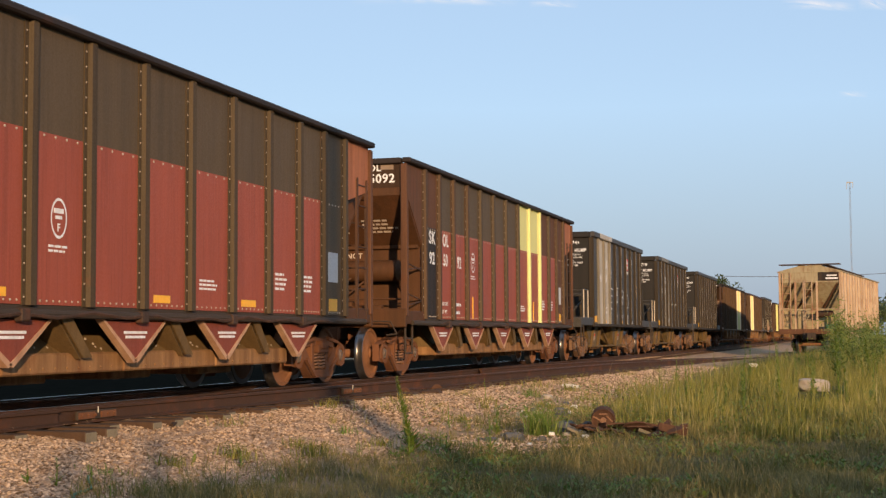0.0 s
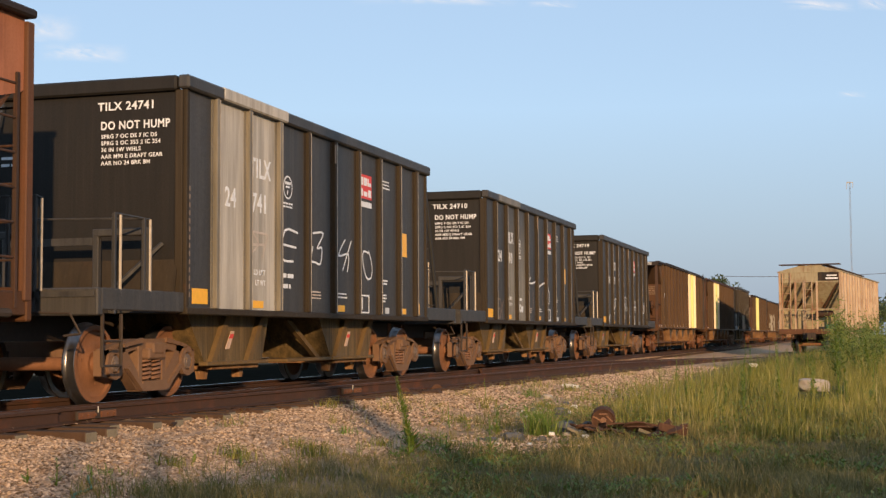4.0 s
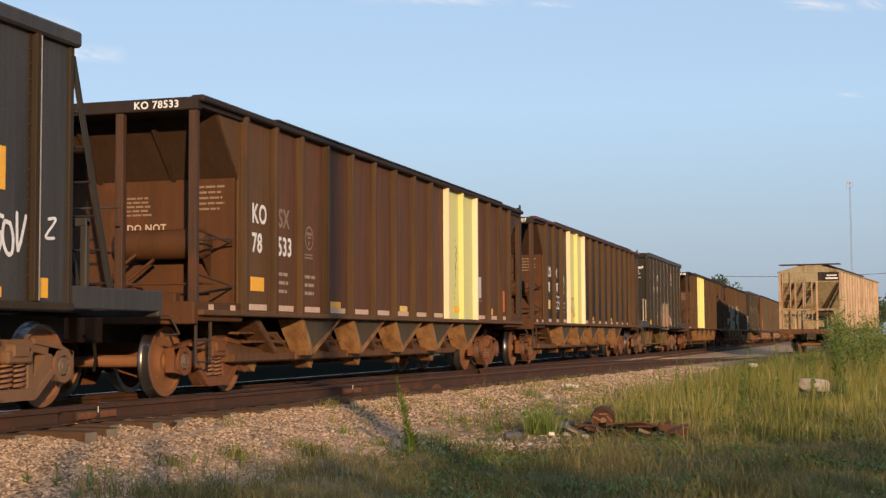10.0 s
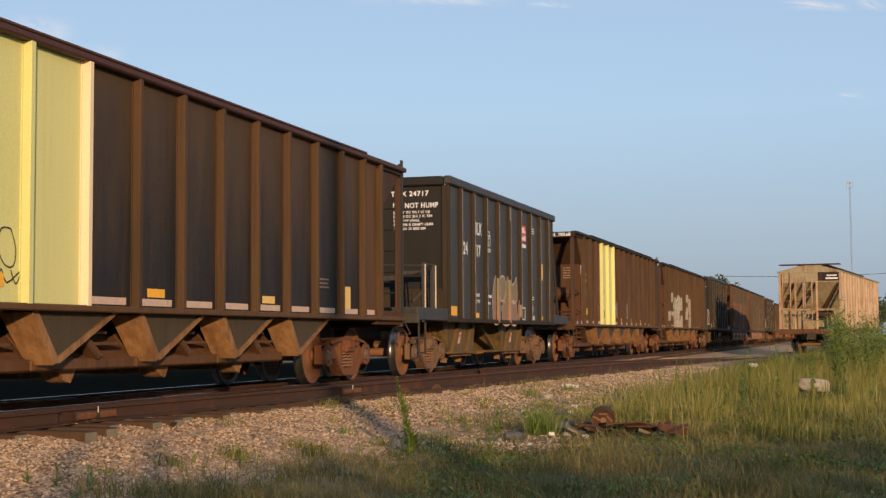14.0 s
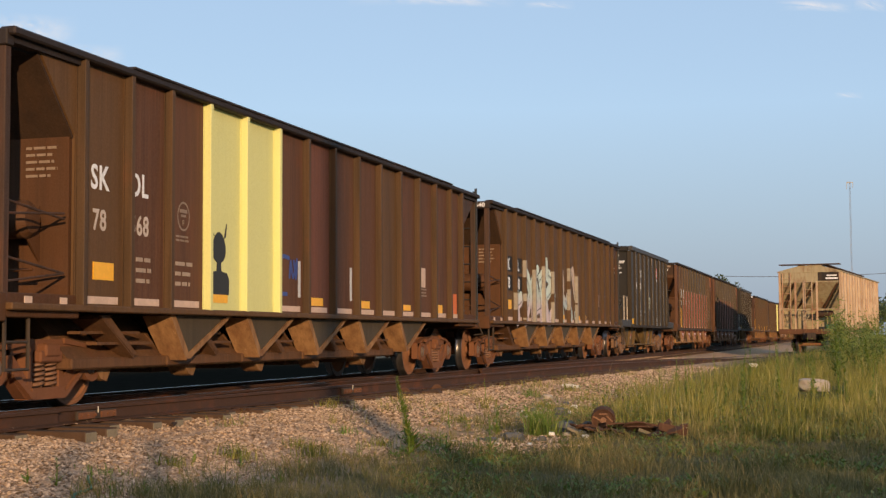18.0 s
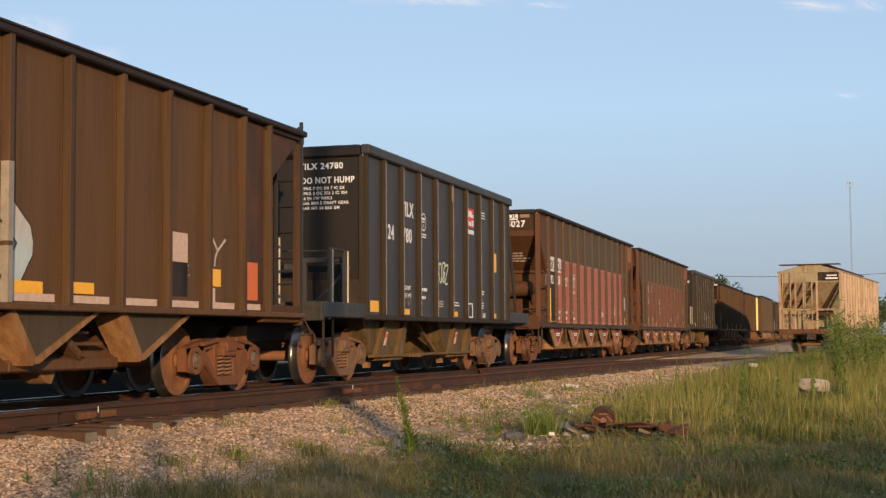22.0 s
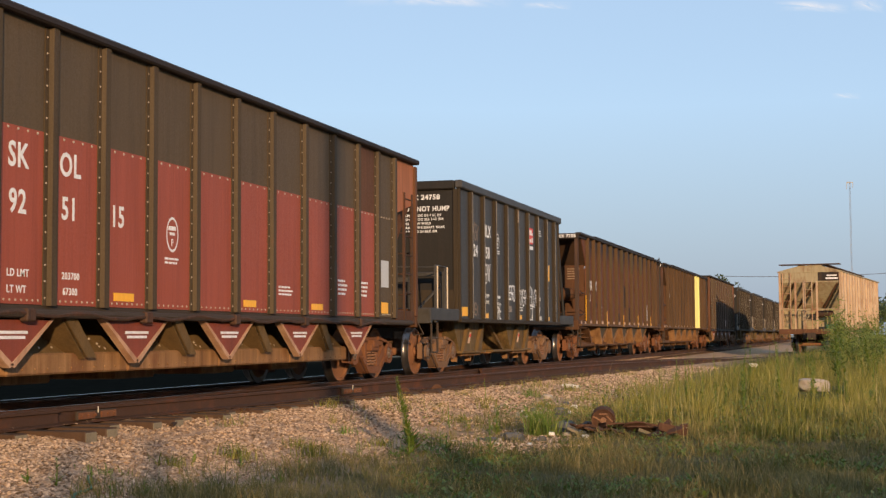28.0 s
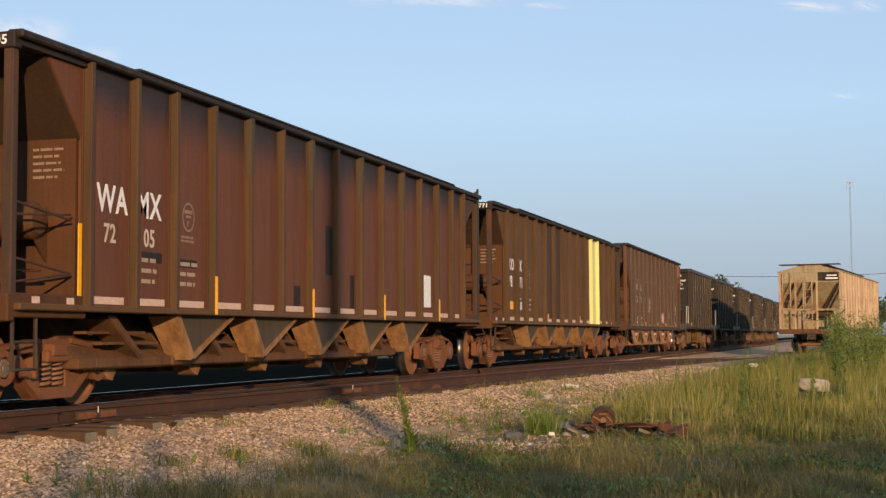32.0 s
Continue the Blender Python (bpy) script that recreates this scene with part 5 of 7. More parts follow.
brown_car(-7.35, "KOSX", "78797", "dark rust-streaked hopper car with a lemon stripe behind its lettering", {13: WARM_BROWN},
          [(3, YELLOW, CREAM), (4, YELLOW, YELLOW), (5, SOOTY_BROWN, CREAM)], body=SOOTY_BROWN, chord=RED_CHORD, plates=((1.48, 1.99, 1.46, 1.70, PALE_GOLD), (4.5, 5.0, 1.25, 1.38, GOLD), (7.8, 8.2, 1.22, 1.32, GOLD), (11.0, 11.4, 1.22, 1.32, PALE_GOLD), (14.1, 14.4, 1.2, 1.55, PALE_GOLD)), end_name="IPSX 78797")
black_car(12.60, "24717", {}, [], "short black hopper car with large pink spray letters")
brown_car(25.25, "SKOL", "78568", "rust-brown hopper car with a lemon-yellow stripe marked with black spray", {0: WARM_BROWN, 6: FADED_RED, 9: WARM_BROWN}, [(3, YELLOW, YELLOW), (4, YELLOW, YELLOW), (5, RUST_BROWN, YELLOW)],
          plates=((1.6, 2.02, 1.38, 1.57, GOLD), (7.7, 8.2, 1.22, 1.34, GOLD), (9.8, 10.3, 1.22, 1.34, GOLD), (12.1, 12.5, 1.22, 1.32, GOLD), (14.1, 14.5, 1.2, 1.36, GOLD), (15.1, 15.5, 1.2, 1.6, ORANGE), (13.06, 13.40, 1.67, 2.03, PINK_WHITE), (4.40, 4.88, 1.195, 1.30, GOLD)))
brown_car(43.35, "SKOL", "78640", "dark brown hopper car covered with pale graffiti shapes", {0: WARM_BROWN, 13: RUST_DARK}, [], body=WARM_BROWN,
          plates=((1.6, 2.02, 1.38, 1.6, GOLD), (5.4, 5.9, 1.2, 1.32, GOLD), (7.6, 8.1, 1.2, 1.32, GOLD), (9.8, 10.3, 1.2, 1.32, GOLD), (10.85, 11.27, 1.22, 1.34, GOLD), (13.96, 14.33, 1.40, 1.62, GOLD), (15.0, 15.46, 1.25, 1.76, ORANGE), (14.07, 14.17, 1.20, 1.38, PINK_WHITE)))
black_car(63.15, "24780", {}, [("ROBZ", 3.90, 1.79, 4.72, 2.18, PALE_SPRAY, 15, 0.02), ("V", 2.1, 1.3, 2.4, 1.6, FAINT, 16)], "short black hopper car with a pale spray tag")
red_car(76.05, "925027", "oxide-red and olive-grey hopper car with white-boxed reporting letters", {0: (RUST_BROWN, BLUE_BLACK), 10: (RUST_BROWN, PINK_RED), 11: (RUST_BROWN, RUST_BROWN)}, lower=PINK_RED, low_from=1, boxed=True, uprights=((1.12, 1.12, 2.0),))
red_car(92.65, "925115", "oxide-red and olive-grey hopper car with white reporting letters", {0: (OLIVE_GREY, RUST_BROWN), 8: (OLIVE_GREY, RED_PAINT), 10: (RUST_BROWN, RED_PAINT), 11: (OLIVE_GREY, OLIVE_GREY)})
black_car(110.62, "24758", {}, [("JENY", 1.86, 1.92, 2.46, 2.34, WHITE, 17), ("SERO", 3.98, 1.58, 4.72, 1.96, WHITE, 18, 0.020), ("JOYER", 5.03, 1.50, 5.84, 1.92, WHITE, 19), ("IEDIA", 6.12, 1.49, 6.95, 1.94, WHITE, 20), ("TAME", 2.86, 1.13, 3.4, 1.46, WHITE, 21), ("T", 6.2, 1.18, 6.75, 1.52, WHITE, 22), ("XSY", 1.0, 2.8, 1.48, 3.2, FAINT, 23), ("MEX", 1.0, 1.19, 1.42, 1.46, FAINT, 24)], "short black hopper car with a row of white tags")
brown_car(123.10, "WAMX", "7205", "maroon-brown hopper car with upright orange reflectors", {}, [], body=DARK_TOPPED,
          plates=((1.18, 1.28, 1.08, 1.96, GOLD), (4.205, 4.275, 1.04, 1.52, GOLD), (7.435, 7.505, 1.04, 1.46, GOLD), (10.645, 10.715, 1.04, 1.46, GOLD), (13.845, 13.915, 1.04, 1.46, GOLD), (13.2, 13.6, 1.3, 1.9, WHITE)), end_name="WAMX 7205", chord=BLUE_BLACK)
brown_car(141.25, "KOSX", "78771", "brown hopper car with a lemon stripe near its rear", {4: RUST_DARK, 5: RUST_DARK}, [(10, YELLOW, YELLOW), (11, WARM_BROWN, YELLOW)], body=WARM_BROWN,
          plates=((1.6, 2.02, 1.38, 1.57, GOLD), (2.6, 2.9, 1.38, 1.57, GREY_SIGN), (5.5, 5.9, 1.2, 1.32, GOLD), (9.8, 10.2, 1.2, 1.32, GOLD)))
red_car(159.80, "925073", "faded red-brown hopper car with riveted ribs", {k: (FADED_RED, FADED_RED) for k in range(12)})
black_car(179.0, "24735", {}, [], "short black hopper car far down the train")
black_car(192.6, "24727", {}, [], "short black hopper car far down the train")
black_car(206.8, "24744", {4: GREY_WORN}, [], "short black hopper car far down the train")
black_car(221.0, "24752", {}, [], "short black hopper car far down the train")
black_car(235.2, "24766", {}, [], "short black hopper car far down the train")
black_car(249.4, "24703", {}, [], "short black hopper car far down the train")
TRAIN = [c for c, _ in CARS]
for u0, u1, z0, z1 in ((1.48, 2.16, 2.26, 2.62), (1.48, 2.16, 1.82, 2.18), (2.35, 3.12, 2.26, 2.62), (2.35, 3.12, 1.82, 2.18)):
    patch(TRAIN[9], "letter_ground", u0, u1, z0, z1, BLACK_END, "black square behind the letters", 0.002)
graffiti(TRAIN[9], (
    (0.26, ((3.33, 2.38), (3.80, 2.10), (4.0, 1.80), (3.77, 1.48), (3.45, 1.14))),
    (0.20, ((4.0, 1.80), (4.33, 2.20), (4.86, 2.42))),
    (0.22, ((4.20, 2.10), (4.25, 1.20))),
    (0.20, ((4.60, 2.05), (5.0, 1.50), (4.5, 1.40))),
    (0.24, ((5.0, 2.15), (5.5, 2.35), (5.15, 1.85), (5.20, 1.15))),
    (0.24, ((5.80, 2.68), (5.85, 2.35), (6.22, 2.30), (6.22, 1.95), (5.65, 1.75), (6.0, 1.15))),
    (0.20, ((5.65, 1.75), (5.5, 1.14))),
    (0.24, ((6.72, 1.82), (6.52, 1.36), (6.15, 1.16)))), GRAFFITI, "large pale green and pink graffiti letters")
graffiti(TRAIN[9], ((0.30, ((2.55, 1.74), (2.50, 1.5), (2.66, 1.16))), (0.24, ((3.02, 1.66), (2.5, 1.5)))), GRAFFITI, "pinkish graffiti block")
graffiti(TRAIN[9], (
    (0.26, ((7.75, 2.55), (7.90, 2.13), (7.72, 1.72), (7.9, 1.22))),
    (0.24, ((8.68, 2.45), (8.88, 2.0), (8.5, 1.75), (9.1, 1.30))),
    (0.26, ((9.25, 2.58), (9.62, 1.95), (9.95, 1.70), (9.65, 1.30))),
    (0.20, ((8.0, 1.75), (8.35, 1.60)))), GRAFFITI_BLUE, "grey-blue and tan graffiti letters")
tag(TRAIN[6], "RES", 2.46, 1.48, 3.10, 1.87, WHITE, 33, 0.016)
tag(TRAIN[6], "GO", 4.50, 1.42, 5.18, 1.83, BLACK_SPRAY, 34, 0.008)
tag(TRAIN[6], "N~", 4.46, 1.13, 5.20, 1.45, BLACK_SPRAY, 36, 0.008)
TAN_SPRAY = two_tone("tan_and_green_sprayed_fill", (0.26, 0.155, 0.10), (0.19, 0.17, 0.095), 1.3, 2.0)
blob_letters(TRAIN[7], (
    ((4.06, 2.07), (3.72, 2.10), (3.48, 1.75), (3.44, 1.35), (3.56, 1.04), (3.98, 1.04), (4.10, 1.22), (3.96, 1.55), (4.12, 1.78)),
    ((4.12, 2.06), (4.45, 2.12), (4.66, 1.92), (4.52, 1.62), (4.20, 1.55), (4.10, 1.75)),
    ((4.72, 2.06), (4.98, 2.10), (5.10, 1.92), (4.96, 1.50), (5.02, 1.05), (4.34, 1.04), (4.36, 1.48), (4.56, 1.60)),
    ((5.10, 2.02), (5.30, 1.95), (5.48, 2.03), (5.66, 2.12), (5.72, 1.60), (5.20, 1.56)),
    ((5.16, 1.52), (5.60, 1.52), (5.70, 1.06), (5.12, 1.04)),
    ((5.86, 1.12), (5.98, 1.30), (6.02, 1.60), (5.84, 1.48))), TAN_SPRAY, PINK_WHITE, "tan and green bubble letters with pale outlines", ((3.86, 0.066, 1.06, 2.06), (4.93, 0.066, 1.06, 2.06), (6.0, 0.066, 1.2, 1.5)))
scratch = Shape()
rk = random.Random(9)
for u, z0, z1 in ((11.45, 1.75, 2.75), (11.54, 2.1, 2.6), (11.4, 1.5, 1.62), (10.74, 2.3, 3.3), (11.84, 1.5, 2.9)):
    z = z0
    while z < z1:
        h = rk.uniform(0.03, 0.12)
        w = u + rk.uniform(-0.02, 0.02)
        scratch.box(w, w + rk.uniform(0.006, 0.022), FACE - 0.005, FACE + 0.002, z, z + h)
        z += h + rk.uniform(0.0, 0.12)
part("scratch", scratch.mesh("scratch"), BLACK_SPRAY, TRAIN[5], "dark scratches through the yellow paint")
patch(TRAIN[5], "label_plate", 13.04, 13.42, 1.58, 2.02, GREY_SIGN, "worn grey label", 0.006)
patch(TRAIN[9], "label_plate", 12.98, 13.42, 1.25, 1.66, BLUE_BLACK, "dark scratched lower half of a label", 0.006)
patch(TRAIN[9], "label_plate", 12.98, 13.42, 1.665, 2.02, PINK_WHITE, "worn pale label", 0.006)
tag(TRAIN[9], "Y", 13.95, 1.62, 14.40, 2.08, FADED, 71, 0.02)
blot = Shape()
blot.prism("y", [(4.63 + (0.19 - 0.03 * math.sin(0.2618 * k)) * math.cos(0.2618 * k), 1.90 + 0.20 * math.sin(0.2618 * k)) for k in range(24)], FACE - 0.008, FACE - 0.003)
blot.prism("y", [(4.33, 1.30), (4.92, 1.30), (4.93, 1.50), (4.86, 1.58), (4.70, 1.60), (4.68, 1.78), (4.58, 1.78), (4.56, 1.60), (4.40, 1.58), (4.33, 1.50)], FACE - 0.007, FACE - 0.003)
blot.plate([(4.42, FACE - 0.006, 2.28), (4.445, FACE - 0.006, 2.06), (4.50, FACE - 0.006, 2.04), (4.46, FACE - 0.006, 2.08), (4.435, FACE - 0.006, 2.28)], 0.003)
blot.plate([(4.84, FACE - 0.006, 2.22), (4.86, FACE - 0.006, 2.22), (4.83, FACE - 0.006, 2.04), (4.77, FACE - 0.006, 2.02)], 0.003)
part("spray_blot", blot.mesh("spray_blot"), BLACK_SPRAY, TRAIN[8], "black sprayed blot")
for u in (7.24, 9.38):
    patch(TRAIN[8], "scrape", u, u + 0.09, 1.33, 1.86, GREY_SIGN, "pale upright scrape", 0.003)
tag(TRAIN[8], "C~", 6.55, 1.32, 7.15, 1.92, BLUE_SPRAY, 35, 0.03)
for u, z in ((5.32, 2.92), (7.47, 2.92), (9.61, 2.95), (11.75, 2.98)):
    part("rib_patch", Shape().box(u - 0.045, u + 0.045, FACE - 0.105, FACE - 0.02, z, 3.68).mesh("rib_patch"), TRI_OLIVE, TRAIN[14], "dark olive new stretch of a rib")
for u0, u1, z0, z1 in ((8.20, 8.50, 1.70, 2.46), (9.26, 9.45, 1.10, 1.74), (6.95, 7.2, 1.12, 1.5), (2.52, 3.0, 1.62, 1.74), (3.46, 3.9, 1.60, 1.70)):
    patch(TRAIN[14], "paint_patch", u0, u1, z0, z1, BLUE_BLACK, "blue-black painted-over patch", 0.0025)
splash(TRAIN[16], 8.6, 1.2, 1.0, 0.6, PINK_SPRAY, 12, "small pink graffiti")


# ---- the ground ----
def siding(x):
    """Where the centre of the diverging track lies."""
    if x < 7:
        return LINE_Y
    d, y = 0.0, LINE_Y
    for a, b, s0, s1 in ((7, 12, 0.0, 0.07), (12, 30, 0.07, 0.082), (30, 50, 0.082, 0.105), (50, 72, 0.105, 0.128), (72, 400, 0.128, 0.128)):
        if x <= a:
            break
        e = min(x, b)
        f = (e - a) / (b - a)
        y -= (e - a) * (s0 + (s0 + (s1 - s0) * f)) / 2
    return y


def ease(a, b, x):
    f = min(1, max(0, (x - a) / (b - a)))
    return f * f * (3 - 2 * f)


def ground_z(x, y):
    near = min(abs(y - LINE_Y), abs(y - siding(x)) if -5 < x < 140 else 99)
    z = -0.235 - 0.22 * ease(1.5, 4.2, near)
    if abs(y - LINE_Y) < 1.1 or (7 < x < 40 and siding(x) - 0.75 < y < LINE_Y):
        z = -0.172
    if -30 < x < 90 and -30 < y < 16:
        p = Vector((x * 0.9, y * 0.9, 0))
        z -= 0.13 * math.exp(-((x - 13.3) / 1.7) ** 2 - ((y - 7.22) / 0.34) ** 2)
        z += 0.05 * noise.noise(p * 0.6) * ease(1.6, 3.5, near) + 0.018 * noise.noise(p * 2.3)
    return z


def ground_sheet():
    xs = [-3500, -800, -300, -120, -60, -30] + [-20 + k * 0.5 for k in range(150)] + [56 + k * 2.0 for k in range(35)] + [130, 160, 220, 300, 450, 800, 1500, 3500]
    ys = [-3500, -800, -200, -80, -40, -20, -12] + [-8 + k * 0.3 for k in range(80)] + [17, 19, 22, 26, 32, 40, 55, 80, 140, 300, 800, 3500]
    v = [(x, y, ground_z(x, y)) for x in xs for y in ys]
    n = len(ys)
    f = [(i * n + j, (i + 1) * n + j, (i + 1) * n + j + 1, i * n + j + 1) for i in range(len(xs) - 1) for j in range(n - 1)]
    me = quick_mesh("ground", v, f)
    me.polygons.foreach_set("use_smooth", [True] * len(f))
    return me


def ground_material():
    m, t, b = nodes_of("trackside_earth_gravel_and_shade")
    tc = t.nodes.new("ShaderNodeTexCoord").outputs["Object"]
    sep = t.nodes.new("ShaderNodeSeparateXYZ")
    t.links.new(tc, sep.inputs[0])
    big, mid, fine = noise_at(t, tc, 0.35, 5), noise_at(t, tc, 3.0, 6), noise_at(t, tc, 24, 4)
    vor = t.nodes.new("ShaderNodeTexVoronoi")
    vor.inputs["Scale"].default_value = 26
    t.links.new(tc, vor.inputs["Vector"])
    gravel = mix(t, vor.outputs["Color"], (0.30, 0.195, 0.125), (0.54, 0.39, 0.27))
    earth = mix(t, mid, (0.085, 0.072, 0.040), (0.20, 0.165, 0.10))
    green = mix(t, mid, (0.045, 0.055, 0.018), (0.13, 0.125, 0.045))
    add = t.nodes.new("ShaderNodeMath")
    add.operation = "MULTIPLY_ADD"
    add.inputs[1].default_value = 3.2
    t.links.new(mid, add.inputs[0])
    t.links.new(sep.outputs["Y"], add.inputs[2])
    edge = ramp(t, add.outputs[0], 5.2, 6.6)
    c = mix(t, ramp(t, big, 0.4, 0.6), green, earth)
    c = mix(t, edge, c, gravel)
    # Near-black strip behind the line: the train's shadow put into the ground colour.
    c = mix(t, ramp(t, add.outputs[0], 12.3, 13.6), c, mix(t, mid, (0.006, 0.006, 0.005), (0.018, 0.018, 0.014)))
    far = ramp(t, add.outputs[0], 27.0, 30.0)
    c = mix(t, far, c, mix(t, big, (0.20, 0.19, 0.13), (0.34, 0.31, 0.26)))
    t.links.new(c, b.inputs["Base Color"])
    b.inputs["Roughness"].default_value = 0.95
    t.links.new(ramp(t, add.outputs[0], 30.0, 40.0, 0.0, 0.3), b.inputs["Specular IOR Level"])
    bumped(t, b, vor.outputs["Distance"], 0.7, 0.03)
    return m


thing("ground", ground_sheet(), ground_material(), "gravel and dry grassy earth, with near-black shade painted behind the railway line", "ground", kind="structure")


def stone_field(name, rnd, count, spot, size, flat=0.7):
    """Many small stones as one mesh; spot(rnd) gives x, y and a chance to keep."""
    base = [(0, 0, 1), (0.9, 0, 0.35), (0.28, 0.85, 0.4), (-0.73, 0.53, 0.3), (-0.7, -0.55, 0.4), (0.3, -0.85, 0.3), (0.1, 0.05, -0.5)]
    face = [(0, 1, 2), (0, 2, 3), (0, 3, 4), (0, 4, 5), (0, 5, 1), (6, 2, 1), (6, 3, 2), (6, 4, 3), (6, 5, 4), (6, 1, 5)]
    v, f = [], []
    for _ in range(count):
        p = spot(rnd)
        if p is None:
            continue
        x, y = p
        r = size * rnd.uniform(0.5, 1.35)
        a = rnd.uniform(0, 6.28)
        ca, sa = math.cos(a), math.sin(a)
        sx, sy, sz = r * rnd.uniform(0.7, 1.2), r * rnd.uniform(0.6, 1.1), r * rnd.uniform(0.5, 1.0) * flat
        tx, ty = rnd.uniform(-0.5, 0.5), rnd.uniform(-0.5, 0.5)
        z = ground_z(x, y) + sz * 0.3
        n = len(v)
        for bx, by, bz in base:
            px, py = bx * sx, by * sy
            v.append((x + px * ca - py * sa, y + px * sa + py * ca, z + bz * sz + tx * px + ty * py))
        f += [(n + i, n + j, n + k) for i, j, k in face]
    return quick_mesh(name, v, f)


def island_material(name, dark, light, rough=0.9, third=None):
    m, t, b = nodes_of(name)
    geo = t.nodes.new("ShaderNodeNewGeometry")
    tc = t.nodes.new("ShaderNodeTexCoord").outputs["Object"]
    c = mix(t, geo.outputs["Random Per Island"], dark, light)
    if third:
        c = mix(t, ramp(t, noise_at(t, tc, 0.9, 4), 0.42, 0.62), c, mix(t, geo.outputs["Random Per Island"], third, light))
    g = noise_at(t, tc, 90, 3)
    c = mix(t, ramp(t, g, 0.3, 0.7, 0, 0.3), c, tuple(0.5 * k for k in dark))
    t.links.new(c, b.inputs["Base Color"])
    b.inputs["Roughness"].default_value = rough
    return m


BALLAST = island_material("pinkish_limestone_ballast", (0.13, 0.078, 0.045), (0.74, 0.54, 0.375), 0.9)


def ballast_spot(rnd):
    x = 8.5 + 52 * rnd.random() ** 1.6
    low = 4.4 + 0.5 * math.sin(x * 0.8) + 0.03 * x
    y = low + (8.5 - low) * rnd.random() ** 0.9
    if rnd.random() < 0.12:
        y = rnd.uniform(8.6, 11.6)
    edge = (y - low) / 1.6
    if edge < 1 and rnd.random() > 0.15 + 0.85 * edge:
        return None
    return x, y


def patch_spot(rnd):
    x, y = rnd.uniform(13.0, 18.5), rnd.uniform(2.7, 5.0)
    edge = ((x - 15.7) / 2.0) ** 2 + ((y - 3.85) / 0.95) ** 2
    return None if edge > rnd.uniform(0.4, 1.3) else (x, y)


thing("gravel_patch", stone_field("gravel_patch", random.Random(12), 7000, patch_spot, 0.020), BALLAST, "loose pale gravel on the trodden patch round the scrap", "gravel", kind="stuff")
def middle_spot(rnd):
    x = rnd.uniform(17, 44)
    y = rnd.uniform(4.2, siding(x) - 0.85)
    return None if noise.noise(Vector((x * 0.6, y * 0.9, 41))) < rnd.uniform(-0.5, 0.15) else (x, y)


thing("coarse_gravel", stone_field("coarse_gravel", random.Random(13), 24000, middle_spot, 0.030), BALLAST, "coarse pale gravel between the siding and the grass", "gravel", kind="stuff")
thing("ballast", stone_field("ballast", random.Random(11), 125000, ballast_spot, 0.019), BALLAST, "loose pinkish limestone ballast around the tracks", "ballast", kind="stuff")


# ---- the track ----
RAIL_SIDE = paint("rail_brown_steel", (0.052, 0.025, 0.015), (0.034, 0.018, 0.012), 0.75, 0.5, 0.2)
RAIL_TOP = plain("rail_polished_top", (0.42, 0.40, 0.38), 0.22, 1.0, 0.2, 9)
RAIL_DULL = plain("rail_dull_top", (0.16, 0.09, 0.06), 0.5, 0.5, 0.4, 9)
TIE = paint("creosoted_tie", (0.075, 0.042, 0.025), (0.042, 0.027, 0.019), 0.9, 0.1, 0.5)
TIE_END = plain("weathered_tie_end", (0.20, 0.165, 0.11), 0.9, 0, 0.5, 20)
PROFILE = [(-0.07, -0.178), (0.07, -0.178), (0.07, -0.165), (0.012, -0.145), (0.010, -0.045), (0.036, -0.034), (0.036, -0.008), (0.026, -0.001), (-0.026, -0.001), (-0.036, -0.008), (-0.036, -0.034), (-0.010, -0.045), (-0.012, -0.145), (-0.07, -0.165)]


def swept(prof, pts, drop=lambda x: 0.0):
    s = Shape()
    n = len(prof)
    v = [(x, y + p, z + drop(x)) for x, y in pts for p, z in prof]
    f = [[k * n + i, k * n + (i + 1) % n, (k + 1) * n + (i + 1) % n, (k + 1) * n + i] for k in range(len(pts) - 1) for i in range(n)]
    f += [list(range(n)), list(range((len(pts) - 1) * n, len(pts) * n))]
    return s.add(v, f)


def dip(x):
    return -0.22 * ease(35, 66, x)


def rail(pts, name, label, top, drop=lambda x: 0.0):
    r = thing(name, swept(PROFILE, pts, drop).mesh(name), RAIL_SIDE, label, "rail", "rails of the two tracks")
    part("rail_head", swept([(-0.024, -0.002), (0.024, -0.002), (0.022, 0.0008), (-0.022, 0.0008)], pts, drop).mesh("rail_head"), top, r, "worn running surface")
    return r


MAIN_X = [-250, 0, 20, 40, 80, 160, 420]
rail([(x, LINE_Y - 0.753) for x in MAIN_X], "rail", "brown steel running rail with a worn top", RAIL_TOP)
rail([(x, LINE_Y + 0.753) for x in MAIN_X], "rail", "steel running rail with a bright polished top", RAIL_TOP)
BEND = [7 + 1.5 * k for k in range(90)]
near_rail = rail([(x, siding(x) - 0.753 - 0.08 * ease(12, 7, x)) for x in BEND if x > 8.5] , "rail", "dark brown rail of the diverging siding", RAIL_DULL, dip)
rail([(x, siding(x) + 0.753) for x in BEND if x > 9 and abs(siding(x) + 0.753 - (LINE_Y - 0.753)) > 0.09 and siding(x) + 0.753 < LINE_Y - 0.753], "rail", "dull brown rail of the diverging siding", RAIL_DULL, dip)
rail([(x, siding(x) + 0.753) for x in BEND if 11 < x and siding(x) + 0.753 > LINE_Y - 0.66 and siding(x) + 0.753 < LINE_Y + 0.66], "rail", "closure rail between the running rails", RAIL_DULL)
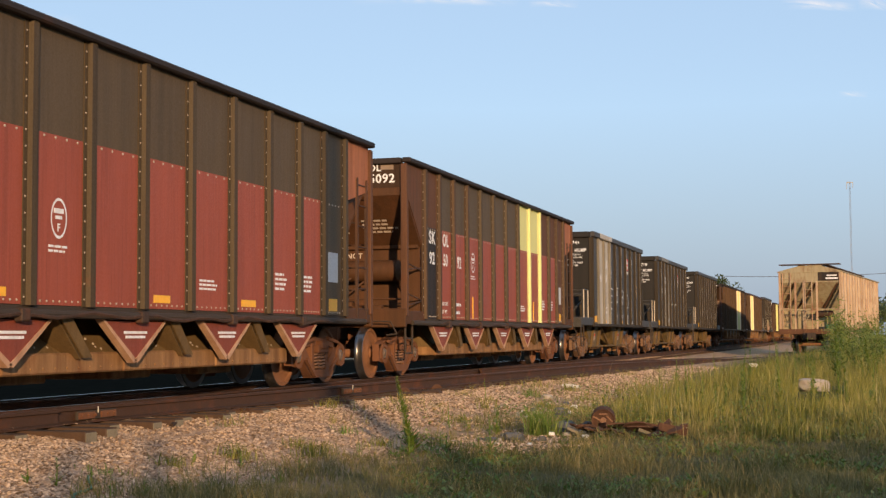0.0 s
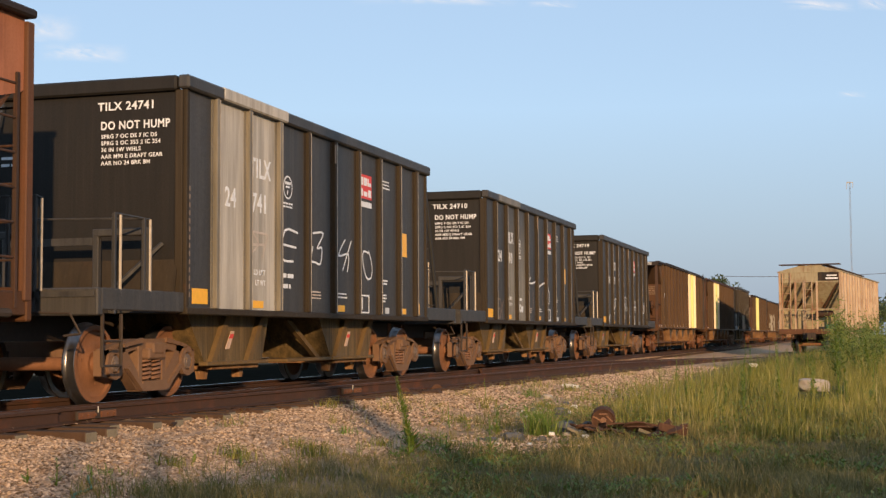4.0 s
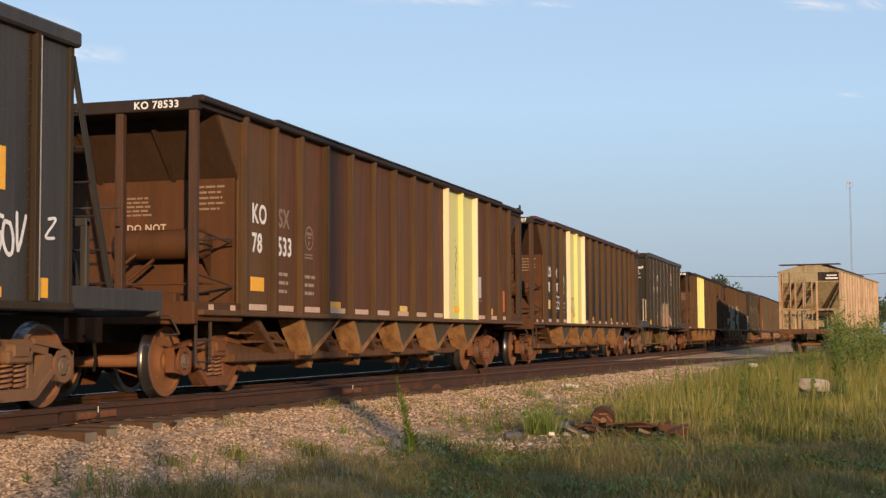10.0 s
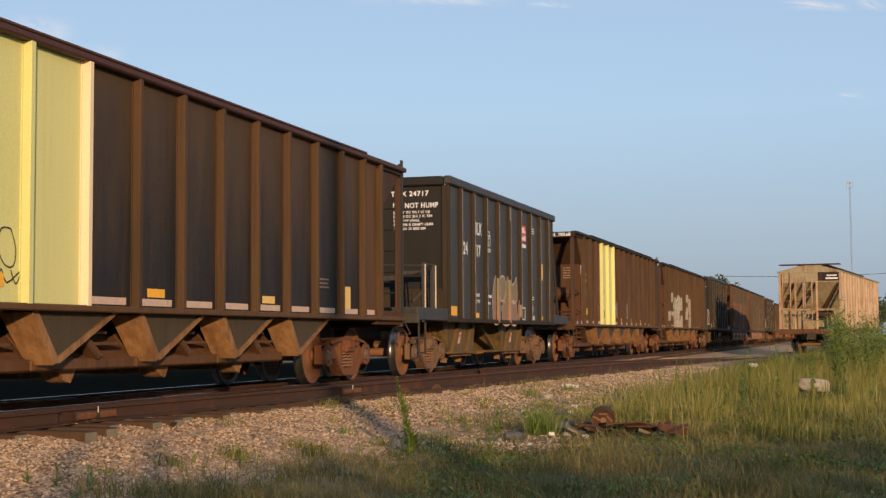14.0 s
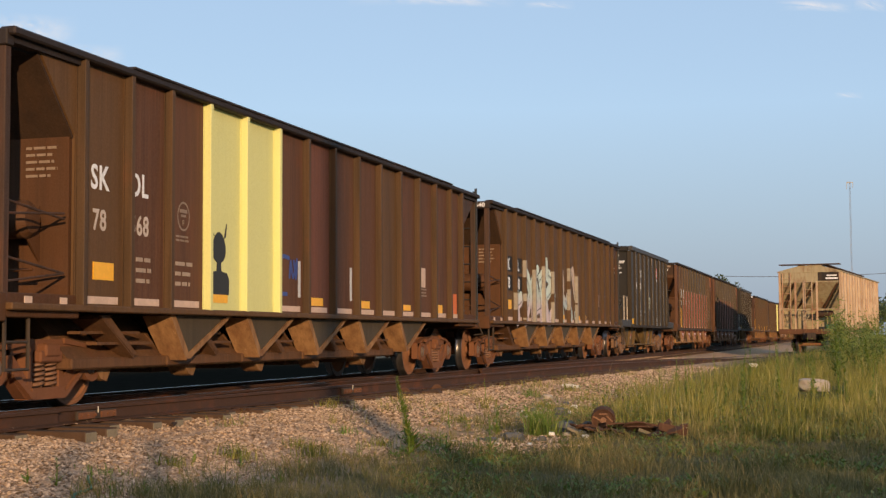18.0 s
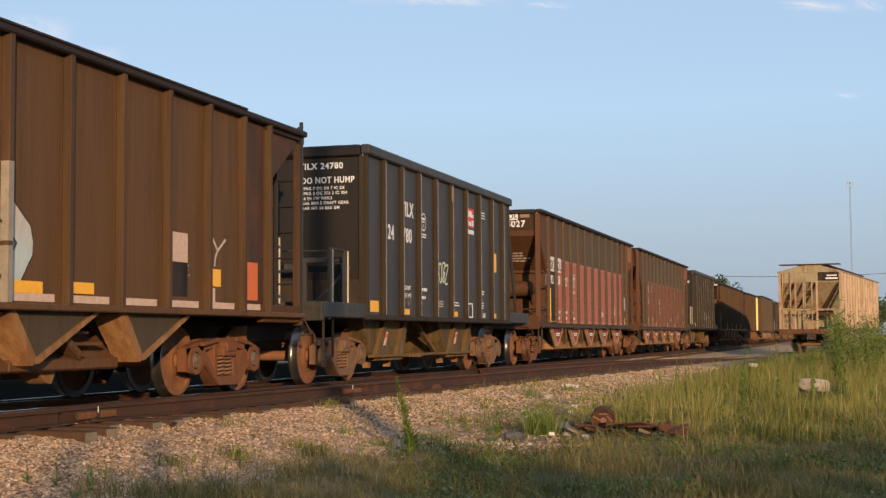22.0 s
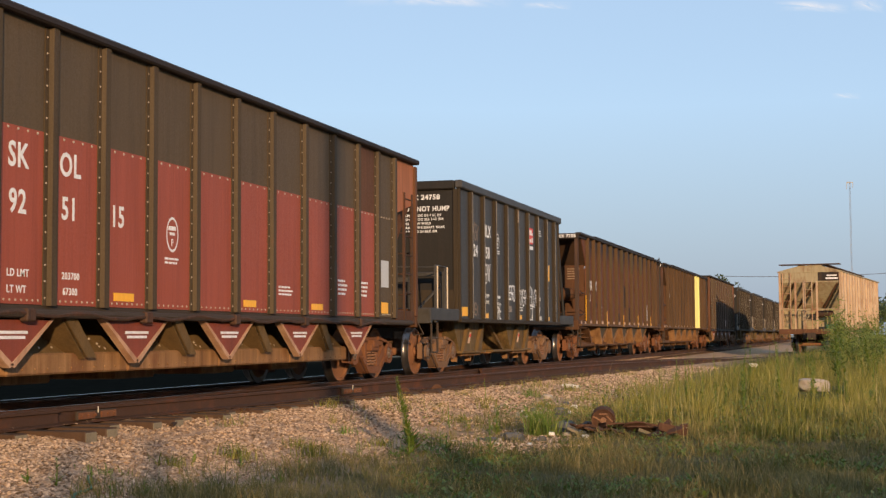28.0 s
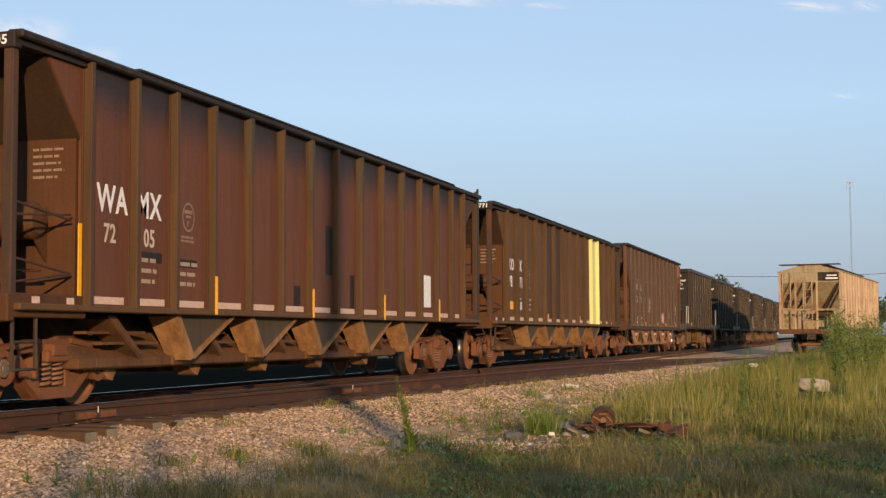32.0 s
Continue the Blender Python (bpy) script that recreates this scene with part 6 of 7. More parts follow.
# the same rail goes on nearer than the points, as an outer stock rail
rail([(-30, LINE_Y - 1.03), (4, LINE_Y - 1.03), (9.4, siding(9.4) - 0.90), (13, siding(13) - 0.753 - 0.09)], "rail", "dark brown stock rail with joint bars", RAIL_DULL)


LITTER_PALE = plain("pale_metal", (0.6, 0.57, 0.5), 0.5, 0, 0.3, 10)


def joint(x, y):
    s = Shape().box(-0.42, 0.42, -0.045, -0.012, -0.145, -0.045, 0.008)
    j = thing("joint_bar", s.mesh("joint_bar"), UNDER_DARK, "rusty bolted joint bar on the rail", "joint bar", "joint bars", m=pose(x, y, 0))
    for k in range(6):
        b = Shape().tube((-0.34 + 0.136 * k, -0.07, -0.095), (-0.34 + 0.136 * k, -0.04, -0.095), 0.016, 6)
        part("bolt", b.mesh("bolt"), TRUCK, j)
    for e in (-1, 1):
        part("cover_plate", Shape().box(min(e * 0.06, e * 0.40), max(e * 0.06, e * 0.40), -0.052, -0.044, -0.135, -0.06, 0.004).mesh("cover_plate"), TRUCK, j, "rust-red plate")
    part("bond_pin", Shape().tube((0.0, -0.05, -0.075), (0.0, -0.05, -0.008), 0.006, 6).mesh("bond_pin"), LITTER_PALE, j, "pale bond pin")


joint(13.78, siding(13.78) - 0.765)
joint(20.6, siding(20.6) - 0.753)


def tie_mesh(half):
    return Shape().box(-0.115, 0.115, -half, half, -0.36, -0.183, 0.012).mesh("tie")


STANDARD, k_tie = tie_mesh(1.3), 0
for k in range(300):
    x = -12 + 0.52 * k
    if x > 140:
        break
    near_end = min(LINE_Y - 1.3, siding(x) - 1.3) if 4 < x < 38 else LINE_Y - 1.3
    if 9.5 < x < 15.0:
        near_end = {47: 7.44, 48: 7.52, 50: 7.58, 51: 7.56}.get(k, near_end + 0.1)
    jitter = 0.0 if 9.5 < x < 15.0 else 0.12 * math.sin(k * 2.7)
    half = (LINE_Y + 1.3 - near_end) / 2
    me = STANDARD if half < 1.31 else tie_mesh(half)
    t = thing("tie", me, TIE, "weathered creosoted wooden tie", "railway tie", "ties under the tracks", m=pose(x, (LINE_Y + 1.3 + near_end) / 2 + jitter, 0, 0, 0, 1.5 * math.sin(k * 1.3)))
    if 8 < x < 22:
        part("end_grain", Shape().box(-0.102, 0.102, -half - 0.005, -half + 0.02, -0.35, -0.196, 0.004).mesh("end_grain"), TIE_END, t, "weathered pale end grain")
for k in range(60):
    x = 38 + 0.6 * k
    thing("tie", STANDARD, TIE, "weathered wooden tie of the siding", "railway tie", "ties under the tracks", m=pose(x, siding(x), dip(x), 0, 0, -6))



# ---- the parked covered hopper on the siding ----
BEIGE = paint("beige_paint_with_rust", (0.50, 0.40, 0.30), (0.42, 0.28, 0.18), 0.7, 0.50, 0.9, 0, (0.32, 0.13, 0.06), red=(0.24, 0.085, 0.04))
BEIGE_END = paint("beige_end_paint", (0.31, 0.27, 0.175), (0.25, 0.19, 0.11), 0.75, 0.55, 0.7, 0, (0.24, 0.085, 0.035), red=(0.19, 0.06, 0.026))
BEIGE_POST = paint("pale_rusty_post_paint", (0.44, 0.34, 0.24), (0.34, 0.17, 0.09), 0.75, 0.6, 0.8, 0, (0.30, 0.10, 0.04))
PH_LONG = 17.6


def parked_hopper():
    x0 = 72.7
    car = new("covered_hopper_car")
    car.matrix_basis = pose(x0, 2.40, -0.22, 0, 0, -6.6)
    tagged(car, "rust-stained beige covered hopper car parked on the siding", "freight car")
    w = 1.55
    cuts = [0.15 + (PH_LONG - 0.3) * k / 15 for k in range(16)]
    rib = Shape().box(-0.045, 0.045, -w - 0.09, -w, 1.30, 4.10, 0.01).mesh("rib")
    for a, b in zip(cuts, cuts[1:]):
        s = Shape()
        if a < 1:
            s.prism("y", [(0.06, 4.15), (b, 4.15), (b, 2.38), (0.06, 3.64)], -w, -w + 0.03)
        else:
            s.box(a, b, -w, -w + 0.03, 1.28, 4.15)
        part("side_panel", s.mesh("side_panel"), BEIGE, car, "")
        part("rib", rib, BEIGE, car, "", pose(a, 0, 0))
    part("far_side", Shape().box(0.15, PH_LONG - 0.15, w - 0.03, w, 1.28, 4.15).mesh("far_side"), BEIGE, car)
    s = Shape().prism("x", [(-w - 0.06, 4.12), (-w - 0.06, 4.18), (-0.5, 4.46), (0.5, 4.46), (w + 0.06, 4.18), (w + 0.06, 4.12)], 0.0, PH_LONG)
    part("roof", s.mesh("roof"), BEIGE_END, car, "low pitched rusty roof")
    s = Shape()
    for y in (-0.62, 0.62):
        s.box(0.3, PH_LONG - 0.4, y - 0.16, y + 0.16, 4.52, 4.56)
    s.box(-0.1, 0.5, -1.5, 1.5, 4.50, 4.55)
    part("running_board", s.mesh("running_board"), RUST_DARK, car, "dark roof walkway")
    for k in range(4):
        part("hatch", Shape().box(-0.5, 0.5, -0.4, 0.4, 4.44, 4.60, 0.03).mesh("hatch"), BEIGE_END, car, "", pose(2.4 + 4.2 * k, 0, 0))
    part("end_plate", Shape().box(0.02, 0.06, -w, w, 3.62, 4.16).mesh("end_plate"), BEIGE_END, car)
    part("name_board", Shape().box(0.006, 0.022, -1.45, -0.42, 3.68, 4.12).mesh("name_board"), BLUE_BLACK, car, "black lettered board")
    s = Shape().box(0.0, 0.008, -1.35, -0.85, 3.92, 3.98).box(0.0, 0.008, -1.40, -0.80, 3.76, 3.84)
    part("text_bar", s.mesh("text_bar"), WHITE, car)
    s = Shape().plate([(0.06, -w, 3.64), (0.06, w, 3.64), (1.30, w, 2.30), (1.30, -w, 2.30)], 0.04).box(1.28, 1.34, -w, w, 1.2, 2.32)
    part("slope_sheet", s.mesh("slope_sheet"), BEIGE_END, car, "beige sloping end sheet")
    for y in (-w + 0.05, -0.35, 0.30, 0.72, w - 0.05):
        part("end_post", Shape().box(-0.03, 0.05, y - 0.05, y + 0.05, 1.22, 4.1 if abs(y) > 1 else 3.65, 0.01).mesh("end_post"), BEIGE_POST, car)
    for y0, y1 in ((-1.35, -0.55), (-0.25, 0.75), (0.85, 1.35)):
        part("brace", Shape().tube((0.1, y0, 3.55), (1.1, y1, 2.35), 0.05, 6).mesh("brace"), RUST_BROWN, car)
    part("cross_bar", Shape().box(-0.02, 0.06, -w, w, 2.18, 2.27, 0.01).mesh("cross_bar"), BEIGE_END, car)
    part("end_platform", Shape().box(-0.15, 1.3, -w, w, 1.12, 1.20).box(-0.22, -0.1, -w, w, 0.98, 1.24, 0.015).mesh("end_platform"), RUST_BROWN, car)
    s = Shape().path([(0.27 * math.cos(0.31416 * k), 0, 0.27 * math.sin(0.31416 * k)) for k in range(21)], 0.02, 5)
    for k in range(5):
        s.tube((0, 0, 0), (0.27 * math.cos(1.2566 * k), 0, 0.27 * math.sin(1.2566 * k)), 0.016, 5)
    part("brake_wheel", s.mesh("brake_wheel"), BEIGE_END, car, "pale brake wheel", pose(-0.2, 0.30, 1.95, 0, 0, 90))
    s = Shape().lathe([(0.02, -0.55), (0.17, -0.5), (0.17, 0.35), (0.02, 0.4)], 16, (0.6, -0.55, 2.0))
    part("air_reservoir", s.mesh("air_reservoir"), RUST_DARK, car, "dark rusty brake cylinder")
    s = Shape()
    ladder(s, -0.05, 0.95, 1.0, 4.1, 0.40)
    part("end_ladder", s.mesh("end_ladder"), BEIGE_POST, car, "pale ladder")
    s = Shape()
    ladder(s, -0.06, -0.12, 1.2, 3.7, 0.34)
    part("end_ladder", s.mesh("end_ladder"), BEIGE_POST, car, "pale ladder beside the brake wheel")
    part("green_box", Shape().box(0.2, 0.6, -1.25, -0.75, 1.2, 1.5, 0.02).mesh("green_box"), plain("green_enamel", (0.03, 0.12, 0.07), 0.5, 0, 0.4, 9), car, "small green box on the end platform")
    part("side_sill", Shape().box(0.0, PH_LONG, -w - 0.1, -w + 0.05, 1.18, 1.30, 0.012).mesh("side_sill"), RUST_ORANGE, car)
    for k in range(3):
        s = Shape().prism("y", [(-2.2, 1.2), (2.2, 1.2), (0.45, 0.42), (-0.45, 0.42)], -1.3, 1.3)
        part("hopper_chute", s.mesh("hopper_chute"), BEIGE, car, "", pose(4.4 + 4.4 * k, 0, 0))
    part("center_sill", Shape().box(-0.2, PH_LONG + 0.2, -0.16, 0.16, 0.72, 1.05).mesh("center_sill"), UNDER_DARK, car)
    for u in (1.75, PH_LONG - 1.75):
        t = part("truck", MESHES["truck_bolster"], UNDER_DARK, car, "", pose(u, 0, 0))
        for m in (Matrix(), FLIP):
            part("side_frame", MESHES["side_frame"], UNDER_DARK, t, "", m)
        for x in (-0.889, 0.889):
            o = new("wheelset", WHEEL_MESH)
            o.parent = t
            o.matrix_basis = pose(x, 0, 0.457)
    for m in (pose(-0.2, 0, 0), pose(PH_LONG + 0.2, 0, 0, 0, 0, 180)):
        part("coupler", MESHES["coupler"], UNDER_DARK, car, "", m)


parked_hopper()


# ---- grass and weeds ----
def leaf_material(name, dark, light, straw, share=0.35):
    m, t, b = nodes_of(name)
    geo = t.nodes.new("ShaderNodeNewGeometry")
    tc = t.nodes.new("ShaderNodeTexCoord").outputs["Object"]
    rnd = geo.outputs["Random Per Island"]
    c = mix(t, rnd, dark, light)
    patchy = ramp(t, noise_at(t, tc, 0.7, 4), 0.46, 0.66)
    mul = t.nodes.new("ShaderNodeMath")
    mul.operation = "MULTIPLY_ADD"
    mul.inputs[1].default_value = 0.42
    t.links.new(patchy, mul.inputs[0])
    t.links.new(ramp(t, rnd, 1.0 - share, 1.0, 0, 0.9), mul.inputs[2])
    mul.use_clamp = True
    c = mix(t, mul.outputs[0], c, straw)
    t.links.new(c, b.inputs["Base Color"])
    b.inputs["Roughness"].default_value = 0.6
    tr = t.nodes.new("ShaderNodeBsdfTranslucent")
    t.links.new(c, tr.inputs["Color"])
    ms = t.nodes.new("ShaderNodeMixShader")
    ms.inputs[0].default_value = 0.3
    t.links.new(b.outputs[0], ms.inputs[1])
    t.links.new(tr.outputs[0], ms.inputs[2])
    t.links.new(ms.outputs[0], t.nodes["Material Output"].inputs["Surface"])
    return m


GRASS_LIT = leaf_material("sunlit_field_grass", (0.080, 0.100, 0.013), (0.285, 0.262, 0.040), (0.42, 0.34, 0.13), 0.2)
GRASS_LOW = leaf_material("low_roadside_grass", (0.084, 0.086, 0.021), (0.20, 0.178, 0.046), (0.38, 0.28, 0.115), 0.32)
WEED_GREEN = leaf_material("weed_leaves", (0.07, 0.13, 0.016), (0.17, 0.24, 0.035), (0.26, 0.26, 0.06), 0.15)
TREE_GREEN = leaf_material("tree_leaves", (0.028, 0.050, 0.012), (0.075, 0.10, 0.022), (0.12, 0.12, 0.03), 0.12)


def blades(name, spots, rnd):
    """Grass as one mesh; spots are x, y, height, width, lean."""
    n = len(spots)
    a = np.array(spots)
    r = np.random.RandomState(rnd)
    turn = r.uniform(0, 6.283, n)
    face = r.uniform(0, 6.283, n)
    z = np.array([ground_z(x, y) for x, y in a[:, :2]]) - 0.01
    base = np.stack([a[:, 0], a[:, 1], z], 1)
    side = np.stack([np.cos(face), np.sin(face), 0 * face], 1) * a[:, 3:4] / 2
    bend = np.stack([np.cos(turn), np.sin(turn), 0 * turn], 1) * (a[:, 4] * a[:, 2])[:, None]
    up = np.stack([0 * z, 0 * z, a[:, 2]], 1)
    mid = base + up * 0.55 + bend * 0.3
    tip = base + up * (1 - 0.25 * a[:, 4:5]) + bend
    v = np.stack([base - side, base + side, mid + side * 0.75, mid - side * 0.75, tip], 1).reshape(-1, 3)
    me = bpy.data.meshes.new(name)
    me.vertices.add(5 * n)
    me.vertices.foreach_set("co", v.astype(np.float32).ravel())
    k = np.arange(n)[:, None] * 5
    loops = np.concatenate([k + np.array([[0, 1, 2, 3]]), k + np.array([[3, 2, 4]])], 1).ravel()
    me.loops.add(7 * n)
    me.loops.foreach_set("vertex_index", loops.astype(np.int32))
    me.polygons.add(2 * n)
    starts = (np.arange(n)[:, None] * 7 + np.array([[0, 4]])).ravel()
    me.polygons.foreach_set("loop_start", starts.astype(np.int32))
    me.update(calc_edges=True)
    me.materials.append(None)
    return me


def verge(x):
    """Where the gravel gives way to the grass."""
    return 5.1 - 0.045 * (x - 10) + 0.45 * math.sin(x * 0.75) + 0.25 * math.sin(x * 2.1 + 1)


def bare(x, y):
    """The trodden patch round the scrap heap."""
    return ((x - 15.7) / 1.7) ** 2 + ((y - 3.75) / 0.75) ** 2 < 1.0 + 0.5 * math.sin(x * 3.1 + y * 2.3)


def grass_spots(seed):
    rnd = random.Random(seed)
    low, tall = [], []
    while len(low) < 70000:
        d = 5.5 + 16 * rnd.random() ** 1.3
        side = rnd.uniform(-0.10, 0.62)
        x, y = d, d * side
        e = verge(x) - y
        if e < -1.3 or (bare(x, y) and rnd.random() < 0.82):
            continue
        p = 1.0 if e > 0.5 else max(0.0, 0.10 + 0.55 * (e + 0.4))
        clump = noise.noise(Vector((x * 1.1, y * 1.1, 3)))
        if rnd.random() > p * (0.60 + 0.9 * clump):
            continue
        h = rnd.uniform(0.04, 0.15) * (1 + 1.4 * max(0, clump)) * (1.7 if rnd.random() < 0.05 else 1)
        low.append((x, y, h, rnd.uniform(0.004, 0.009), rnd.uniform(0.2, 0.9)))
    while len(tall) < 46000:
        x = 15 + 60 * rnd.random() ** 1.5
        y = -0.045 * x - 0.6 + (0.045 * x + 6.2) * rnd.random()
        start = 19 + 3.6 * (y - 0.0)
        edge = 5.0 - 0.055 * (x - 12) - y
        if edge < -0.6 or x < 16.0 + 1.3 * max(0, y - 1.0):
            continue
        clump = noise.noise(Vector((x * 0.7, y * 0.9, 9)))
        if rnd.random() > (0.30 + 0.35 * min(2, max(0, edge))) * (0.72 + 1.5 * clump):
            continue
        if (22.5 < x < 31.5 and abs(y - 0.027 * x) < 0.46) or (bare(x, y) and rnd.random() < 0.9):
            continue
        rise = min(1, max(0.25, (x - 14) / 12)) * min(1, max(0.2, 0.35 + edge * 0.4))
        h = rnd.uniform(0.12, 0.42) * (0.5 + 0.8 * rise) * max(0.35, 1 + 1.3 * noise.noise(Vector((x * 0.42, y * 0.8, 4))) + 0.5 * clump) * (1.8 if rnd.random() < 0.03 else 1)
        tall.append((x, y, h, rnd.uniform(0.006, 0.013), rnd.uniform(0.08, 0.5)))
    return low, tall


LOW, TALL = grass_spots(5)
thing("low_grass", blades("low_grass", LOW, 1), GRASS_LOW, "short patchy roadside grass", "grass", kind="stuff")
thing("tall_grass", blades("tall_grass", TALL, 2), GRASS_LIT, "tall yellow-green field grass", "grass", kind="stuff")


def weed(x, y, height, seed, lean=(0.0, 0.0), leaf=0.10, bushy=1.0, name="weed"):
    """A tall stalk set with narrow leaves."""
    rnd = random.Random(seed)
    z = ground_z(x, y) - 0.02
    top = Vector((lean[0], lean[1], height))
    pts = [Vector((0, 0, 0)).lerp(top, f) + Vector((rnd.uniform(-1, 1), rnd.uniform(-1, 1), 0)) * 0.012 * height for f in (0, 0.25, 0.5, 0.75, 1.0)]
    st = Shape()
    for k, (p, q) in enumerate(zip(pts, pts[1:])):
        st.tube(p, q, 0.009 * (1 - 0.2 * k), 5, 0.009 * (0.8 - 0.2 * k))
    w = thing(name, None, None, "tall leafy green weed growing beside the track", "weed", "tall weeds", m=pose(x, y, z))
    part("stem", st.mesh("stem"), WEED_GREEN, w)
    v, f = [], []
    for k in range(int(90 * bushy * height / 0.7)):
        g = rnd.uniform(0.04, 1.0)
        c = Vector((0, 0, 0)).lerp(top, g)
        a = rnd.uniform(0, 6.283)
        ln = leaf * rnd.uniform(0.5, 1.2) * (1.15 - 0.75 * g) * (1.0 + 0.5 * (g < 0.25))
        out = Vector((math.cos(a), math.sin(a), rnd.uniform(0.2, 1.1))).normalized() * ln
        s = Vector((-math.sin(a), math.cos(a), 0)) * ln * 0.11
        n = len(v)
        v += [c, c + out * 0.5 + s, c + out, c + out * 0.5 - s]
        f.append((n, n + 1, n + 2, n + 3))
    part("foliage", quick_mesh("foliage", v, f), WEED_GREEN, w)
    return w


weed(13.7, 4.45, 0.80, 41, (-0.07, 0.16), 0.095, 5.0)
weed(17.2, 5.1, 0.36, 42, (0.02, 0.03), 0.06, 0.6)
weed(14.2, 3.75, 0.42, 43, (0.0, 0.03), 0.08, 0.8)
weed(22.0, 5.9, 0.40, 44, (0.0, 0.02), 0.05, 0.5)
weed(16.5, 4.3, 0.40, 45, (0.02, -0.02), 0.10, 1.4)
weed(24.5, 3.4, 0.75, 46, (0.03, 0.0), 0.08, 0.8)
weed(28.0, 3.3, 0.85, 47, (-0.03, 0.02), 0.08, 0.8)
weed(30.0, 3.0, 0.80, 48, (0.02, 0.0), 0.08, 0.9)
rw = random.Random(77)
for k in range(16):
    x = rw.uniform(21, 34)
    weed(x, x * rw.uniform(0.075, 0.128), rw.uniform(0.45, 0.85), 400 + k, (rw.uniform(-0.05, 0.05), rw.uniform(-0.05, 0.05)), 0.09, rw.uniform(1.2, 2.0))
for k in range(40):
    x = rw.uniform(22, 46)
    weed(x, rw.uniform(-0.035 * x, 2.6), rw.uniform(0.5, 1.15), 100 + k, (rw.uniform(-0.08, 0.08), rw.uniform(-0.08, 0.08)), 0.11, rw.uniform(0.7, 1.3))
BUSH_LEAF = leaf_material("bush_leaves", (0.055, 0.10, 0.013), (0.19, 0.235, 0.038), (0.28, 0.26, 0.07), 0.15)


def bush(x, y, high, wide, seed, leaves=700):
    """A loose shrub: thin stems and many small leaves in clumps."""
    rnd = random.Random(seed)
    b = thing("shrub", None, None, "loose green shrub beside the parked car", "shrub", "shrubs by the siding", m=pose(x, y, ground_z(x, y) - 0.03))
    st, tips = Shape(), []
    for k in range(11):
        a, f = rnd.uniform(0, 6.283), rnd.uniform(0.2, 1.0)
        e = Vector((wide * f * math.cos(a), wide * f * math.sin(a), high * rnd.uniform(0.55, 1.0) * (1.1 - 0.35 * f)))
        st.tube((0.05 * math.cos(a), 0.05 * math.sin(a), 0), e, 0.012, 4, 0.004)
        tips += [(e, 0.20), (e * 0.72, 0.26), (e * 0.45, 0.24)]
    part("stem", st.mesh("stem"), BUSH_LEAF, b)
    v, f = [], []
    for k in range(leaves):
        c, r = tips[k % len(tips)]
        p = c + Vector((rnd.gauss(0, 1), rnd.gauss(0, 1), rnd.gauss(0, 1))) * r * 0.55
        a = Vector((rnd.gauss(0, 1), rnd.gauss(0, 1), rnd.gauss(0, 0.8))).normalized() * rnd.uniform(0.06, 0.14)
        q = a.orthogonal().normalized() * a.length * 0.30
        n = len(v)
        v += [p - a * 0.5, p + q * 0.5, p + a * 0.5, p - q * 0.5]
        f.append((n, n + 1, n + 2, n + 3))
    part("foliage", quick_mesh("foliage", v, f), BUSH_LEAF, b)


for k in range(15):
    x = rw.uniform(38, 56)
    y = x * (-0.020 + 0.0028 * k)
    bush(x, y, (1.0 + 0.033 * (x - 30)) * rw.uniform(0.8, 1.15) * (1.42 if 0.006 * x < y else 1.15), rw.uniform(0.5, 0.85), 1200 + k)
for k in range(14):
    x = rw.uniform(36, 58)
    y = x * rw.uniform(-0.022, 0.034)
    weed(x, y, rw.uniform(0.8, 1.7) * (1.0 if y < 0.02 * x else 0.7), 200 + k, (rw.uniform(-0.2, 0.2), rw.uniform(-0.2, 0.2)), 0.20, rw.uniform(1.0, 1.7))
for k in range(16):
    x = rw.uniform(9, 15)
    weed(x, verge(x) - rw.uniform(-0.6, 0.7), rw.uniform(0.12, 0.26), 300 + k, (0, 0), 0.07, 1.2)


def ground_leaves(seed, count):
    """Low broad-leaved plants and leafy stalks scattered through the grass, as one mesh."""
    rnd = random.Random(seed)
    v, f = [], []
    for _ in range(count):
        x = 7.5 + 34 * rnd.random() ** 1.5
        y = x * rnd.uniform(-0.05, 0.34)
        e = verge(x) - y
        if e < -0.5 or bare(x, y) or (x > 20 and abs(y - 0.027 * x) < 0.5) or noise.noise(Vector((x * 0.8, y * 0.8, 17))) < rnd.uniform(-0.25, 0.35):
            continue
        z = ground_z(x, y)
        high = rnd.uniform(0.03, 0.12) if x < 16 else rnd.uniform(0.08, 0.42)
        for k in range(rnd.randint(7, 14)):
            a, g = rnd.uniform(0, 6.283), rnd.random()
            ln = rnd.uniform(0.03, 0.075) * (1.2 - 0.4 * g)
            c = Vector((x + rnd.gauss(0, 0.03), y + rnd.gauss(0, 0.03), z + high * g))
            out = Vector((math.cos(a), math.sin(a), rnd.uniform(0.0, 0.9))).normalized() * ln
            s = Vector((-math.sin(a), math.cos(a), 0)) * ln * 0.24
            n = len(v)
            v += [c, c + out * 0.5 + s, c + out, c + out * 0.5 - s]
            f.append((n, n + 1, n + 2, n + 3))
    return quick_mesh("ground_weeds", v, f)


thing("ground_weeds", ground_leaves(61, 5200), WEED_GREEN, "low broad-leaved green weeds among the grass", "weeds", kind="stuff")
rs = random.Random(62)
STALKS = []
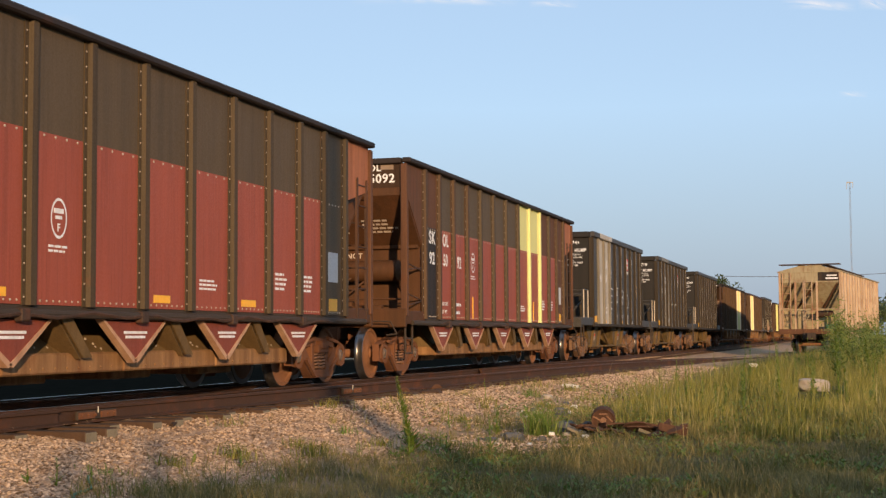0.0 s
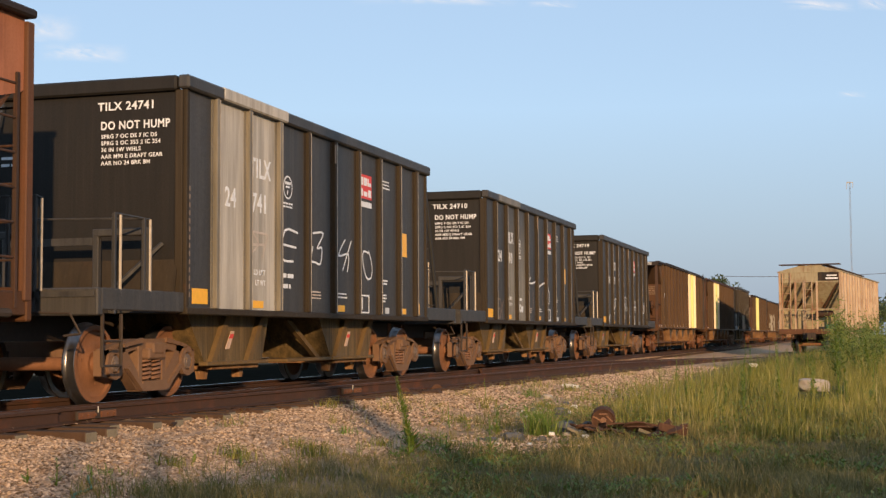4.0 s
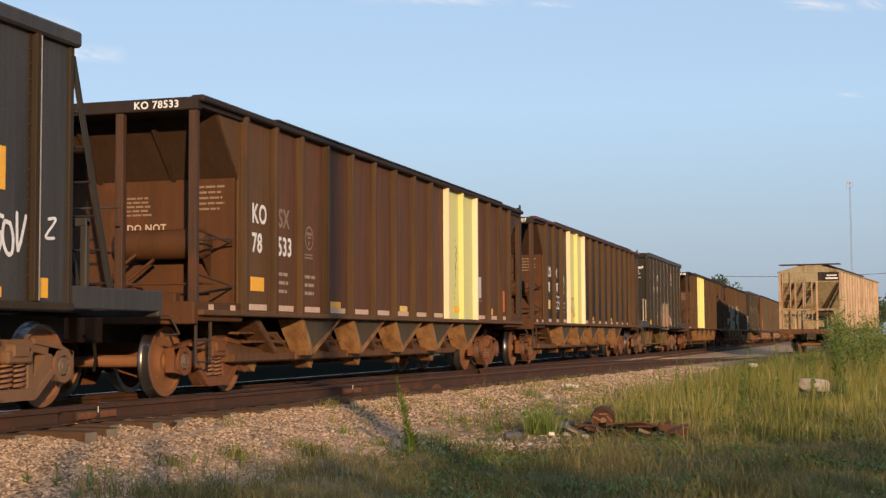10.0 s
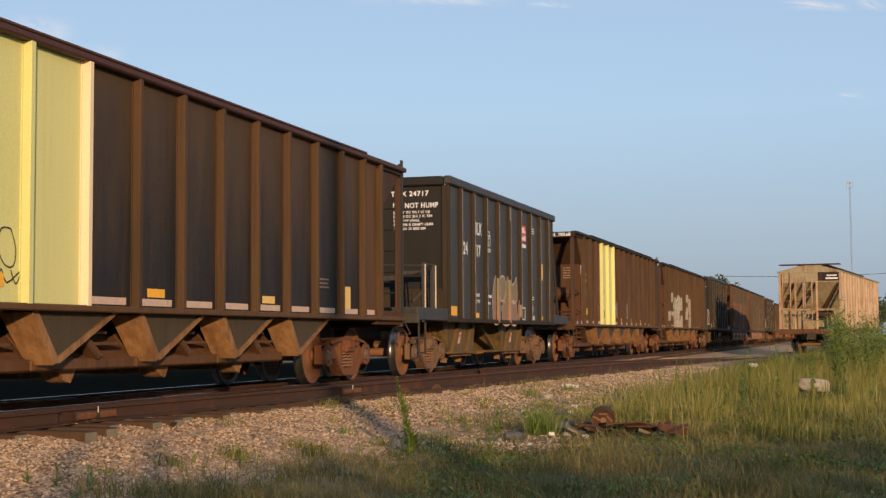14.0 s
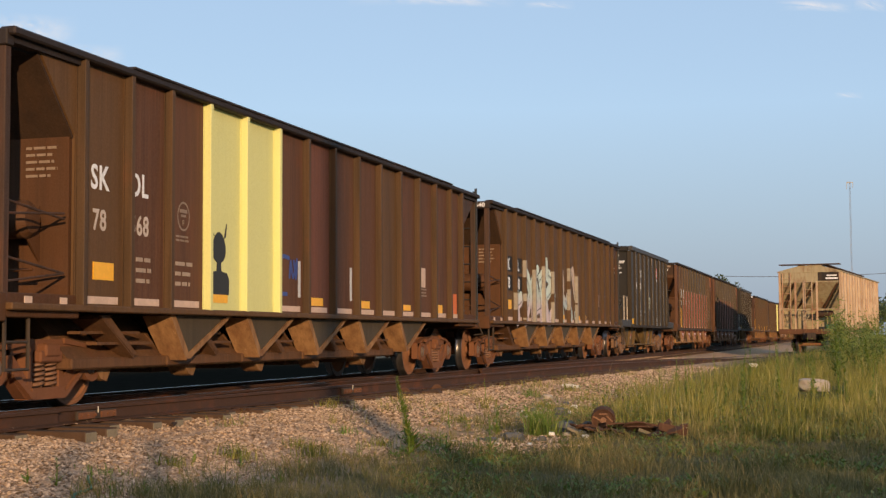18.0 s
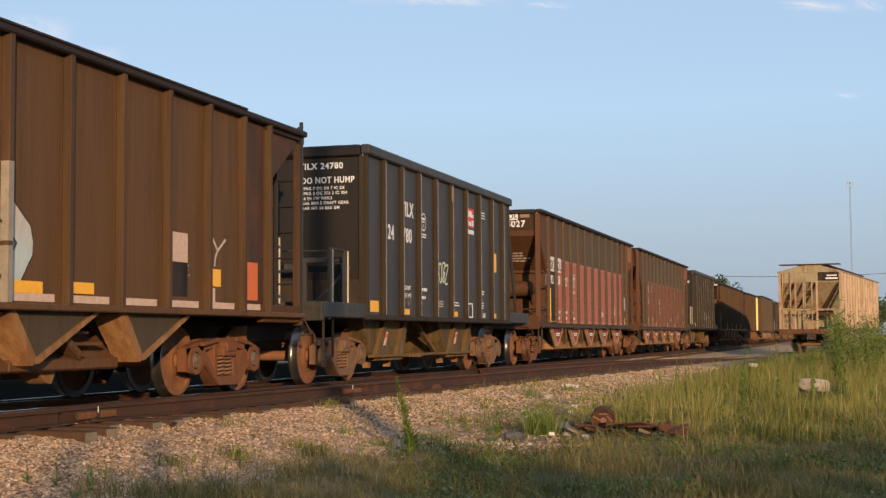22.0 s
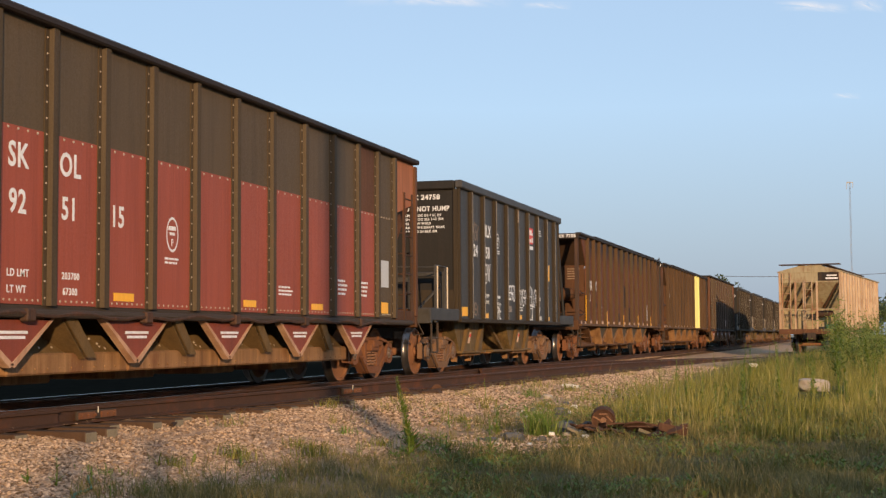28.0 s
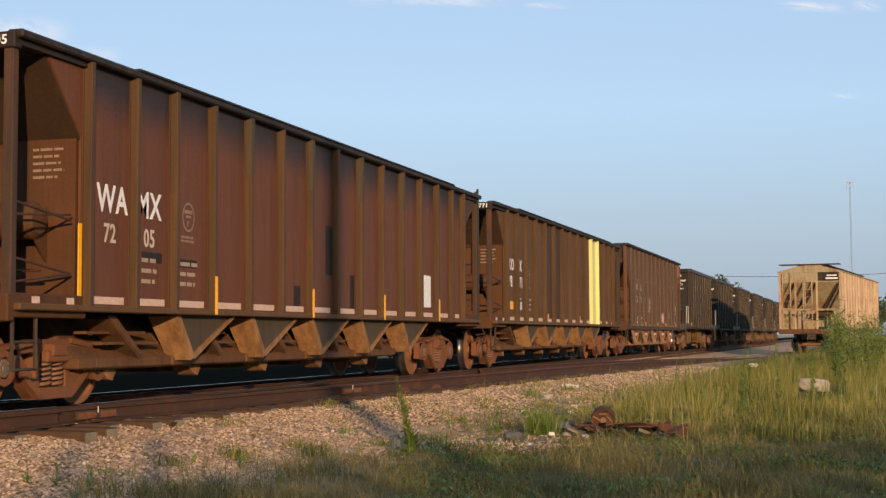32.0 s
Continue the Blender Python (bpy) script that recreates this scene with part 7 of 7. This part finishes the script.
while len(STALKS) < 260:
    x = 15 + 40 * rs.random() ** 1.4
    y = x * rs.uniform(-0.04, 0.19)
    if verge(x) - y > 0.1 and abs(y - 0.027 * x) > 0.5 and noise.noise(Vector((x * 0.5, y * 0.5, 30))) > rs.uniform(-0.2, 0.3):
        STALKS.append((x, y, rs.uniform(0.35, 0.78), rs.uniform(0.005, 0.009), rs.uniform(0.05, 0.3)))
STRAW = leaf_material("dry_seed_stalks", (0.22, 0.20, 0.07), (0.38, 0.32, 0.14), (0.46, 0.38, 0.18), 0.3)
thing("seed_stalks", blades("seed_stalks", STALKS, 63), STRAW, "thin dry seed stalks standing over the grass", "grass", kind="stuff")


def tuft(x, y, high, n, seed, material=WEED_GREEN):
    r = random.Random(seed)
    spots = [(r.gauss(0, 0.10), r.gauss(0, 0.10), high * r.uniform(0.45, 1.1), r.uniform(0.006, 0.011), r.uniform(0.15, 0.8)) for _ in range(n)]
    me = blades("grass_tuft", [(x + a, y + b, h, w, l) for a, b, h, w, l in spots], seed)
    me.transform(Matrix.Translation((-x, -y, -ground_z(x, y))))
    thing("grass_tuft", me, material, "green grass tuft growing in the gravel", "grass", kind="stuff", m=pose(x, y, ground_z(x, y)))


for k, (x, y, h, n) in enumerate(((16.6, 3.75, 0.42, 300), (20.6, 5.5, 0.26, 40), (13.4, 5.6, 0.16, 60), (15.2, 5.75, 0.14, 50), (12.2, 5.75, 0.20, 110), (12.9, 5.2, 0.22, 130), (24.0, 5.6, 0.22, 90), (18.0, 5.2, 0.20, 60), (22.0, 4.9, 0.22, 90), (19.4, 4.5, 0.20, 80), (11.2, 5.9, 0.16, 70), (26.5, 5.4, 0.22, 90), (10.4, 6.1, 0.10, 50), (14.6, 5.1, 0.16, 70))):
    tuft(x, y, h, n, 900 + k, GRASS_LIT if k % 3 else WEED_GREEN)

rg = random.Random(64)
SPRIGS = []
for k in range(70):
    x = 14 + 24 * rg.random()
    y = rg.uniform(max(3.6, verge(x) - 0.4), siding(x) - 1.1)
    for _ in range(rg.randint(14, 46)):
        SPRIGS.append((x + rg.gauss(0, 0.12), y + rg.gauss(0, 0.12), rg.uniform(0.05, 0.22), rg.uniform(0.005, 0.010), rg.uniform(0.2, 0.9)))
thing("gravel_grass", blades("gravel_grass", SPRIGS, 65), GRASS_LIT, "thin scattered grass sprigs in the gravel", "grass", kind="stuff")

# ---- trees ----
BARK = plain("tree_bark", (0.10, 0.075, 0.05), 0.95, 0, 0.5, 14)


def tree(x, y, height, seed, label, leaves=900, wide=0.36, leaf=0.22):
    rnd = random.Random(seed)
    t = thing("tree", None, None, label, "tree", "trees", m=pose(x, y, -0.5))
    tr = Shape()
    r = height * 0.026
    tr.tube((0, 0, 0), (0.1, 0, height * 0.3), r, 8, r * 0.75)
    tr.tube((0.1, 0, height * 0.3), (0.0, 0.1, height * 0.75), r * 0.75, 7, r * 0.3)
    tips = []
    for k in range(9):
        a, h = 6.283 * k / 9 + rnd.uniform(-0.4, 0.4), height * rnd.uniform(0.25, 0.62)
        reach = height * wide * rnd.uniform(0.6, 1.05)
        e = Vector((reach * math.cos(a), reach * math.sin(a), h + height * rnd.uniform(0.1, 0.3)))
        tr.tube((0.08, 0, h), e, r * 0.4, 5, r * 0.1)
        tips.append((e, height * rnd.uniform(0.13, 0.21)))
        tips.append((e * 0.6 + Vector((0, 0, height * 0.25)), height * rnd.uniform(0.12, 0.2)))
    tips.append((Vector((0, 0, height * 0.88)), height * 0.13))
    part("trunk", tr.mesh("trunk"), BARK, t)
    v, f = [], []
    for k in range(leaves):
        c, rad = tips[k % len(tips)]
        d = Vector((rnd.gauss(0, 1), rnd.gauss(0, 1), rnd.gauss(0, 0.8))).normalized() * rad * rnd.random() ** 0.45
        p = c + d
        a = Vector((rnd.gauss(0, 1), rnd.gauss(0, 1), rnd.gauss(0, 1))).normalized() * leaf * rnd.uniform(0.5, 1.1)
        b = a.orthogonal().normalized() * leaf * 0.42
        n = len(v)
        v += [p - a * 0.5, p + b * 0.5, p + a * 0.5, p - b * 0.5]
        f.append((n, n + 1, n + 2, n + 3))
    part("crown", quick_mesh("crown", v, f), TREE_GREEN, t)
    return t


# a row of trees behind the camera shades the near grass; the line of its shade is given across the light, and along it
SHADE = ((4.0, 7.0), (1.1, 10.6), (-0.3, 11.2), (-1.4, 13.0), (-3.3, 13.4), (-4.5, 12.8), (-6.1, 13.0), (-9.2, 16.0))
ALONG, ACROSS = Vector((math.cos(SUN_TURN), math.sin(SUN_TURN))), Vector((-math.sin(SUN_TURN), math.cos(SUN_TURN)))
ROW = []
for k in range(20):
    q = 4.0 - 0.68 * k
    far = float(np.interp(-q, [-a for a, _ in SHADE], [b for _, b in SHADE]))
    back = 26 + 5 * (k % 2)
    p = ALONG * (far - back) + ACROSS * q
    ROW.append((p.x, p.y, back * math.tan(SUN_HEIGHT) * 1.10 + 0.12 * math.sin(k * 2.3)))
for x, y, h in ((-6, -14.0, 5.3), (1, -15.5, 5.3), (9, -18, 4.7), (17, -20, 4.8), (26, -22.5, 4.6), (35, -25, 4.8), (45, -28, 4.8)):
    ROW += [(x, y, h), (x + 2.4, y - 2.6, h - 0.1)]
for k, (x, y, h) in enumerate(ROW):
    tree(x, y, h, 500 + k, "broad leafy tree in a row behind the trackside grass", 380 if k < 24 else 1700, 0.42, 0.40 if k < 24 else 0.46)
# far trees
tree(206, 19.6, 10.2, 601, "small leafy tree far beyond the train", 5200, 0.26, 0.6)
for k in range(16):
    x = 130 + 5 * (k % 4) + 3 * math.sin(k * 3.1)
    tree(x, -x * 0.012 - 1.2 * k, 4.6 + 0.8 * math.sin(k * 1.9), 700 + k, "dark green tree of the far wood edge", 700, 0.42, 0.42)
for k in range(40):
    x = 150 + 8.0 * k
    tree(-60 + x, 95 + 16 * math.sin(k * 2.3) + 0.25 * k, 5.5 + 1.5 * math.sin(k * 1.3), 800 + k, "distant tree beyond the open ground", 260, 0.42, 0.9)

# a timber pole behind the camera throws a narrow shadow across the train
s = Shape().tube((0, 0, 0), (0, 0, 11.5), 0.17, 14, 0.14)
pole = thing("utility_pole", s.mesh("utility_pole"), BARK, "tall round timber utility pole behind the grass", "utility pole", m=pose(-12.0, 7.78 - 32.0 * math.tan(SUN_TURN), -0.5))
part("cross_arm", Shape().box(-0.06, 0.06, -1.1, 1.1, 10.9, 11.03, 0.01).mesh("cross_arm"), BARK, pole)

# ---- mast and wire ----
MAST = plain("galvanised_mast", (0.30, 0.31, 0.33), 0.5, 0.4, 0.2, 2)
s = Shape()
legs = [(0.28 * math.cos(2.0944 * k), 0.28 * math.sin(2.0944 * k)) for k in range(3)]
for a, b in legs:
    s.tube((a, b, 0), (a, b, 54), 0.035, 5)
for k in range(36):
    z = 1.5 * k
    for i in range(3):
        a, b = legs[i], legs[(i + 1) % 3]
        s.tube((*a, z), (*b, z + 1.5), 0.02, 4)
m = thing("radio_mast", s.mesh("radio_mast"), MAST, "thin grey lattice radio mast on the horizon", "mast", m=pose(498, 2.2, -0.5))
part("antenna", Shape().box(-0.2, 0.2, -1.1, 1.1, 53.6, 54.0).box(-0.1, 0.1, -1.1, -0.9, 52.0, 54).box(-0.1, 0.1, 0.9, 1.1, 51.5, 54).mesh("antenna"), MAST, m)
s = Shape()
for k in range(24):
    def wire(q):
        return Vector((204, 20.0 - q * 34.0, 9.3 - 1.6 * 4 * q * (1 - q) * 0.30 + 0.5 * q))
    s.tube(wire(k / 24), wire((k + 1) / 24), 0.045, 4)
thing("power_line", s.mesh("power_line"), BLACK_BAR, "thin dark overhead power line", "cable")

# ---- scrap, stone and litter in the grass ----
SCRAP = paint("rusted_scrap", (0.060, 0.028, 0.016), (0.115, 0.056, 0.032), 0.85, 0.35, 0.6, rust_colour=(0.12, 0.042, 0.018))
ROCK = plain("pale_limestone", (0.36, 0.31, 0.26), 0.9, 0, 0.4, 6)
LITTER = plain("white_litter", (0.62, 0.60, 0.56), 0.6, 0, 0.3, 10)


def scrap_pile():
    x, y = 16.7, 2.95
    z = ground_z(x, y)
    rnd = random.Random(8)
    d = Shape().lathe([(0.02, 0.012), (0.07, 0.004), (0.12, 0.010), (0.128, 0.0), (0.142, 0.0), (0.146, 0.02), (0.143, 0.09), (0.149, 0.10), (0.143, 0.11), (0.142, 0.20), (0.128, 0.21), (0.02, 0.20)], 28)
    d = thing("rusty_drum", d.mesh("rusty_drum"), SCRAP, "rusty round steel drum lying tilted on scrap in the grass", "scrap metal", "scrap in the grass", m=pose(x + 0.02, y + 0.06, z + 0.15, 10, 6, -80))
    part("hub", Shape().lathe([(0.02, -0.014), (0.035, -0.012), (0.04, 0.01)], 12).mesh("hub"), SPRING, d)
    for k in range(5):
        a = 1.2566 * k + 0.4
        part("scar", Shape().box(-0.05, 0.05, -0.004, 0.006, -0.008, 0.008).mesh("scar"), SPRING, d, "pale scrape", pose(0.08 * math.cos(a), 0, 0.08 * math.sin(a), 0, rnd.uniform(0, 180), 0))

    def plate(dx, dy, dz, wide, deep, rx, ry, rz):
        ring = []
        for k in range(9):
            a = 6.28319 * k / 9
            ring.append((wide * math.cos(a) * rnd.uniform(0.75, 1.1), deep * math.sin(a) * rnd.uniform(0.7, 1.1)))
        thing("rusty_plate", Shape().prism("z", ring, 0, 0.018).mesh("rusty_plate"), SCRAP, "bent and torn rusty steel plate", "scrap metal", "scrap in the grass", m=pose(x + dx, y + dy, z + dz, rx, ry, rz))

    plate(-0.30, 0.10, 0.05, 0.30, 0.16, 16, -12, 50)
    plate(0.02, -0.05, 0.06, 0.26, 0.20, -10, 14, 10)
    plate(-0.15, 0.28, 0.05, 0.22, 0.14, 8, 18, -30)
    plate(-0.45, -0.55, 0.07, 0.28, 0.13, -22, 6, -62)
    plate(-0.62, -0.78, 0.06, 0.24, 0.10, 18, -14, -75)
    plate(-0.40, -0.42, 0.10, 0.20, 0.12, -30, 10, -50)
    for k in range(24):
        w, e = rnd.uniform(0.04, 0.14), rnd.uniform(0.02, 0.06)
        piece = Shape().prism("z", [(-w, -e), (w * 0.4, -e * 1.2), (w, e * 0.4), (-w * 0.3, e)], 0, rnd.uniform(0.012, 0.04))
        px_, py_ = rnd.uniform(-0.6, 0.3), rnd.uniform(-0.95, 0.35)
        thing("rusty_scrap", piece.mesh("rusty_scrap"), SCRAP if k % 4 else TIE_END, "small jagged piece of rusted steel", "scrap metal", "scrap in the grass", m=pose(x + px_, y + py_, z + 0.03 + 0.02 * (k % 4), rnd.uniform(-30, 30), rnd.uniform(-30, 30), rnd.uniform(0, 180)))
    for dx, dy, dz, a, lift, ln in ((-0.35, -0.60, 0.05, -74, 10, 0.24), (-0.55, -0.85, 0.05, -52, 12, 0.20), (0.0, 0.1, 0.03, 30, 6, 0.26)):
        beam = Shape().box(-ln, ln, -0.035, 0.035, 0, 0.02).box(-ln, ln, -0.01, 0.01, 0.02, 0.09, 0.004)
        thing("rusty_beam", beam.mesh("rusty_beam"), SCRAP, "rusted steel beam in the grass", "scrap metal", "scrap in the grass", m=pose(x + dx, y + dy, z + dz, 0, lift, a))


DARK_STONE = plain("dark_grey_stone", (0.10, 0.10, 0.10), 0.9, 0, 0.5, 9)
scrap_pile()
rd = random.Random(81)
for k in range(22):
    x = rd.uniform(13.5, 27)
    y = siding(x) - 0.95 - abs(rd.gauss(0, 0.28))
    ln = rd.uniform(0.10, 0.32)
    piece = Shape().prism("z", [(-ln, -0.02), (ln * 0.9, -0.03), (ln, 0.015), (-ln * 0.8, 0.025)], 0, 0.025)
    thing("wood_splinter", piece.mesh("wood_splinter"), TIE if k % 2 else SCRAP, "weathered brown splinter lying on the ballast", "debris", "splinters along the rail", m=pose(x, y, ground_z(x, y) + 0.03, rd.uniform(-8, 8), rd.uniform(-6, 6), rd.uniform(-35, 35)))
HOSE = plain("green_rubber_hose", (0.03, 0.16, 0.09), 0.5, 0, 0.3, 20)
line = [(8.0 + 0.16 * k, 5.05 + 0.075 * k + 0.05 * math.sin(k * 1.1)) for k in range(14)]
thing("garden_hose", Shape().path([(x, y, ground_z(x, y) + 0.02) for x, y in line], 0.012, 6).mesh("garden_hose"), HOSE, "thin green hose lying on the gravel", "hose")


def rock(x, y, sx, sy, sz, seed, material=ROCK, name="rock", label="pale limestone rock lying in the grass"):
    rnd = random.Random(seed)
    bm = bmesh.new()
    bmesh.ops.create_icosphere(bm, subdivisions=2, radius=1)
    for q in bm.verts:
        k = 1 + 0.34 * noise.noise(q.co * 1.7 + Vector((seed, 0, 0)))
        c = q.co * k
        q.co = (max(-0.8, min(0.8, c.x)) * sx, max(-0.8, min(0.8, c.y)) * sy, max(-0.7, min(0.75, c.z)) * sz)
    me = bpy.data.meshes.new(name)
    bm.to_mesh(me)
    bm.free()
    me.materials.append(None)
    return thing(name, me, material, label, "rock", "rocks in the grass", m=pose(x, y, ground_z(x, y) + sz * 0.55, 4, 6, rnd.uniform(-20, 20)))


rock(30.6, 0.97, 0.22, 0.40, 0.20, 3)
rock(27.5, 5.6, 0.10, 0.22, 0.05, 5, LITTER, "white_stone", "white flat broken stone on the gravel")
rock(17.8, 2.2, 0.06, 0.08, 0.06, 8, LITTER, "white_stone", "white broken stone beside the scrap")
rock(47.0, 3.4, 0.12, 0.18, 0.10, 9, LITTER, "white_stone", "white stone beside the siding")
for k, (x, y) in enumerate(((15.2, 3.95), (15.9, 3.6), (16.4, 4.15), (14.9, 3.5), (17.3, 3.4), (18.6, 4.6), (20.4, 4.9), (17.9, 2.55))):
    rock(x, y, 0.05, 0.03 + 0.015 * (k % 3), 0.02, 20 + k, LITTER, "white_litter", "small scrap of white litter on the bare ground")
rock(23.5, 5.2, 0.14, 0.12, 0.07, 12, ROCK)
rq = random.Random(83)
for k, (x, y, a, b, c) in enumerate(((15.9, 3.92, 0.18, 0.13, 0.07), (15.6, 4.12, 0.12, 0.09, 0.05), (16.1, 4.0, 0.11, 0.12, 0.06), (17.0, 3.55, 0.18, 0.16, 0.10), (17.4, 3.30, 0.14, 0.12, 0.09), (18.2, 3.75, 0.16, 0.10, 0.07), (19.5, 4.1, 0.14, 0.13, 0.08), (20.8, 4.4, 0.16, 0.10, 0.07))):
    rock(x, y, a, b, c, 40 + k, DARK_STONE, "dark_stone", "dark grey broken stone on the bare ground")
for k in range(46):
    x, y = rq.uniform(15.2, 23.5), rq.uniform(3.0, 5.0)
    rock(x, y, rq.uniform(0.03, 0.08), rq.uniform(0.03, 0.07), rq.uniform(0.02, 0.05), 60 + k, (DARK_STONE, ROCK, LITTER)[k % 3 if k % 5 else 0], "broken_stone", "small broken stone on the bare ground")
for x, y in ((22.35, 7.42), (23.9, 7.32)):
    disc = Shape().lathe([(0.02, 0.0), (0.13, 0.0), (0.145, 0.012), (0.145, 0.03), (0.02, 0.03)], 24)
    thing("rusty_disc", disc.mesh("rusty_disc"), SCRAP, "rusty steel disc half buried beside the rail", "scrap metal", "discs at the rail", m=pose(x, y, -0.25, 12, 0, -35))


# ---- thin clouds, far off, drifting slowly ----
def cloud_material():
    m, t, b = nodes_of("thin_cloud")
    tc = t.nodes.new("ShaderNodeTexCoord")
    sep = t.nodes.new("ShaderNodeSeparateXYZ")
    t.links.new(tc.outputs["UV"], sep.inputs[0])

    def bell(sock):
        a = t.nodes.new("ShaderNodeMath")
        a.operation = "PINGPONG"
        a.inputs[1].default_value = 0.5
        t.links.new(sock, a.inputs[0])
        return ramp(t, a.outputs[0], 0.0, 0.42)
    e = t.nodes.new("ShaderNodeMath")
    e.operation = "MULTIPLY"
    t.links.new(bell(sep.outputs["X"]), e.inputs[0])
    t.links.new(bell(sep.outputs["Y"]), e.inputs[1])
    wisp = ramp(t, noise_at(t, shifted(t), 0.018, 6, (1, 1, 3.0), 0.6), 0.36, 0.66)
    d = t.nodes.new("ShaderNodeMath")
    d.operation = "MULTIPLY"
    t.links.new(e.outputs[0], d.inputs[0])
    t.links.new(wisp, d.inputs[1])
    em = t.nodes.new("ShaderNodeEmission")
    em.inputs["Color"].default_value, em.inputs["Strength"].default_value = (0.95, 0.93, 0.95, 1), CLOUD
    tp = t.nodes.new("ShaderNodeBsdfTransparent")
    ms = t.nodes.new("ShaderNodeMixShader")
    t.links.new(ramp(t, d.outputs[0], 0, 1, 0, 0.85), ms.inputs[0])
    t.links.new(tp.outputs[0], ms.inputs[1])
    t.links.new(em.outputs[0], ms.inputs[2])
    t.links.new(ms.outputs[0], t.nodes["Material Output"].inputs["Surface"])
    return m


CLOUD_MAT = cloud_material()


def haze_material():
    m, t, b = nodes_of("painted_horizon_haze")
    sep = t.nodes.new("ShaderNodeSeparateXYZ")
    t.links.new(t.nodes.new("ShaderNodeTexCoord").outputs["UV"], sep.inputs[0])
    # The sheet's own glow and colour make the haze, fading upwards.
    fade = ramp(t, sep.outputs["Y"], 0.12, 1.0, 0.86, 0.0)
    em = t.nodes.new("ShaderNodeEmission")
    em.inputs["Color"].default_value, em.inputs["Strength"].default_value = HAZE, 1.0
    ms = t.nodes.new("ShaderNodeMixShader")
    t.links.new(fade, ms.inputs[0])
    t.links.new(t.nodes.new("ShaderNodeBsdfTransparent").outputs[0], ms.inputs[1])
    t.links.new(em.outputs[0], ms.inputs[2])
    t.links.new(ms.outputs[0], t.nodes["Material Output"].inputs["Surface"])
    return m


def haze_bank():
    """Glowing sheet painting grey-blue evening haze round the horizon away from the sun."""
    me = bpy.data.meshes.new("painted_horizon_haze")
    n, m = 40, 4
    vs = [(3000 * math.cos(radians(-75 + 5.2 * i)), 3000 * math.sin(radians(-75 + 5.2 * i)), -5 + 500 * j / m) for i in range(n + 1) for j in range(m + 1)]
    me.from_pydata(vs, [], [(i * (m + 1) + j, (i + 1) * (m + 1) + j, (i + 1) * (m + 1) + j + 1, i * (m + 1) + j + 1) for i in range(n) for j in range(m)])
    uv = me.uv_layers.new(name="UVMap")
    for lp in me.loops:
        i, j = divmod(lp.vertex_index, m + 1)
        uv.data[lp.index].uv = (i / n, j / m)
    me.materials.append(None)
    thing("backdrop", me, haze_material(), "far glowing sheet painted as grey-blue evening haze along the horizon", "backdrop", kind="structure")


haze_bank()
CLOUDS = []
FAR = 2600
AXES = STAND.to_3x3()


def cloud(u, v, wide, high):
    """u, v: where it hangs, as slopes from the axis of the view."""
    me = bpy.data.meshes.new("cloud")
    n, m = 12, 4
    vs = [((i / n - 0.5) * wide, (j / m - 0.5) * high + 0.06 * high * math.sin(5 * i / n), 12 * math.sin(3 * i / n + j)) for i in range(n + 1) for j in range(m + 1)]
    fs = [(i * (m + 1) + j, (i + 1) * (m + 1) + j, (i + 1) * (m + 1) + j + 1, i * (m + 1) + j + 1) for i in range(n) for j in range(m)]
    me.from_pydata(vs, [], fs)
    uv = me.uv_layers.new(name="UVMap")
    for lp in me.loops:
        i, j = divmod(lp.vertex_index, m + 1)
        uv.data[lp.index].uv = (i / n, j / m)
    me.materials.append(None)
    at = EYE + AXES @ Vector((u * FAR, v * FAR, -FAR))
    c = thing("cloud", me, CLOUD_MAT, "thin white wisp of cloud in a blue sky", "cloud", "thin clouds", m=Matrix.Translation(at) @ AXES.to_4x4())
    CLOUDS.append((c, at))


for u, v, wide, high in ((-0.005, 0.182, 320, 34), (0.08, 0.1775, 100, 18), (0.272, 0.1765, 150, 26), (0.312, 0.178, 70, 34), (-0.30, 0.160, 210, 60), (-0.26, 0.142, 180, 40), (0.297, 0.112, 60, 14)):
    cloud(u, v, wide, high)



# ---- moving: the train runs towards the camera's left, its wheels roll ----
def run(t):
    """How far the train has come at t seconds, from its place at 16 s."""
    s = t - 16
    return 6.8976 * s + 0.0053084 * s * s - 0.000044818 * s * s * s


def motions():
    for car, front in CARS:
        walk(car, [(t, pose(front - run(t), LINE_Y, 0)) for t in range(0, 33)])
    for c, at in CLOUDS:
        drift = AXES @ Vector((-15.0, -3.5, 0))
        walk(c, [(t, Matrix.Translation(at + drift * (t / 32)) @ AXES.to_4x4()) for t in (0, 8, 16, 24, 32)])
    turns = [(k / 15, math.degrees(-(-run(k / 15)) / 0.457)) for k in range(0, 481)]
    rolls = {}
    for w, x in WHEELS:
        if x not in rolls:
            rolls[x] = [(t, pose(x, 0, 0.457, 0, -a, 0)) for t, a in turns]
        walk(w, rolls[x])


motions()
